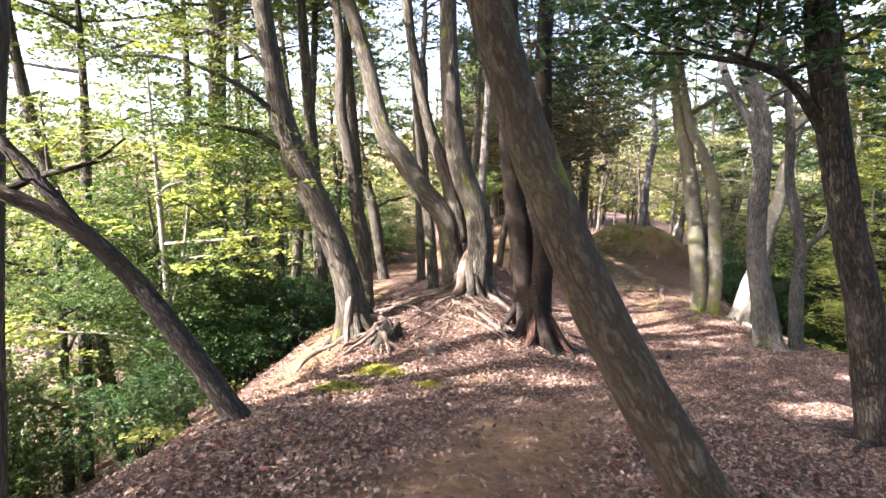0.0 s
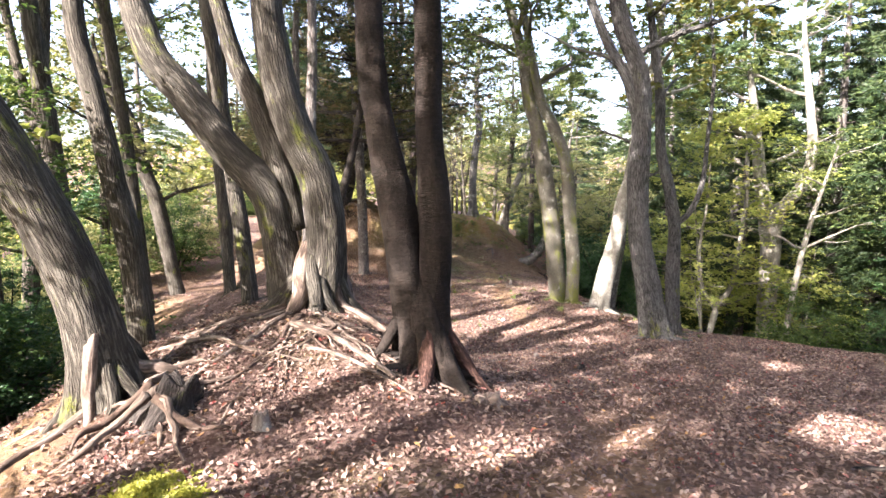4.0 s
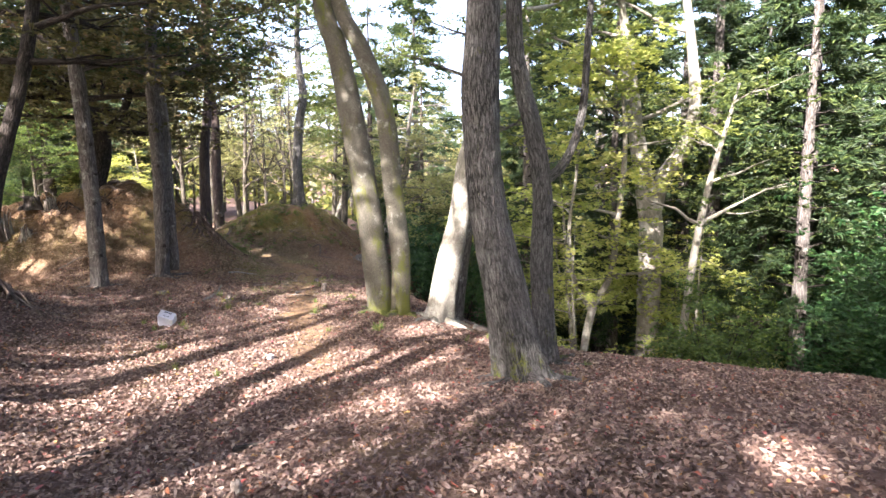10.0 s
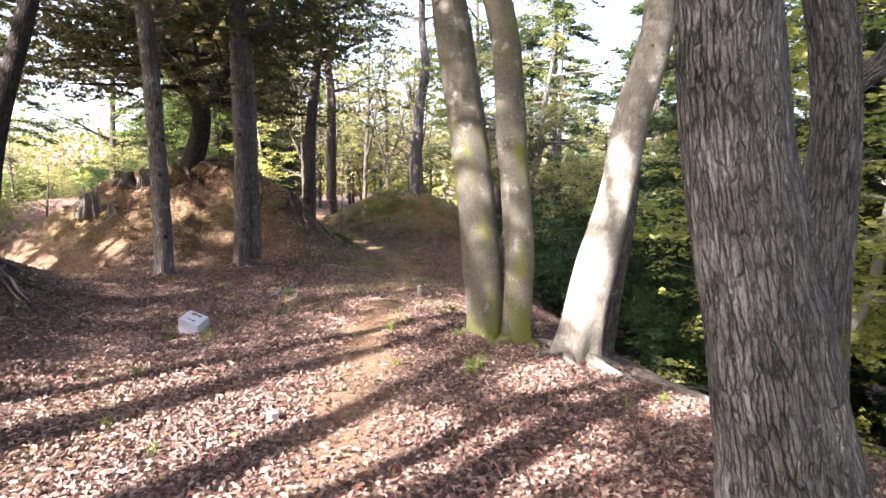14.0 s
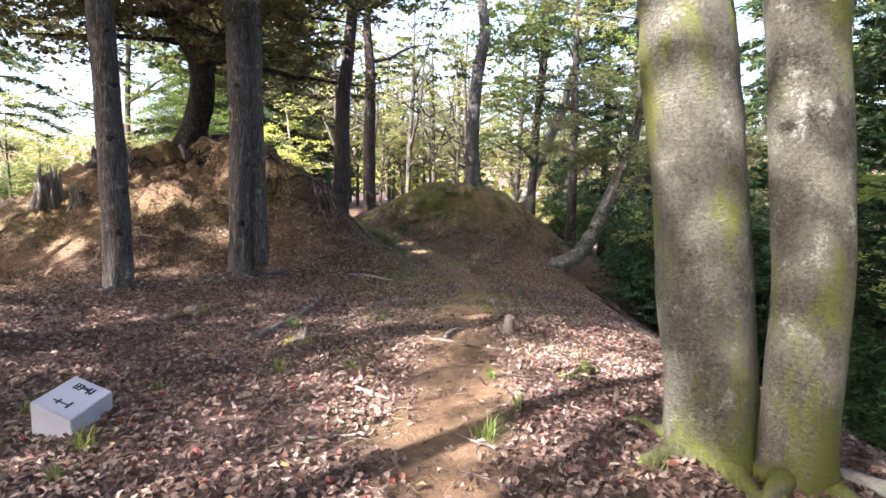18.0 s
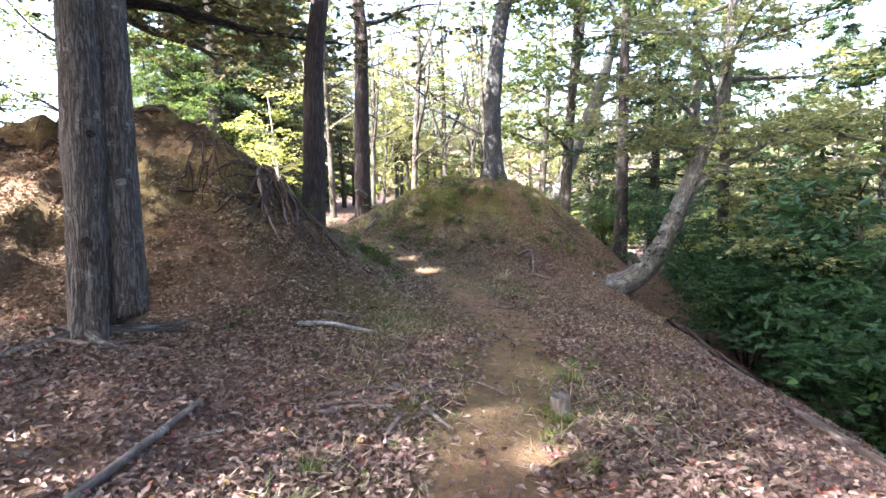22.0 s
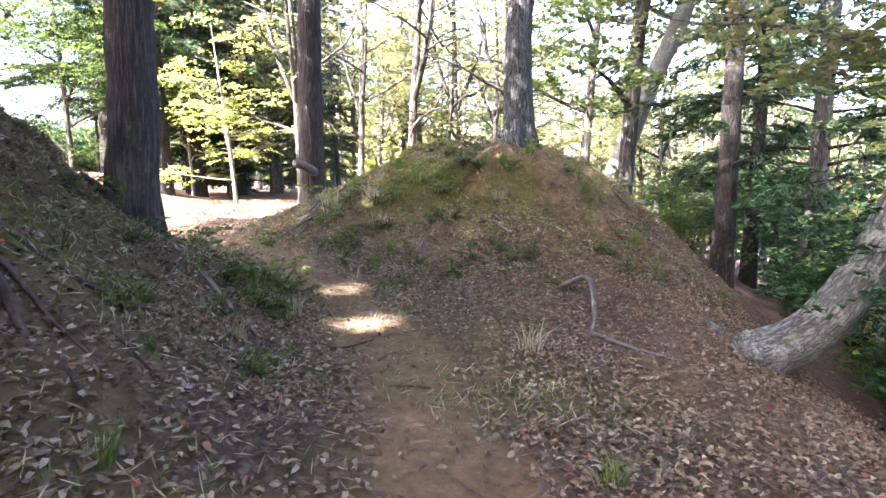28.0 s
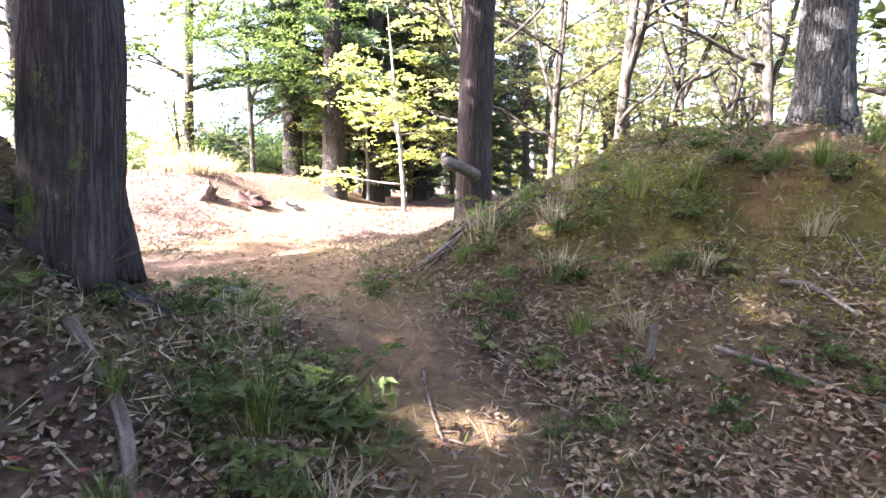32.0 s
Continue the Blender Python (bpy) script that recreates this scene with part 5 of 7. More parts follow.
for p, x, y, s in ((P_CEDAR[1], 16.8, 24.4, 1.1), (P_CEDAR[0], 20.0, 28.6, 1.1), (P_GIANT[0], 20.5, 20.5, 0.95), (P_GIANT[0], 23.0, 15.5, 0.95), (P_CEDAR[0], 24.0, 9.5, 1.1), (P_SLIM[0], 15.5, 35.4, 1.0), (P_SLIM[0], 18.6, 38.6, 1.0), (P_SLIM[0], 17.8, 34.0, 0.9), (P_CEDAR[1], 19.8, 23.6, 1.3), (P_GIANT[0], 18.8, 12.2, 0.95), (P_GIANT[0], 21.0, 16.8, 0.95), (P_GIANT[0], 19.2, 18.6, 0.95), (P_CEDAR[1], 22.6, 19.2, 1.15), (P_CEDAR[0], 25.0, 21.8, 1.2), (P_CEDAR[0], 25.4, 17.4, 1.2), (P_GIANT[0], 22.0, 13.4, 0.95), (P_CEDAR[0], 26.4, 13.0, 1.2), (P_GIANT[0], 19.6, 26.2, 0.95), (P_CEDAR[0], 22.8, 24.6, 1.1), (P_CEDAR[1], 17.6, 15.2, 0.9), (P_YELLOW[0], 16.8, 28.8, 0.9), (P_MAPLE[1], 18.4, 32.6, 0.85), (P_CEDAR[1], 19.4, 37.6, 1.15), (P_GREEN[1], 15.2, 38.6, 1.2), (P_CEDAR[1], 20.0, 30.4, 1.05), (P_CEDAR[1], 21.5, 27.8, 1.1), (P_CEDAR[0], 21.6, 9.6, 1.1), (P_MAPLE[0], 14.7, 19.8, 0.95), (P_MAPLE[1], 13.0, 18.0, 0.6), (P_MAPLE[1], 16.4, 17.2, 0.8),  (P_MAPLE[0], 17.4, 22.6, 0.85), (P_MAPLE[1], 17.4, 19.2, 1.1), (P_CEDAR[1], 17.2, 20.6, 0.9), (P_CEDAR[0], 18.8, 16.9, 0.9), (P_YELLOW[0], 19.5, 33.5, 0.9), (P_YELLOW[1], 21.0, 31.0, 0.9)):
    TAKEN.append((x, y))
    place(p, x, y, x * 2.3, s)
set_out(26, (16, 34, -6, 27), P_CEDAR, 2.4, 0.8, 1.2)
set_out(5, (22, 36, 27, 58), P_CEDAR, 2.4, 0.8, 1.1)
set_out(14, (13, 34, -4, 56), P_GREEN[:1] + P_YELLOW + P_BARE, 2.0, 0.8, 1.2)
set_out(9, (13.5, 24, 2, 28), P_BUSH[:2], 1.4, 0.8, 1.3)
# left-hand slope
for p, x, y, s in ((P_GREEN[1], -6.6, 28.5, 1.1), (P_LUSH[0], -9.5, 25.0, 1.0), (P_GREEN[2], -9.5, 30.0, 1.1)):
    TAKEN.append((x, y))
    place(p, x, y, x * 2.3, s)
# tall trees added on the sun side, to shade trail and flat
for k, x, y, s in ((0, -6.6, 2.9, 1.0), (1, -4.4, 4.2, 0.95), (0, -11.5, -1.5, 1.1), (1, -9.2, -4.6, 1.1), (0, -13.6, -4.8, 1.1), (1, -6.2, -3.6, 1.1), (1, -9.0, 17.6, 1.05), (0, -5.8, 18.6, 1.0), (1, -3.8, 21.4, 1.0), (0, -5.4, 16.3, 0.95)):
    TAKEN.append((x, y))
    place(P_TALL_SHADE[k], x, y, x * 1.7, s)
# the broad-crowned and tall ones among these are added to block the sun
for p, x, y, s in ((P_LUSH[0], -6.4, 12.2, 0.85), (P_LUSH[1], -8.2, 15.2, 0.9), (P_GREEN[0], -9.5, 12.5, 0.8), (P_MID_SHADE[0], -5.6, 6.0, 1.35), (P_LUSH[0], -10.5, 9.0, 0.8), (P_MID_SHADE[1], -8.3, 3.4, 1.6), (P_MID_SHADE[1], -7.0, 15.4, 1.25), (P_LUSH[1], -5.3, 13.5, 1.1), (P_MAPLE[1], -6.1, 11.3, 1.3), (P_TALL_SHADE[0], -8.8, 13.6, 0.95), (P_TALL_SHADE[1], -9.4, 13.0, 0.9), (P_MID_SHADE[0], -4.6, 18.2, 1.2), (P_TALL_SHADE[0], -6.5, 24.2, 1.05), (P_TALL_SHADE[1], -8.2, 22.0, 1.0)):
    TAKEN.append((x, y))
    place(p, x, y, x * 2.3, s)
# unseen tall trees added behind and beside the start, to dim the sky light
for k, x, y, s in ((0, 2.6, -4.5, 1.0), (1, -2.0, -5.8, 1.0), (0, 7.0, -0.5, 1.0), (1, 5.6, -7.0, 1.0), (0, 12.5, 5.0, 1.0), (1, 9.8, 2.0, 1.0), (0, 15.5, 8.0, 1.1)):
    TAKEN.append((x, y))
    place(P_TALL_SHADE[k], x, y, x * 1.7, s)
# unseen green trees added far down the slope, to shade the left-hand foliage
for k, x, y, s in ((0, -15.0, 2.0, 1.25), (2, -14.5, -1.2, 1.2), (1, -17.0, 10.5, 1.2)):
    TAKEN.append((x, y))
    place(P_GREEN[k], x, y, x * 1.7, s)
set_out(7, (-22, -17, -4, 16), P_GREEN + P_LUSH, 2.0, 0.8, 1.15)
for k, x, y, s in ((0, -6.0, 9.8, 0.6), (0, -5.2, 12.2, 0.8), (1, -6.2, 13.6, 1.2), (0, -4.9, 15.2, 0.9), (1, -4.6, 18.2, 1.0), (2, -5.4, 21.0, 1.3), (1, -5.8, 24.4, 1.2), (2, -6.4, 28.2, 1.4), (1, -4.4, 30.6, 1.3), (2, -7.0, 32.6, 1.5), (1, -9.4, 33.8, 1.5), (2, -3.6, 34.4, 1.1), (1, -6.0, 36.2, 1.2), (2, -10.6, 30.8, 1.5), (0, -8.6, 37.4, 1.3)):
    TAKEN.append((x, y))
    place(P_BUSH[k], x, y, x * 3.1, s)
set_out(8, (-20, -6, 16, 30), P_GREEN + P_LUSH, 2.0, 0.8, 1.15)
set_out(9, (-12, -7.5, 2, 16), P_BUSH[:2], 1.6, 0.8, 1.2)
set_out(8, (-12, -4.8, 16, 30), P_BUSH[:2], 1.6, 0.8, 1.3)
# unseen green trees added left of the start, to keep its ground in shade
set_out(6, (-13, -3.6, -13, 0.5), P_GREEN, 2.0, 1.15, 1.4)
# beyond the mound and round the clearing
for p, x, y, s in ((P_YELLOW[0], -3.2, 38.5, 0.42), (P_YELLOW[1], -5.6, 42.0, 0.5), (P_YELLOW[0], -1.9, 45.0, 0.45), (P_MAPLE[1], -7.5, 38.0, 0.7), (P_MAPLE[0], 5.4, 44.0, 0.85), (P_MAPLE[1], 3.2, 47.6, 0.8), (P_LUSH[1], 0.4, 45.2, 0.95), (P_GREEN[0], -2.6, 46.4, 1.0), (P_SUGI[0], 2.7, 45.9, 0.9), (P_SUGI[0], 3.2, 48.2, 1.0), (P_SUGI[0], 4.1, 51.2, 0.9), (P_SUGI[0], 0.9, 46.8, 0.9), (P_CEDAR[0], 0.6, 52.6, 1.15), (P_CEDAR[0], 2.0, 51.4, 1.1), (P_CEDAR[1], 0.2, 49.0, 1.1), (P_CEDAR[1], -8.2, 45.5, 1.2), (P_GREEN[1], 3.6, 52.0, 0.95), (P_CEDAR[0], 5.4, 54.0, 1.1), (P_LUSH[0], 2.2, 48.4, 0.7), (P_CEDAR[1], 2.9, 49.6, 1.15), (P_CEDAR[1], 1.6, 55.0, 1.2), (P_LUSH[1], -0.6, 49.4, 0.75), (P_YELLOW[0], 4.4, 48.6, 0.95), (P_YELLOW[1], 5.6, 50.4, 1.0), (P_CEDAR[1], 4.0, 53.0, 1.1), (P_BARE[0], 7.4, 43.5, 1.0), (P_BARE[1], 9.2, 45.4, 1.0), (P_BARE[0], 10.6, 43.0, 1.05), (P_BARE[1], 12.2, 44.2, 1.0), (P_BARE[0], 13.6, 42.4, 0.95), (P_YELLOW[0], 11.4, 49.0, 1.05)):
    TAKEN.append((x, y))
    place(p, x, y, x * 2.9 + y, s)
set_out(20, (8, 30, 41, 60), P_YELLOW + P_BARE + P_BARE + P_BARE, 2.0, 0.85, 1.2)
set_out(8, (-1, 8, 54, 66), P_LUSH + P_CEDAR + P_GREEN, 2.0, 0.9, 1.2)
set_out(8, (-10, 7, 49, 54), P_BUSH, 1.6, 0.8, 1.2)
set_out(14, (-16, -4, 36, 50), P_BUSH[1:], 1.8, 0.7, 1.0)
# the wood beyond
set_out(8, (-50, -2, 66, 120), P_FAR[2:3], 3.5, 0.6, 0.8)
set_out(34, (-2, 60, 62, 120), P_FAR, 3.5, 1.0, 1.4)
set_out(34, (33, 75, -20, 70), P_FAR, 3.5, 1.0, 1.4)
set_out(24, (-50, -18, -20, 62), P_FAR, 3.5, 0.9, 1.2)
set_out(10, (-8, 14, -22, -7), P_GREEN + P_CEDAR, 3, 0.9, 1.2)


# gaps in the canopy: lines towards the sun along which the crowns stand open
GAPS_NEAR = ((0.3, 7.8, -1.2, 0.3), (1.46, 7.9, -1.3, 0.3), (5.2, 7.7, -1.6, 0.42), (2.85, 8.0, -1.45, 0.22), (-0.75, 8.5, -1.15, 0.22), (0.4, 9.4, -0.95, 0.45), (0.1, 11.2, -0.4, 0.3), (1.0, 9.6, -0.75, 0.2), (-2.3, 9.8, -0.6, 0.4), (-2.75, 9.6, -1.5, 0.4), (-2.2, 10.6, -1.25, 0.4), (-2.9, 12.0, -1.7, 0.4), (7.6, 10.5, -2.05, 0.3))
GAPS_FLAT = ((3.6, 16.2, -2.55, 0.62), (4.9, 15.8, -2.6, 0.57), (6.2, 16.0, -2.6, 0.62), (5.4, 16.8, -2.6, 0.61), (7.5, 15.7, -2.6, 0.49), (6.1, 18.0, -2.65, 0.57), (6.05, 13.8, -2.4, 0.38), (4.0, 17.8, -2.6, 0.47), (8.5, 17.3, -2.75, 0.61), (9.8, 16.7, -2.95, 0.47), (9.4, 18.3, -1.9, 0.54), (9.7, 18.3, -0.6, 0.54), (8.6, 21.6, -2.8, 0.41))
GAPS_FAR = ((8.95, 21.1, -2.8, 0.42), (9.1, 20.5, -2.8, 0.3), (3.0, 28.7, -1.3, 0.5), (4.2, 28.0, -2.0, 0.25), (2.0, 29.6, -0.8, 0.35), (1.6, 28.0, -2.2, 0.3), (8.98, 31.45, -2.8, 0.2), (8.8, 32.4, -2.7, 0.16), (11.2, 34.55, -1.15, 0.28), (9.1, 34.4, -1.8, 0.16))
TO_SUN = np.array((math.sin(saz) * math.cos(sel), math.cos(saz) * math.cos(sel), math.sin(sel)))


def open_canopy(gaps, kinds=("crown", "leaf_spray", "twig_spray")):
    """Thin the leaves and twigs that would stand within the gaps."""
    g = np.array(gaps)
    draw = np.random.default_rng(31)
    cache = {}
    for ob in [o for o in bpy.data.objects if o.type == "MESH" and o.parent and o.name.split(".")[0] in kinds]:
        m, up = ob.matrix_basis.copy(), ob.parent
        while up:
            m, up = up.matrix_basis @ m, up.parent
        m = np.array(m)
        if ob.data.name not in cache:
            v = np.empty(len(ob.data.vertices) * 3, np.float32)
            ob.data.vertices.foreach_get("co", v)
            n = len(ob.data.polygons)
            size, loops = np.empty(n, np.int32), np.empty(len(ob.data.loops), np.int32)
            ob.data.polygons.foreach_get("loop_total", size)
            ob.data.loops.foreach_get("vertex_index", loops)
            start = np.cumsum(size) - size
            v = v.reshape(-1, 3)
            mid = np.add.reduceat(v[loops], start) / size[:, None]
            cache[ob.data.name] = (v, size, loops, start, mid)
        v, size, loops, start, mid = cache[ob.data.name]
        p = mid @ m[:3, :3].T + m[:3, 3]
        lo, hi = p.min(0), p.max(0)
        c, half = (lo + hi) / 2, np.linalg.norm(hi - lo) / 2
        d = c - g[:, :3]
        along = d @ TO_SUN
        off = np.linalg.norm(d - along[:, None] * TO_SUN, axis=1)
        near = g[(off < half + g[:, 3]) & (along > -half)]
        if not len(near):
            continue
        keep = np.ones(len(p), bool)
        for x, y, z, r in near:
            d = p - (x, y, z)
            along = d @ TO_SUN
            off = np.linalg.norm(d - along[:, None] * TO_SUN, axis=1)
            keep &= ~((along > 0.3) & (off < r * (0.75 + 0.5 * draw.random(len(p)))))
        if keep.all() or not keep.any():
            continue
        faces = [np.stack([loops[start[keep & (size == k)] + j] for j in range(k)], -1) for k in (3, 4) if (keep & (size == k)).any()]
        used = np.unique(np.concatenate([f.ravel() for f in faces]))
        spare = link_mesh("opened", v[used], [np.searchsorted(used, f) for f in faces], ob.data.materials[0], flat="leaf" in ob.name or "crown" in ob.name)
        old = ob.data
        for a in old.attributes:
            if a.name == "bark":
                w = np.empty(len(old.vertices) * 3, np.float32)
                a.data.foreach_get("vector", w)
                set_attr(spare, "bark", w.reshape(-1, 3)[used], "FLOAT_VECTOR")
        ob.data = spare.data
        bpy.data.objects.remove(spare)


open_canopy(GAPS_NEAR + GAPS_FLAT + GAPS_FAR)

# wooded hills far off
fr = np.random.default_rng(9)
n = 60000
ang, rad = fr.uniform(0, 2 * np.pi, n), 62 + 230 * fr.random(n) ** 1.3
x, y = 5 + rad * np.cos(ang), 20 + rad * np.sin(ang)
p = np.stack([x, y, ground(x, y) + 0.5 + fr.random(n) * (5 + 4 * vnoise(x * 0.12, y * 0.12))], -1)
V, F = blades(p, 1.5, 1.1, fr, 0.0, 0.3)
tagged(link_mesh("far_woods", V, F, LEAF_OLIVE, flat=True), "distant wooded hillside in dull green and brown", "woods", kind="stuff")


# fallen leaves on the ground
nr = np.random.default_rng(5)


def litter(n, x0, x1, y0, y1, size):
    x, y = nr.uniform(x0, x1, n), nr.uniform(y0, y1, n)
    keep = nr.random(n) > 0.9 * np.clip(trail_mask(x, y) * 1.35 + 1.1 * np.clip(1 - np.abs(x - smooth(y, *BRINK_L) - 0.2) / 0.8, 0, 1) * np.clip((y - 6) / 2, 0, 1) * np.clip((24 - y) / 4, 0, 1), 0, 1)
    dens = 0.7 + 0.42 * vnoise(x * 1.3, y * 1.3, 2.0) + 0.25 * vnoise(x * 4, y * 4, 7.0)
    keep &= nr.random(n) < np.clip(dens, 0.12, 1) * np.clip(1.1 - np.clip(knoll(x, y) - 0.2, 0, 3) * 0.2 - np.clip(mound(x, y) - 0.35, 0, 1) * 1.0, 0.12, 1)
    x, y = x[keep], y[keep]
    p = np.stack([x, y, ground(x, y) + 0.006 + 0.02 * nr.random(len(x))], -1)
    return blades(p, size, size * 0.48, nr, 0.0, 0.7, None, 0.6, True)


for mat, label, zones in (
        (LITTER, "curled brown and reddish fallen leaves strewn over the floor", ((135000, -3.5, 7.5, -1, 12, 0.066), (190000, 0, 12.5, 11, 24, 0.066), (46000, 2, 14.5, 23, 27, 0.064), (30000, -6, 16, 0, 30, 0.064), (38000, 7.3, 13.2, 3, 11.2, 0.068))),
        (LITTER_TAN, "tan and brown fallen leaves on the bank and the mound", ((46000, 2, 14.5, 26.5, 30.5, 0.062), (90000, 5.5, 14.5, 30.5, 36.5, 0.052), (14000, -6, 16, 28, 46, 0.064), (24000, 0, 7, 25.5, 31.5, 0.06), (26000, -1, 8.5, 36, 46, 0.06)))):
    VV, FF, o = [], [], 0
    for n, x0, x1, y0, y1, s in zones:
        V, F = litter(n, x0, x1, y0, y1, s)
        VV.append(V), FF.append(F + o)
        o += len(V)
    tagged(link_mesh("fallen_leaves", np.vstack(VV), np.vstack(FF), mat, flat=True), label, "leaf litter", kind="stuff")


# small twigs among the leaves, and thin grass by the trail
def twig_litter(n, x0, x1, y0, y1):
    x, y = nr.uniform(x0, x1, n), nr.uniform(y0, y1, n)
    p = np.stack([x, y, ground(x, y) + 0.018], -1)
    return blades(p, 0.13, 0.009, nr, 0.0, 0.93, None, 0.6)


VV, FF, o = [], [], 0
for n, x0, x1, y0, y1 in ((2500, -3, 7, 0, 12), (3500, 1, 12, 11, 24), (6000, 3, 14, 23, 36), (5000, 8.4, 13.5, 31.5, 36)):
    V, F = twig_litter(n, x0, x1, y0, y1)
    VV.append(V), FF.append(F + o)
    o += len(V)
tagged(link_mesh("twig_litter", np.vstack(VV), np.vstack(FF), LITTER, flat=True), "thin dry twigs and straw scattered over the leaves", "twig litter", kind="stuff")


def thin_grass(name, label, n, mat, where, length):
    x, y = nr.uniform(-2, 14, n * 4), nr.uniform(5, 37, n * 4)
    keep = nr.random(n * 4) < where(x, y)
    x, y = x[keep][:n], y[keep][:n]
    L = length
    p = np.stack([x, y, ground(x, y) + L * 0.35], -1)
    V, F = blades(p, L, 0.008, nr, 0.75, 0.3, None, 0.1)
    tagged(link_mesh(name, V, F, mat, flat=True), label, "grass", kind="stuff")


def verge(x, y):
    d = np.abs(x - smooth(y, TRAIL_Y, TRAIL_X))
    return np.clip(1.2 - np.abs(d - 1.0) / 0.9, 0, 1) * np.clip((y - 20) / 6, 0, 1) * np.clip(vnoise(x * 1.1, y * 1.1, 8.0) + 0.25, 0, 1) + 1.2 * np.clip(mound(x, y) - 0.12, 0, 0.8) * np.clip(vnoise(x * 1.7, y * 1.7, 3.0) + 0.4, 0, 1) + 0.8 * np.clip((y - 27.5) / 2, 0, 1) * np.clip((9.0 - x) / 1.5, 0, 1) * np.clip((x - 4.0) / 2.0, 0, 1) * np.clip((34.5 - y) / 1, 0, 1) * np.clip(vnoise(x * 1.5, y * 1.5, 5.0) + 0.4, 0, 1)


thin_grass("thin_grass", "thin green grass along the trail and on the mound", 34000, GRASS, verge, 0.1)
thin_grass("dry_grass", "dry straw-coloured grass along the trail and on the mound", 34000, STRAW, verge, 0.12)


n = 52000
x, y = nr.uniform(7.5, 15, n), nr.uniform(32.5, 37.5, n)
keep = nr.random(n) < np.clip(1.5 * mound(x, y) - 0.7, 0, 1) * np.clip(0.3 + 1.2 * vnoise(x * 1.1, y * 1.1) + 0.6 * vnoise(x * 3.1, y * 3.1, 2.0), 0, 1)
x, y = x[keep], y[keep]
V, F = blades(np.stack([x, y, ground(x, y) + 0.012], -1), 0.045, 0.016, nr, 0.6, 0.3)
tagged(link_mesh("moss_carpet", V, F, MOSS_TIPS, flat=True), "thin yellow-green moss over the clay of the mound", "moss", kind="stuff")


# boundary marker: a white concrete block with painted characters
def box_bm(sx, sy, sz, at=(0, 0, 0), bevel=0.004, turn=0.0):
    bm = bmesh.new()
    bmesh.ops.create_cube(bm, size=1, matrix=Matrix.Translation(at) @ Matrix.Rotation(turn, 4, "Z") @ Matrix.Diagonal((sx, sy, sz, 1)))
    if bevel:
        bmesh.ops.bevel(bm, geom=bm.edges[:], offset=bevel, segments=2, affect="EDGES")
    return bm


def part(name, bm, mat, parent=None, label=""):
    me = bpy.data.meshes.new(name)
    bm.to_mesh(me)
    bm.free()
    me.materials.append(mat)
    ob = new(name, me)
    if parent:
        ob.parent = parent
    return tagged(ob, label) if label else ob


def marker():
    e = tagged(new("boundary_marker"), "white concrete block with black painted characters on its top", "marker block")
    part("block", box_bm(0.437, 0.268, 0.36, (0, 0, 0.03), 0.005), CONCRETE, e)
    top = 0.2105
    for sx, sy, x, y in ((0.058, 0.012, -0.1, 0.028), (0.08, 0.015, -0.095, -0.04), (0.013, 0.11, -0.1, 0.008)):
        part("stroke", box_bm(sx, sy, 0.003, (x, y, top), 0), INK, e, "black painted stroke")
    for i, (sx, sy, x, y) in enumerate(((0.075, 0.009, 0.12, 0.06), (0.075, 0.009, 0.12, 0.04), (0.075, 0.009, 0.12, 0.018), (0.009, 0.045, 0.088, 0.04), (0.009, 0.045, 0.12, 0.04), (0.009, 0.045, 0.152, 0.04), (0.08, 0.011, 0.12, -0.032), (0.08, 0.011, 0.12, -0.056), (0.01, 0.05, 0.135, -0.012), (0.01, 0.03, 0.1, -0.044), (0.01, 0.04, 0.115, -0.008))):
        part("stroke", box_bm(sx, sy, 0.003, (x, y, top + 0.0002 * i), 0), INK, e, "black painted stroke")
    for o in e.children:
        for v in o.data.vertices:
            if v.co.z > 0:
                v.co.z += 0.07 * v.co.x + 0.4245 * v.co.y
    return e


mk = marker()
mk.matrix_basis = pose(4.361, 20.643, gz(4.36, 20.64) - 0.02, 0, 0, 74.7)


# fallen sticks and logs, lying on the ground
def lying(name, label, line, r, mat, category="stick", thin=0.45, lift=0.0, parent=None):
    n = len(line)
    z = [gz(x, y) for x, y in line]
    pts = [(x, y, z[i] + r * 0.7 + lift, r * (1 - (1 - thin) * i / max(1, n - 1))) for i, (x, y) in enumerate(line)]
    V, F, A = tube(pts, sides=8, seg=0.08, rough=0.12, seed=line[0][0] * 3.1)
    ob = link_mesh(name, V, F, mat, parent)
    set_attr(ob, "bark", A, "FLOAT_VECTOR")
    return tagged(ob, label, category) if not parent else ob


lying("fallen_branch", "long bluish-grey dead branch on the leaves", [(5.3, 22.6), (5.61, 23.17), (5.84, 23.77), (6.1, 24.88)], 0.045, DEAD_WOOD, "branch")
lying("fallen_stick", "grey crooked stick beside the trail", [(7.42, 22.25), (7.6, 22.64), (7.87, 23.05)], 0.035, DEAD_WOOD)
lying("fallen_stick", "thin dry stick on the leaf litter", [(6.97, 27.48), (7.35, 27.5), (7.7, 27.6)], 0.018, DEAD_WOOD)
lying("birch_branch", "peeling white-barked branch on the leaves", [(6.7, 27.12), (6.9, 27.16), (7.1, 27.17), (7.3, 27.13), (7.55, 27.04)], 0.03, BARK_BIRCH, "branch", 0.8)
lying("fallen_stick", "pale stick lying on the mound side", [(10.56, 33.49), (10.68, 33.43), (10.78, 33.32), (10.86, 33.23)], 0.024, DEAD_WOOD)
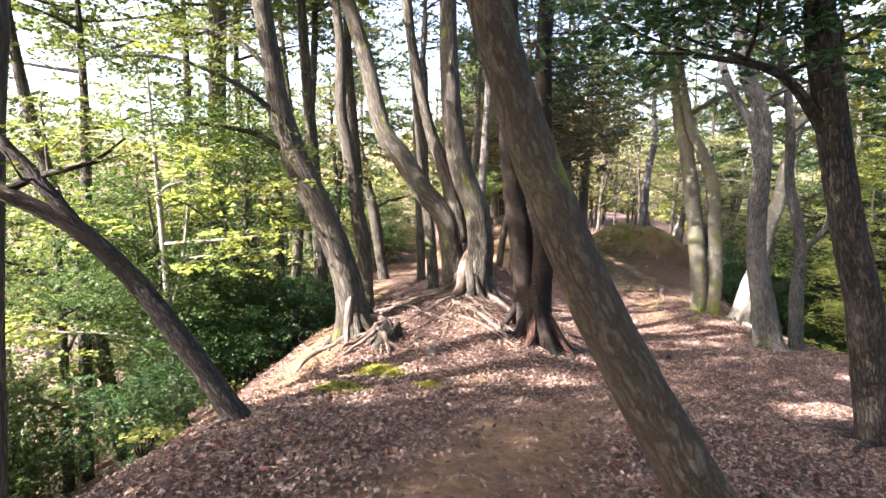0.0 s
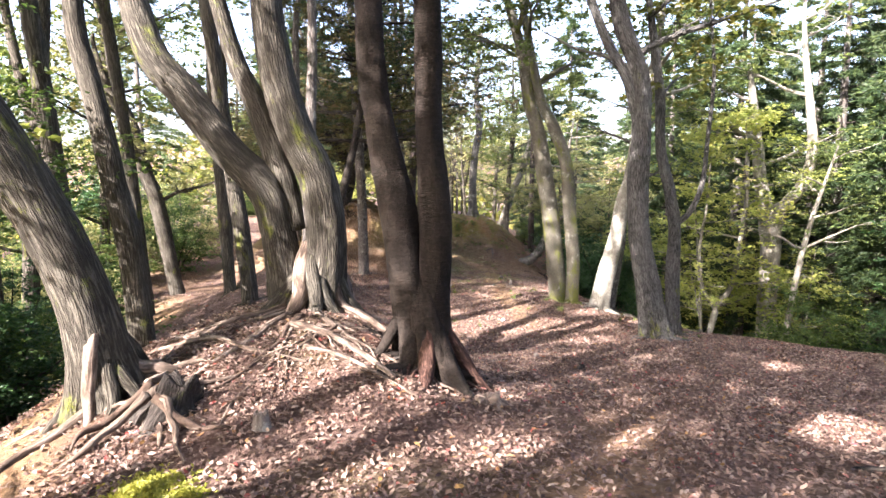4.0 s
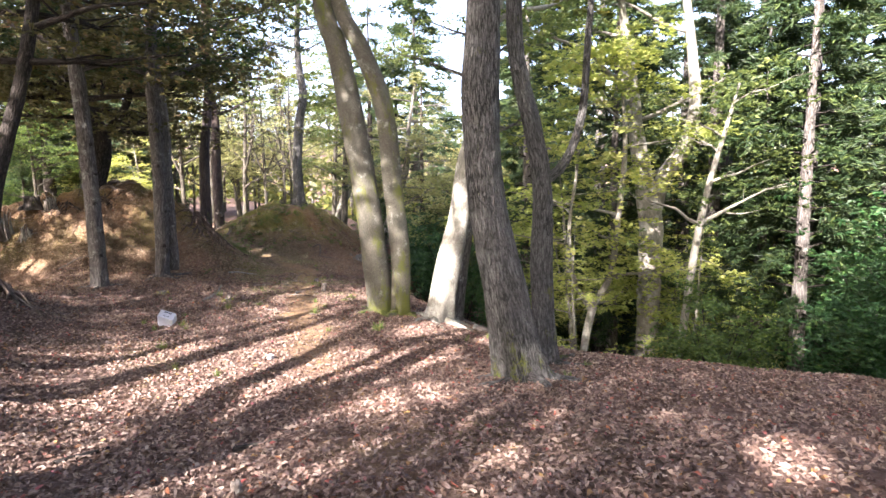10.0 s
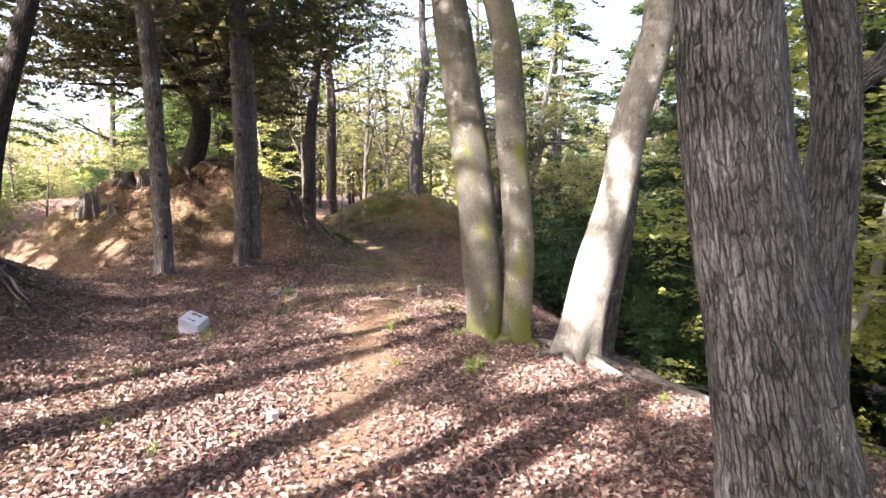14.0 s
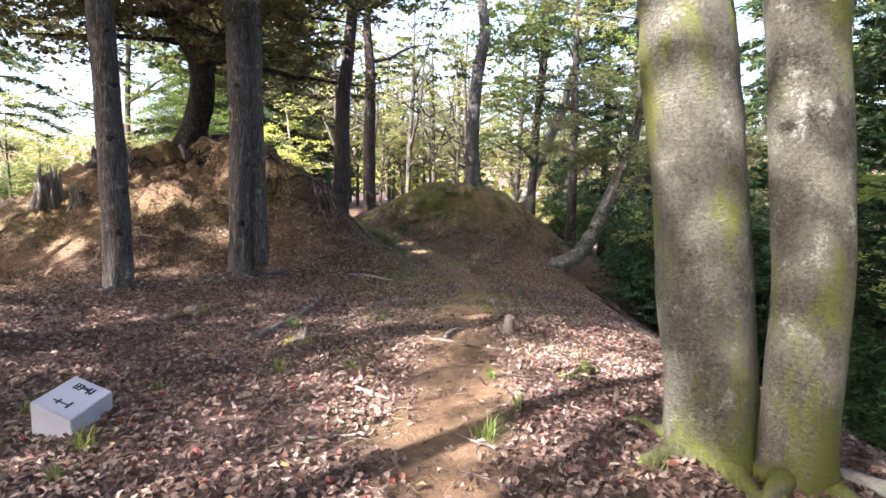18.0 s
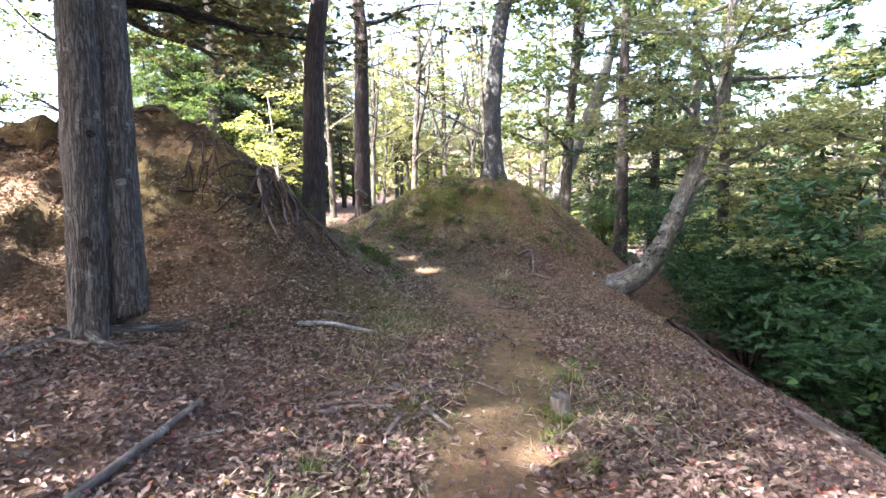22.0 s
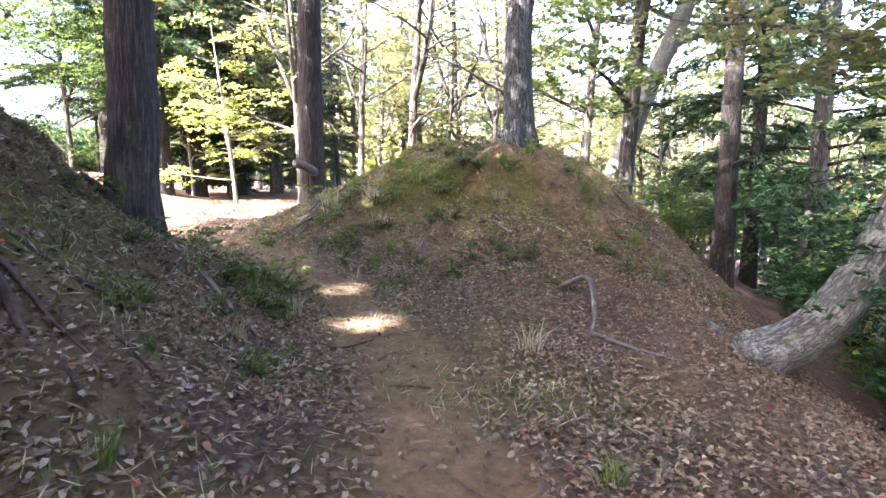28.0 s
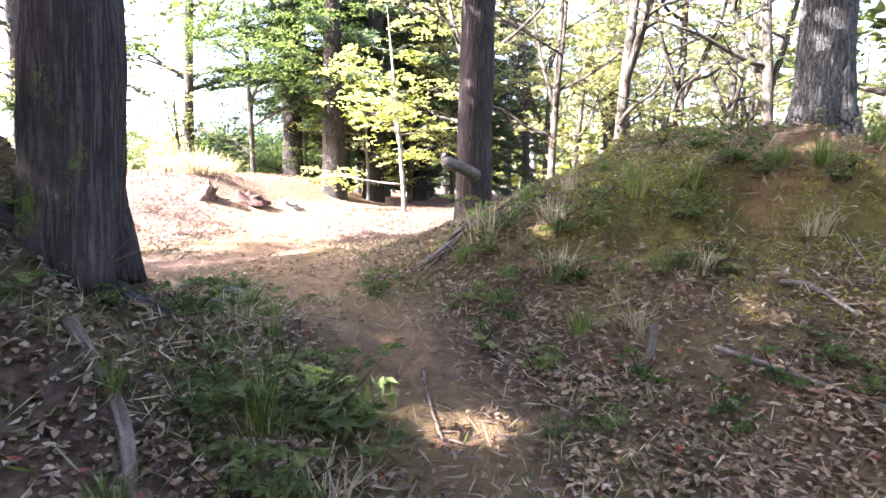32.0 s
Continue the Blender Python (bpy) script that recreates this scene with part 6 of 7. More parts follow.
lying("fallen_stick", "long thin dark stick at the foot of the mound", [(10.06, 33.0), (10.52, 32.75), (10.93, 32.5)], 0.017, DEAD_WOOD)
lying("fallen_stick", "weathered root piece beside the trail", [(7.23, 31.62), (7.57, 31.48), (7.84, 31.2), (8.13, 30.78)], 0.035, ROOT_WOOD)
lying("fallen_twig", "curved twig across the trail", [(8.41, 32.89), (8.54, 32.52), (8.69, 32.21)], 0.012, ROOT_WOOD, "twig")
lying("fallen_stick", "short broken stick on the litter", [(6.32, 20.9), (6.56, 20.58)], 0.025, DEAD_WOOD)
lying("fallen_stick", "thin brown stick on the litter", [(5.89, 19.94), (6.36, 19.93)], 0.015, DEAD_WOOD)
lying("fallen_stick", "root-like stick across the trail edge", [(7.26, 22.36), (7.45, 22.1), (7.66, 21.73)], 0.025, ROOT_WOOD)
lying("fallen_stick", "bent stick in the leaves", [(7.43, 25.21), (7.6, 24.95), (7.73, 24.62)], 0.02, DEAD_WOOD)
lying("fallen_stick", "brown stick half under leaves", [(6.95, 24.66), (7.2, 24.72), (7.48, 24.66)], 0.025, DEAD_WOOD)
lying("fallen_stick", "long thin brown stick sunk in the litter", [(6.93, 24.82), (7.09, 24.84), (7.33, 24.81), (7.5, 24.67)], 0.018, ROOT_WOOD)
lying("fallen_stick", "pale peeled stick on the litter", [(7.55, 25.23), (7.63, 24.98), (7.7, 24.77)], 0.02, DEAD_WOOD)
lying("fallen_stick", "pale bent stick by the trail", [(7.73, 24.88), (7.89, 24.92), (8.04, 24.82)], 0.016, DEAD_WOOD)
lying("fallen_stick", "arched brown stick by the trail", [(7.56, 25.93), (7.76, 26.06), (8.0, 25.83)], 0.02, ROOT_WOOD)
lying("fallen_stick", "short pale stick by the trail", [(7.7, 24.6), (7.76, 24.35), (7.81, 24.18)], 0.022, DEAD_WOOD)
lying("fallen_stick", "short brown root piece on the litter", [(7.5, 24.46), (7.4, 24.22), (7.35, 24.0)], 0.022, ROOT_WOOD)
lying("fallen_stick", "dark stick in the shade", [(2.96, 13.77), (3.33, 14.05)], 0.03, BARK_DARK)
lying("fallen_stick", "dark root end in the leaves", [(4.25, 13.33), (4.63, 13.26)], 0.03, BARK_DARK)
lying("brink_log", "long pale log lying along the brink", [(10.4, 22.6), (11.1, 24.6), (11.9, 26.3), (12.4, 28.0)], 0.055, ROOT_WOOD, "log")
lying("brink_log", "pale log lying below the pale tree", [(9.9, 17.9), (10.7, 17.1), (11.6, 16.4), (12.6, 15.8)], 0.08, DEAD_WOOD, "log")
lying("fallen_stick", "dry stick on the worn bank", [(4.0, 28.3), (4.5, 28.1), (4.9, 28.25)], 0.02, DEAD_WOOD)
lying("fallen_stick", "long dry stick on the worn bank", [(2.2, 27.6), (2.9, 27.8), (3.7, 27.7)], 0.022, DEAD_WOOD)


def hook():
    e = tagged(new("hooked_branch"), "bleached branch standing up in a hook on the slope", "branch")
    x, y = 11.35, 32.1
    z = gz(x, y)
    stem("main_branch", [(11.15, 32.15, gz(11.15, 32.15) + 0.02, 0.03), (11.33, 32.1, z + 0.16, 0.028), (11.42, 32.0, z + 0.15, 0.026), (11.3, 31.6, gz(11.3, 31.6) + 0.03, 0.024), (11.1, 31.25, gz(11.1, 31.25) + 0.02, 0.022)], DEAD_WOOD, e, sides=8, seg=0.06, rough=0.1)
    stem("side_branch", [(11.12, 31.3, gz(11.12, 31.3) + 0.02, 0.022), (11.4, 31.0, gz(11.4, 31.0) + 0.02, 0.018), (11.8, 30.75, gz(11.8, 30.75) + 0.02, 0.01)], DEAD_WOOD, e, sides=7, seg=0.08, rough=0.1)
    settle(e, x, y, z)


hook()


# stumps, posts and stones
def stump(name, label, x, y, h, r, mat, jag=0.3, sides=18, seed=0, lean=(0, 0), category="stump", moss=False):
    """A cut or broken stump: a flaring foot, an uneven rim and a sunken heart."""
    e = tagged(new(name), label, category)
    z = gz(x, y)
    th = np.linspace(0, 2 * np.pi, sides, endpoint=False)
    rows = []
    rim = h * (1 - jag * (0.5 + 0.5 * vnoise(np.cos(th) * 1.8 + seed, np.sin(th) * 1.8, seed)) - jag * 0.5 * np.abs(vnoise(th * 2.2, 0 * th + seed, 3.0)))
    for f, k in ((-0.25, 1.5), (0.0, 1.35), (0.2, 1.1), (0.5, 0.98), (0.8, 0.95), (1.0, 0.9)):
        kk = k * (1 + 0.12 * vnoise(np.cos(th) * 2.5 + seed, np.sin(th) * 2.5, f * 2.0) + (0.18 * np.cos(5 * th + seed) if f < 0.15 else 0))
        zz = rim * f if f > 0 else np.full(sides, h * f)
        rows.append(np.stack([np.cos(th) * r * kk + lean[0] * f, np.sin(th) * r * kk + lean[1] * f, zz], -1))
    rows.append(np.stack([np.cos(th) * r * 0.6 + lean[0], np.sin(th) * r * 0.6 + lean[1], rim * 0.9], -1))
    rows.append(np.stack([np.cos(th) * r * 0.08 + lean[0], np.sin(th) * r * 0.08 + lean[1], np.full(sides, rim.mean() * 0.8)], -1))
    V = np.vstack(rows)
    body = link_mesh("wood", V, grid_faces(sides, len(rows), True), mat, e)
    T = np.tile(th, len(rows))
    set_attr(body, "bark", np.stack([np.cos(T) * r, np.sin(T) * r, V[:, 2]], -1), "FLOAT_VECTOR")
    if moss:
        p = np.stack([np.cos(th) * r * 1.3, np.sin(th) * r * 1.3, 0 * th + 0.02], -1)
        p = np.repeat(p, 12, 0) + nr.normal(size=(sides * 12, 3)) * np.array([0.04, 0.04, 0.03])
        V, F = blades(p, 0.05, 0.02, nr, 0.5, 0.3)
        tagged(link_mesh("moss", V, F, MOSS_TIPS, e, flat=True), "green moss round the foot", kind="stuff")
    e.location = (x, y, z)
    return e


def splintered(label, x, y, h, r, seed, n=12):
    """A rotted stump of which upright shards are left."""
    rng = random.Random(seed)
    e = tagged(new("broken_stump"), label, "stump")
    z = gz(x, y)
    for i in range(n):
        a = i * 6.283 / n + rng.uniform(-0.2, 0.2)
        k, hh, w = rng.uniform(0.5, 1.2), h * rng.uniform(0.3, 1.0), r * rng.uniform(0.1, 0.24)
        px, py = x + math.cos(a) * r * k, y + math.sin(a) * r * k
        stem("shard", [(px + math.cos(a) * 0.1, py + math.sin(a) * 0.1, z - 0.12, w * 1.5), (px, py, z + hh * 0.25, w), (px + rng.uniform(-0.03, 0.03), py + rng.uniform(-0.03, 0.03), z + hh * 0.7, w * 0.75), (px + rng.uniform(-0.08, 0.08), py + rng.uniform(-0.05, 0.05), z + hh, w * 0.12)], DEAD_WOOD if i % 3 else BARK_PALE, e, sides=6, seg=0.05, rough=0.35, seed=i + seed)
    V, F, A = tube([(x, y, z - 0.15, r * 1.3), (x, y, z + h * 0.1, r), (x, y, z + h * 0.4, r * 0.85), (x, y, z + h * 0.62, r * 0.72)], sides=40, seg=0.05, rough=0.16, seed=seed)
    up = np.clip((V[:, 2] - z) / (h * 0.62), 0, 1)
    th = np.arctan2(V[:, 1] - y, V[:, 0] - x)
    V[:, 2] -= up * h * 0.35 * (0.5 + 0.5 * vnoise(np.cos(th) * 6 + seed, np.sin(th) * 6, 0 * th))
    body = link_mesh("rotten_heart", V, F, DEAD_WOOD, e)
    set_attr(body, "bark", A, "FLOAT_VECTOR")
    settle(e, x, y, z)


splintered("tall splintered pale stump on the worn bank", 0.75, 29.5, 0.85, 0.24, 1)
splintered("low splintered stump beside the taller one", 1.4, 29.2, 0.5, 0.16, 2, 14)
stump("old_stump", "dark old stump behind the splintered ones", 1.5, 30.4, 0.4, 0.22, BARK_DARK, 0.4, 20, 3.1)
stump("cut_stump", "low sawn stump at the edge of the flat", 11.9, 11.0, 0.38, 0.2, DEAD_WOOD, 0.15, 22, 4.4)
stump("broken_stub", "small jagged stub in the leaves", 4.37, 11.3, 0.12, 0.05, BARK_DARK, 0.5, 12, 5.0)
stump("broken_stub", "dark twisted stub near the ridge", -0.45, 8.65, 0.2, 0.07, DEAD_WOOD, 0.6, 12, 6.0)
stump("broken_stub", "torn bark lump at the foot of the cherry", 1.8, 9.0, 0.13, 0.14, ROOT_WOOD, 0.8, 16, 7.0)
stump("broken_stub", "small dark stub in the shade", 4.08, 12.31, 0.1, 0.04, DEAD_WOOD, 0.5, 10, 8.0)
stump("mossy_stub", "low stub wrapped in moss", 4.54, 23.88, 0.13, 0.09, DEAD_WOOD, 0.4, 14, 9.0, moss=True)
stump("mossy_stub", "splintered stub with moss at its foot", 5.82, 22.5, 0.26, 0.08, DEAD_WOOD, 0.75, 14, 10.0, (0.04, 0.02), moss=True)
stump("wooden_post", "short grey wooden post beside the trail", 8.32, 22.7, 0.24, 0.06, DEAD_WOOD, 0.15, 12, 11.0, (0.02, 0.0), "post")
stump("wooden_post", "mossy weathered post stump beside the trail", 8.7, 24.4, 0.2, 0.075, DEAD_WOOD, 0.2, 12, 12.0, (0.0, 0.03), "post", moss=True)
stump("wooden_peg", "thin grey peg in the mound side", 9.72, 33.0, 0.2, 0.022, DEAD_WOOD, 0.2, 10, 13.0, (0.01, 0), "peg")
stump("cut_stump", "old rooty stump at the clearing's edge", 2.3, 39.9, 0.42, 0.17, ROOT_WOOD, 0.7, 20, 14.0, (0.1, 0.05))
stump("cut_stump", "reddish low stump at the clearing's edge", 2.75, 40.8, 0.34, 0.3, ROOT_RED, 0.8, 22, 15.0)
stump("cut_stump", "weathered grey stump end beside the reddish one", 3.2, 41.7, 0.24, 0.24, DEAD_WOOD, 0.5, 20, 17.0)


def stone(name, label, x, y, s, mat, seed):
    bm = bmesh.new()
    bmesh.ops.create_icosphere(bm, subdivisions=3, radius=1)
    for v in bm.verts:
        k = 1 + 0.3 * noise.noise(v.co * 1.1 + Vector((seed, 0, 0))) + 0.1 * noise.noise(v.co * 3 + Vector((seed, 0, 0)))
        v.co = Vector((v.co.x * s[0], v.co.y * s[1], v.co.z * s[2])) * k
    ob = part(name, bm, mat)
    ob.location = (x, y, gz(x, y) + s[2] * 0.35)
    ob.rotation_euler.z = seed
    return tagged(ob, label, "stone")


stone("grey_rock", "rounded grey rock beside the trail", 6.25, 34.4, (0.2, 0.14, 0.12), STONE, 1.3)
stone("small_stone", "small grey stone by the rock", 6.0, 34.7, (0.1, 0.08, 0.06), STONE, 2.3)
peg = part("boundary_peg", box_bm(0.075, 0.075, 0.22, (0, 0, 0), 0.006), CONCRETE)
peg.location = (5.42, 16.8, gz(5.42, 16.8) - 0.02)
peg.rotation_euler = (0.1, 0.05, 0.5)
tagged(peg, "small square white concrete boundary peg in the leaves", "boundary peg")
for i, (x, y, s) in enumerate(((-1.6, 7.1, 0.34), (-1.22, 7.95, 0.3), (-0.4, 7.25, 0.16), (-0.95, 7.75, 0.12))):
    p = np.stack([nr.normal(size=900) * s * 0.5 + x, nr.normal(size=900) * s * 0.38 + y, np.zeros(900)], -1)
    p[:, 2] = ground(p[:, 0], p[:, 1]) + 0.02 + 0.05 * np.exp(-((p[:, 0] - x) ** 2 + (p[:, 1] - y) ** 2) / (s * s * 0.3))
    V, F = blades(p, 0.05, 0.03, nr, 0.35, 0.3)
    e = tagged(new("moss_cushion"), "bright green moss cushion on the leaf mould", "moss")
    link_mesh("moss_pad", V, F, MOSS_TIPS, e, flat=True)
    settle(e, x, y, gz(x, y))


# grass tufts and seedlings
def tuft_mesh(n, h, seed):
    r = np.random.default_rng(seed)
    base_p = r.normal(size=(n, 2)) * 0.035 * (h / 0.2)
    out = r.normal(size=(n, 2)) * 0.5 + base_p * 6
    L = h * r.uniform(0.5, 1.2, n)
    w = 0.0045 * (h / 0.2) ** 0.5
    V, F = [], []
    for i in range(n):
        d = out[i] / (np.linalg.norm(out[i]) + 1e-6)
        s = np.array([-d[1], d[0]]) * w
        lean = min(0.9, np.linalg.norm(out[i]) * 0.8)
        for f, k in ((0, 1.0), (0.5, 0.8), (1.0, 0.12)):
            c = base_p[i] + d * L[i] * lean * f * f
            z = L[i] * (f - 0.35 * lean * f * f) - 0.02
            V += [(c[0] - s[0] * k, c[1] - s[1] * k, z), (c[0] + s[0] * k, c[1] + s[1] * k, z)]
        o = i * 6
        F += [(o, o + 1, o + 3, o + 2), (o + 2, o + 3, o + 5, o + 4)]
    return np.array(V), np.array(F)


def tuft_thing(name, label, n, h, seed, mat):
    V, F = tuft_mesh(n, h, seed)
    e = tagged(new(name), label, "grass", "grass tufts")
    link_mesh("grass_clump", V, F, mat, e, flat=True)
    return e


TUFTS = [tuft_thing("grass_tuft", "thin tuft of fresh green grass", 60, 0.2, 201, GRASS), tuft_thing("grass_tuft", "small sparse tuft of grass", 36, 0.14, 202, GRASS), tuft_thing("sedge_tuft", "drooping tuft of long sedge", 70, 0.34, 203, GRASS), tuft_thing("straw_tuft", "dry straw-coloured grass tuft", 60, 0.3, 204, STRAW)]
for i, (x, y) in enumerate(((4.09, 18.35), (4.6, 16.32), (7.72, 17.85), (8.92, 16.65), (8.33, 13.5), (9.22, 14.02), (6.82, 18.15), (7.56, 17.62), (8.79, 16.5), (4.13, 16.96), (9.44, 16.76), (6.34, 21.45), (5.69, 21.53), (4.64, 23.17), (7.42, 20.07), (7.9, 19.11), (4.6, 19.75), (7.06, 19.7), (7.45, 20.75), (6.92, 23.66), (9.65, 25.74), (6.84, 23.31), (5.77, 23.15), (9.77, 27.51), (4.1, 20.2), (3.95, 20.95), (4.75, 21.25), (4.6, 20.15), (6.16, 27.18), (7.85, 28.73), (7.72, 27.41), (9.85, 26.25), (10.21, 29.0), (9.42, 25.71), (8.66, 24.47), (8.62, 24.2), (8.45, 23.45), (9.14, 25.15), (8.95, 24.45), (8.42, 23.94))):
    place(TUFTS[(0, 1, 0, 1, 1)[i % 5]], x, y, i * 1.7, 0.8 + 0.5 * ((i * 7) % 5) / 5, 0.0)
for i, (x, y) in enumerate(((6.61, 34.07), (8.19, 32.27), (8.31, 31.67), (7.49, 31.51), (8.45, 34.28), (8.82, 33.95), (9.2, 33.9), (9.5, 34.2), (7.9, 31.9), (7.75, 31.2), (8.0, 30.7), (7.6, 32.6), (9.35, 33.2), (9.9, 33.7), (10.9, 33.9), (11.6, 33.7), (8.6, 34.6), (7.3, 33.2), (10.4, 30.9), (7.2, 30.4), (8.9, 35.1), (12.1, 33.6))):
    place(TUFTS[(2, 0, 3, 0)[i % 4]], x, y, i * 2.1, 0.75 + 0.5 * ((i * 3) % 5) / 5, 0.0)
for i in range(16):
    place(TUFTS[3], -1.0 + 2.6 * wood.random(), 40.5 + 3.5 * wood.random(), i * 1.3, 2.0 + 0.8 * wood.random(), 0.0)

SEEDLINGS = [bush("seedling", "small green seedling with glossy leaves", 211, LEAF_LUSH, 0.2, 0.13, 120, 0.05, 4), bush("fern_seedling", "low leafy green plant beside the trail", 212, LEAF_GREEN, 0.16, 0.2, 200, 0.06, 6), bush("seedling", "yellow-green sprout in the leaves", 213, LEAF_YELLOW, 0.16, 0.12, 90, 0.05, 4)]
for s in SEEDLINGS:
    tagged(s, category="plant", group="seedlings")
for i, (x, y, k) in enumerate(((9.99, 32.61, 0), (9.65, 32.79, 0), (10.5, 31.17, 0), (9.26, 33.83, 1), (10.08, 34.1, 1), (7.8, 32.37, 2), (8.2, 32.2, 1), (7.72, 34.06, 1), (8.9, 33.39, 0), (9.36, 33.8, 0), (10.05, 32.5, 0), (10.3, 32.75, 0), (6.7, 33.8, 1), (8.67, 34.28, 1), (9.99, 33.7, 1), (8.0, 31.5, 1), (7.7, 31.9, 1), (7.2, 32.3, 1), (8.35, 20.9, 2), (8.1, 20.6, 2), (6.0, 26.9, 0), (8.6, 15.0, 0), (7.1, 31.2, 1), (8.3, 31.2, 2))):
    place(SEEDLINGS[k], x, y, i * 1.9, 0.8 + 0.6 * ((i * 5) % 7) / 7, 0.0)

# ferns and grass hanging over the mound's worn edge and beside the trail
for i, (x, y, k, s) in enumerate(((8.6, 34.5, 3, 1.5), (9.2, 34.26, 1, 1.5), (10.16, 34.26, 0, 1.5), (9.45, 34.42, 1, 1.1), (9.8, 34.4, 2, 1.2), (10.45, 34.36, 1, 1.2), (10.75, 34.3, 0, 1.1), (8.45, 35.3, 1, 1.4), (8.8, 34.75, 1, 1.2), (9.0, 34.95, 0, 1.0), (7.66, 34.24, 1, 1.3), (8.84, 33.62, 1, 1.3), (8.12, 32.17, 1, 1.9), (8.0, 32.4, 1, 1.4), (8.16, 31.65, 1, 1.3), (7.25, 32.35, 1, 1.5), (6.7, 33.9, 1, 1.6), (11.07, 34.1, 1, 1.0), (11.5, 34.5, 2, 1.0), (12.1, 34.4, 1, 0.9))):
    place(SEEDLINGS[1] if k == 1 else TUFTS[k], x, y, i * 2.7, s, 0.0)

herbs = random.Random(31)
for i in range(95):
    x, y = (herbs.uniform(8.4, 14), herbs.uniform(32.2, 36)) if i % 5 < 3 else (herbs.uniform(6.4, 8.2), herbs.uniform(29.6, 34.2))
    k = herbs.random()
    if float(trail_mask(x, y)) > 0.4:
        continue
    place(SEEDLINGS[1] if k < 0.45 else SEEDLINGS[0] if k < 0.6 else SEEDLINGS[2] if k < 0.66 else TUFTS[(0, 1, 2, 3)[i % 4]], x, y, i * 2.3, herbs.uniform(0.6, 1.15), 0.0)


# bare roots washed out of the worn bank and on the ridge
def root_mass(name, label, x, y, n, length, r, seed, spread=(0, 6.28), hang=0.5, mats=None):
    e = tagged(new(name), label, "roots")
    rng = random.Random(seed)
    for i in range(n):
        a = spread[0] + (spread[1] - spread[0]) * (i + rng.random()) / n
        px, py, pts = x + rng.uniform(-0.2, 0.2), y + rng.uniform(-0.2, 0.2), []
        m = 6
        for k in range(m + 1):
            f = k / m
            rr = r * rng.uniform(0.8, 1.1) * (1 - 0.75 * f)
            pts.append((px, py, gz(px, py) + rr * 0.6 + hang * (1 - f) ** 2 * rng.uniform(0.6, 1.0) + rng.uniform(-0.02, 0.04), rr))
            a += rng.uniform(-0.5, 0.5)
            px, py = px + math.cos(a) * length / m, py + math.sin(a) * length / m
        stem("root", pts, (mats or (ROOT_WOOD, ROOT_DARK, ROOT_WOOD))[i % 3], e, sides=6, seg=0.1, rough=0.15, seed=i + seed)
    return settle(e, x, y, gz(x, y))


root_mass("bare_roots", "dry roots trailing over the rim of the mound", 8.6, 35.3, 7, 1.3, 0.022, 321, (-2.6, -1.6), 0.04, (ROOT_WOOD, DEAD_WOOD, ROOT_WOOD))
DARK_ROOTS = (ROOT_DARK, BARK_DARK, ROOT_DARK)
root_mass("bare_roots", "tangle of bare roots hanging from the worn bank", 6.15, 29.3, 34, 0.75, 0.014, 301, (-2.6, 0.5), 0.08, DARK_ROOTS)
root_mass("bare_roots", "fine roots lying on the foot of the bank", 6.5, 28.9, 22, 0.8, 0.01, 308, (-2.4, 0.2), 0.04, DARK_ROOTS)
root_mass("bare_roots", "dark old roots under the crooked tree", 3.4, 30.4, 26, 0.8, 0.018, 302, (-3.0, 0.2), 0.14, DARK_ROOTS)
root_mass("bare_roots", "pale roots spilling down the worn bank", 2.3, 30.1, 18, 0.8, 0.016, 303, (-2.8, -0.3), 0.1, DARK_ROOTS)
root_mass("bare_roots", "thin roots in the clay of the bank", 5.3, 29.7, 18, 0.7, 0.012, 304, (-2.6, -0.4), 0.06, DARK_ROOTS)
splintered("torn root snag standing on the edge of the bank", 1.95, 30.2, 0.6, 0.15, 5, 12)
root_mass("bare_roots", "roots on the dark bank below the slender tree", 1.7, 21.2, 9, 1.0, 0.035, 305, (-2.2, 0.8), 0.15)
root_mass("bare_roots", "gnarled reddish roots at the foot of the cherry", 1.36, 9.72, 20, 0.5, 0.03, 311, (0, 6.2), 0.12, (ROOT_RED, BARK_DARK, ROOT_RED))
root_mass("bare_roots", "short torn roots round the foot of the cherry", 1.55, 9.55, 14, 0.4, 0.02, 312, (-2.5, 1.0), 0.1, (ROOT_RED, ROOT_DARK, ROOT_WOOD))
stump("torn_stump", "dark torn root stump on the ridge crest", -1.25, 9.15, 0.4, 0.2, BARK_DARK, 0.7, 20, 16.0, (0.1, 0.05))
root_mass("bare_roots", "dark broken roots round the torn stump", -1.3, 9.2, 9, 0.8, 0.05, 307, (0, 6.2), 0.2)
root_mass("bare_roots", "long sunlit roots crossing the ridge", 0.25, 10.3, 12, 1.4, 0.02, 306, (-2.9, 0.1), 0.02)
for i, line in enumerate(([(-0.1, 10.5), (0.28, 10.12), (0.65, 9.56), (0.85, 9.2)], [(0.0, 9.9), (0.4, 9.6), (0.75, 9.2), (1.0, 8.8)], [(-1.6, 10.9), (-1.0, 10.5), (-0.6, 10.0), (0.0, 9.6)], [(0.55, 11.2), (0.85, 10.8), (1.1, 10.3)])):
    lying("surface_root", "thick pale root lying bare on the ridge", line, (0.055, 0.035, 0.04, 0.08)[i], ROOT_WOOD, "root", 0.5)
stem("branch_stub", [(8.2, 36.75, -1.35, 0.08), (8.1, 36.4, -1.28, 0.07), (7.95, 36.1, -1.22, 0.075)], DEAD_WOOD, bpy.data.objects["mound_tree"], "sawn branch stub", sides=12, seg=0.08).data.transform(Matrix.Translation(-bpy.data.objects["mound_tree"].location))


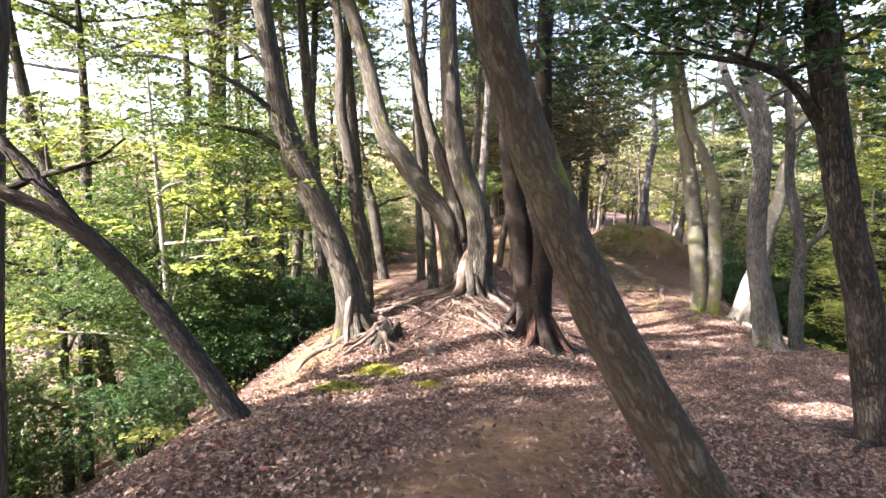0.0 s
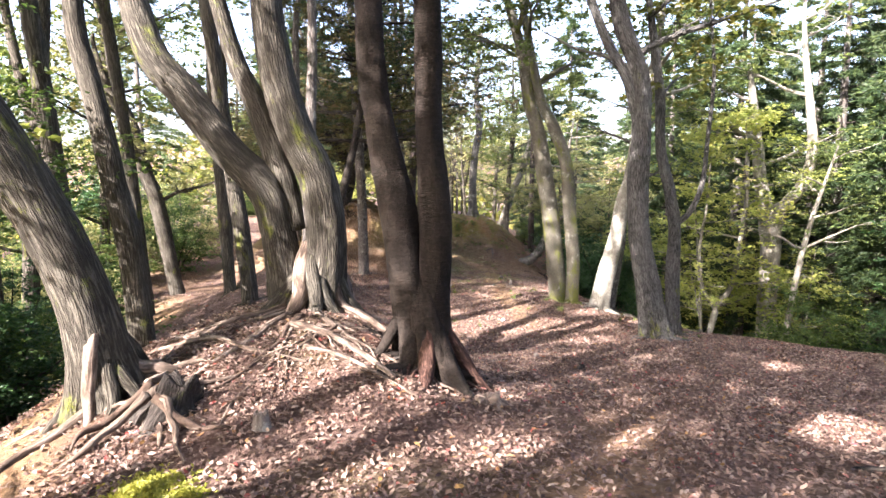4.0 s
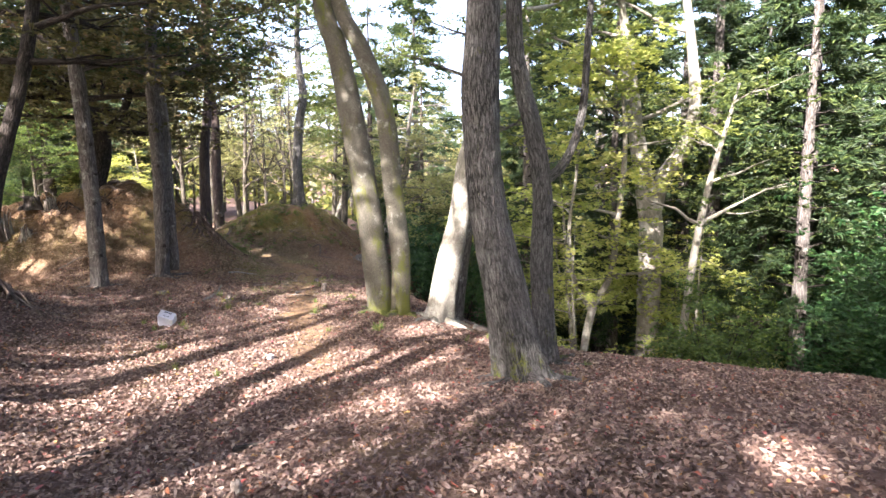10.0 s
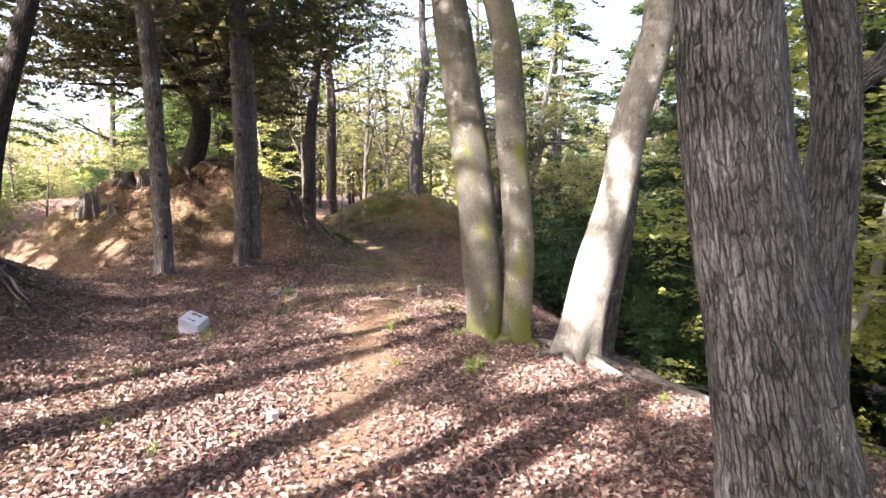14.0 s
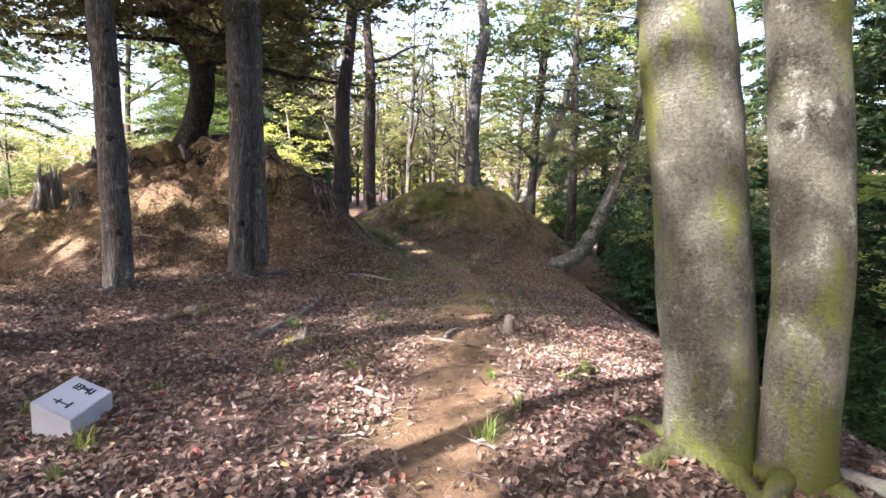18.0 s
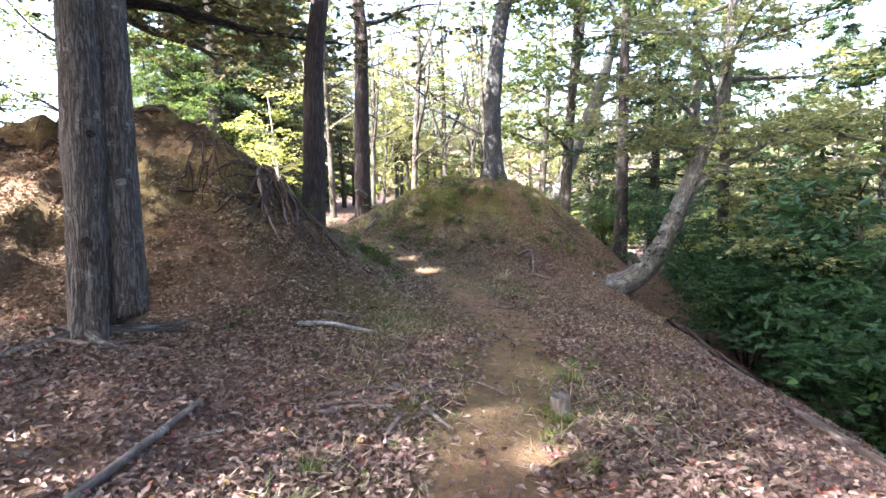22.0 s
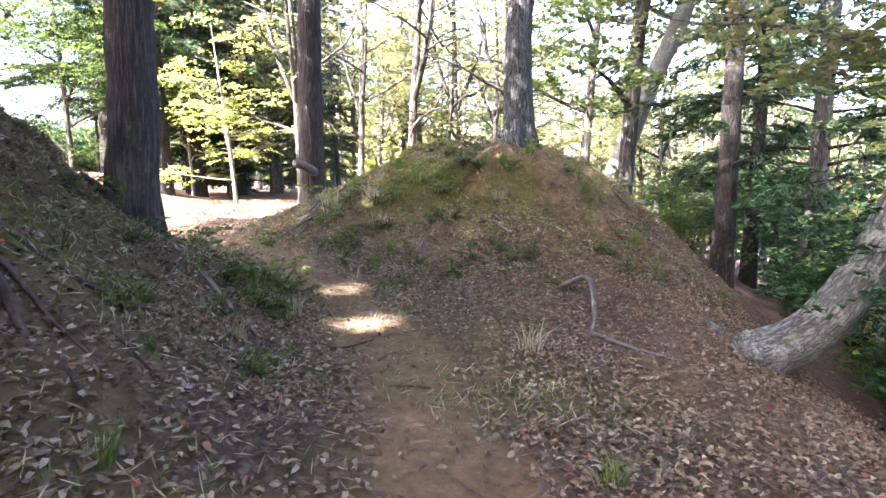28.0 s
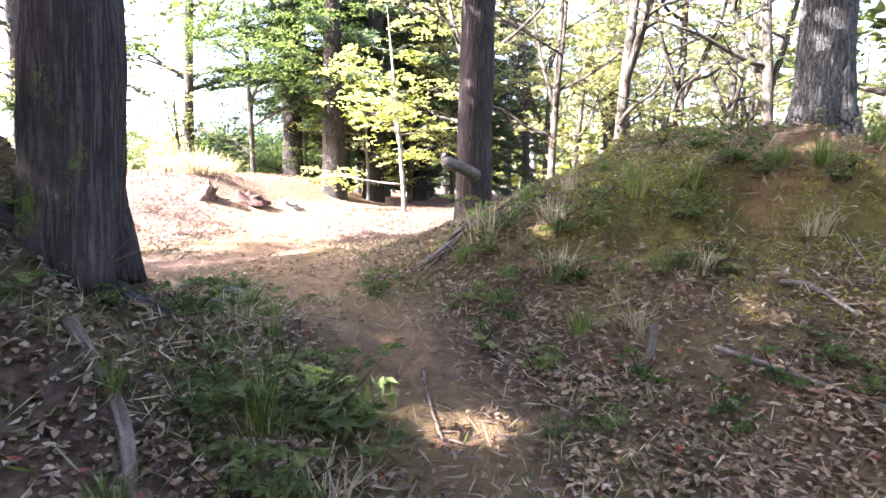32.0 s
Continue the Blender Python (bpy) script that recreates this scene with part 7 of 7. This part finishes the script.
rw = random.Random(91)
for i in range(10):
    a = -2.75 + 2.3 * i / 9 + rw.uniform(-0.1, 0.1)
    x, y, line = 0.15 + 0.55 * math.cos(a), 11.35 + 0.55 * math.sin(a), []
    for k in range(7):
        line.append((x, y))
        a += rw.uniform(-0.38, 0.38)
        x, y = x + math.cos(a) * 0.38, y + math.sin(a) * 0.38
    lying("surface_root", "long winding root lying bare on the ridge", line, rw.uniform(0.02, 0.05), (ROOT_WOOD, ROOT_DARK, ROOT_WOOD)[i % 3], "root", 0.3, -0.01)
root_mass("bare_roots", "thick washed-out roots running down the worn bank", 6.25, 30.15, 11, 1.7, 0.04, 331, (-2.0, -0.5), 0.12, (ROOT_WOOD, ROOT_DARK, ROOT_DARK))
root_mass("bare_roots", "knot of torn roots under the lip of the bank", 6.3, 29.6, 14, 0.7, 0.022, 332, (-2.6, 0.3), 0.25, (ROOT_DARK, ROOT_WOOD, ROOT_DARK))
lying("surface_root", "pale root lying at the foot of the double cedar", [(4.35, 26.75), (4.62, 26.35), (5.0, 26.3), (5.35, 26.55)], 0.03, ROOT_WOOD, "root", 0.5)
lying("surface_root", "long thin root crossing the leaves", [(4.2, 26.3), (5.0, 26.6), (5.7, 26.9), (6.4, 26.8)], 0.02, ROOT_WOOD, "root", 0.4)
lying("surface_root", "brown root crossing the edge of the trail", [(7.0, 25.0), (7.35, 25.15), (7.7, 25.05), (8.0, 25.25)], 0.025, ROOT_WOOD, "root", 0.5)
for i, (x, y, L, a) in enumerate(((12.6, 34.0, 1.2, -0.9), (12.9, 34.4, 1.0, -0.7), (12.4, 33.6, 0.8, -1.1), (9.0, 34.9, 1.5, 2.4), (9.3, 34.6, 1.2, 2.2))):
    lying("surface_root", "thin grey root hanging down the side of the mound", [(x + math.cos(a) * L * f, y + math.sin(a) * L * f + 0.05 * math.sin(5 * f + i)) for f in (0, 0.35, 0.7, 1.0)], 0.016, ROOT_WOOD, "root", 0.4)


# thin twigs lying about, each by itself
tw = random.Random(57)
for i in range(110):
    x0, x1, y0, y1 = ((3.5, 9.2, 18.5, 26.5), (4.5, 10.5, 24.0, 31.0), (8.8, 13.0, 30.0, 34.5), (1.0, 7.5, 9.5, 16.0))[(0, 1, 2, 0, 1, 3)[i % 6]]
    x, y, a, L = tw.uniform(x0, x1), tw.uniform(y0, y1), tw.uniform(0, 3.1), tw.uniform(0.2, 0.75)
    line = []
    for k in range(4):
        line.append((x, y))
        a += tw.uniform(-0.3, 0.3)
        x, y = x + math.cos(a) * L / 3, y + math.sin(a) * L / 3
    lying("fallen_twig", "thin crooked dry twig lying on the leaves", line, tw.uniform(0.005, 0.013), (DEAD_WOOD, ROOT_DARK, ROOT_WOOD)[i % 3], "twig", 0.4, 0.01)
stump("broken_stub", "pale broken branch stub in the shade", 1.77, 11.97, 0.22, 0.06, DEAD_WOOD, 0.5, 12, 21.0, (0.03, 0.05))
lying("fallen_log", "dark old log end beside the ridge", [(1.3, 10.95), (1.6, 10.92), (1.95, 10.98)], 0.08, BARK_DARK, "log", 0.8)
lying("fallen_stick", "pale peeled stick in the leaves", [(2.1, 12.02), (2.35, 12.1), (2.62, 12.05)], 0.025, DEAD_WOOD)
lying("fallen_stick", "pale peeled stick end in the leaves", [(2.85, 12.0), (3.1, 11.98), (3.4, 12.1)], 0.022, DEAD_WOOD)
lying("fallen_stick", "long thin stick leaning on the stub", [(1.55, 12.3), (1.8, 12.5), (2.15, 12.95)], 0.012, DEAD_WOOD, "stick", 0.5, 0.12)


# knots on the cedars
for name, spots in (("cedar_tree", ((-1.75, -60, 0.2), (-1.15, -25, 0.2), (-0.4, -75, 0.19), (0.35, -40, 0.185), (1.1, -65, 0.185), (1.7, -20, 0.185))), ("double_cedar_tree", ((-1.7, -80, 0.2), (-0.7, -50, 0.195), (0.6, -85, 0.185)))):
    tree = bpy.data.objects[name]
    for z, a, rr in spots:
        a = radians(a)
        c, d = math.cos(a), math.sin(a)
        bx, by = (3.19, 25.5) if name == "cedar_tree" else (4.83, 26.6)
        stem("knot", [(bx + c * (rr - 0.03), by + d * (rr - 0.03), z, 0.05), (bx + c * (rr + 0.01), by + d * (rr + 0.01), z - 0.01, 0.038), (bx + c * (rr + 0.025), by + d * (rr + 0.025), z - 0.015, 0.012)], BARK_DARK, tree, "dark branch knot", sides=9, seg=0.02, rough=0.12, seed=z).data.transform(Matrix.Translation(-tree.location))
root_mass("bare_roots", "dark roots hanging from the brink", 12.3, 27.0, 16, 1.0, 0.022, 321, (-1.2, 1.0), 0.1, DARK_ROOTS)
root_mass("bare_roots", "dark roots on the slope below the brink", 13.1, 29.2, 16, 1.1, 0.024, 322, (-1.2, 1.0), 0.12, DARK_ROOTS)
lying("fallen_log", "dark fallen bough on the slope below the brink", [(12.6, 25.4), (13.2, 26.2), (13.7, 27.2), (14.0, 28.2)], 0.05, BARK_DARK, "log")
lying("fallen_log", "grey dead bough on the slope below the brink", [(12.0, 24.6), (12.9, 25.0), (13.9, 25.2)], 0.035, DEAD_WOOD, "log")
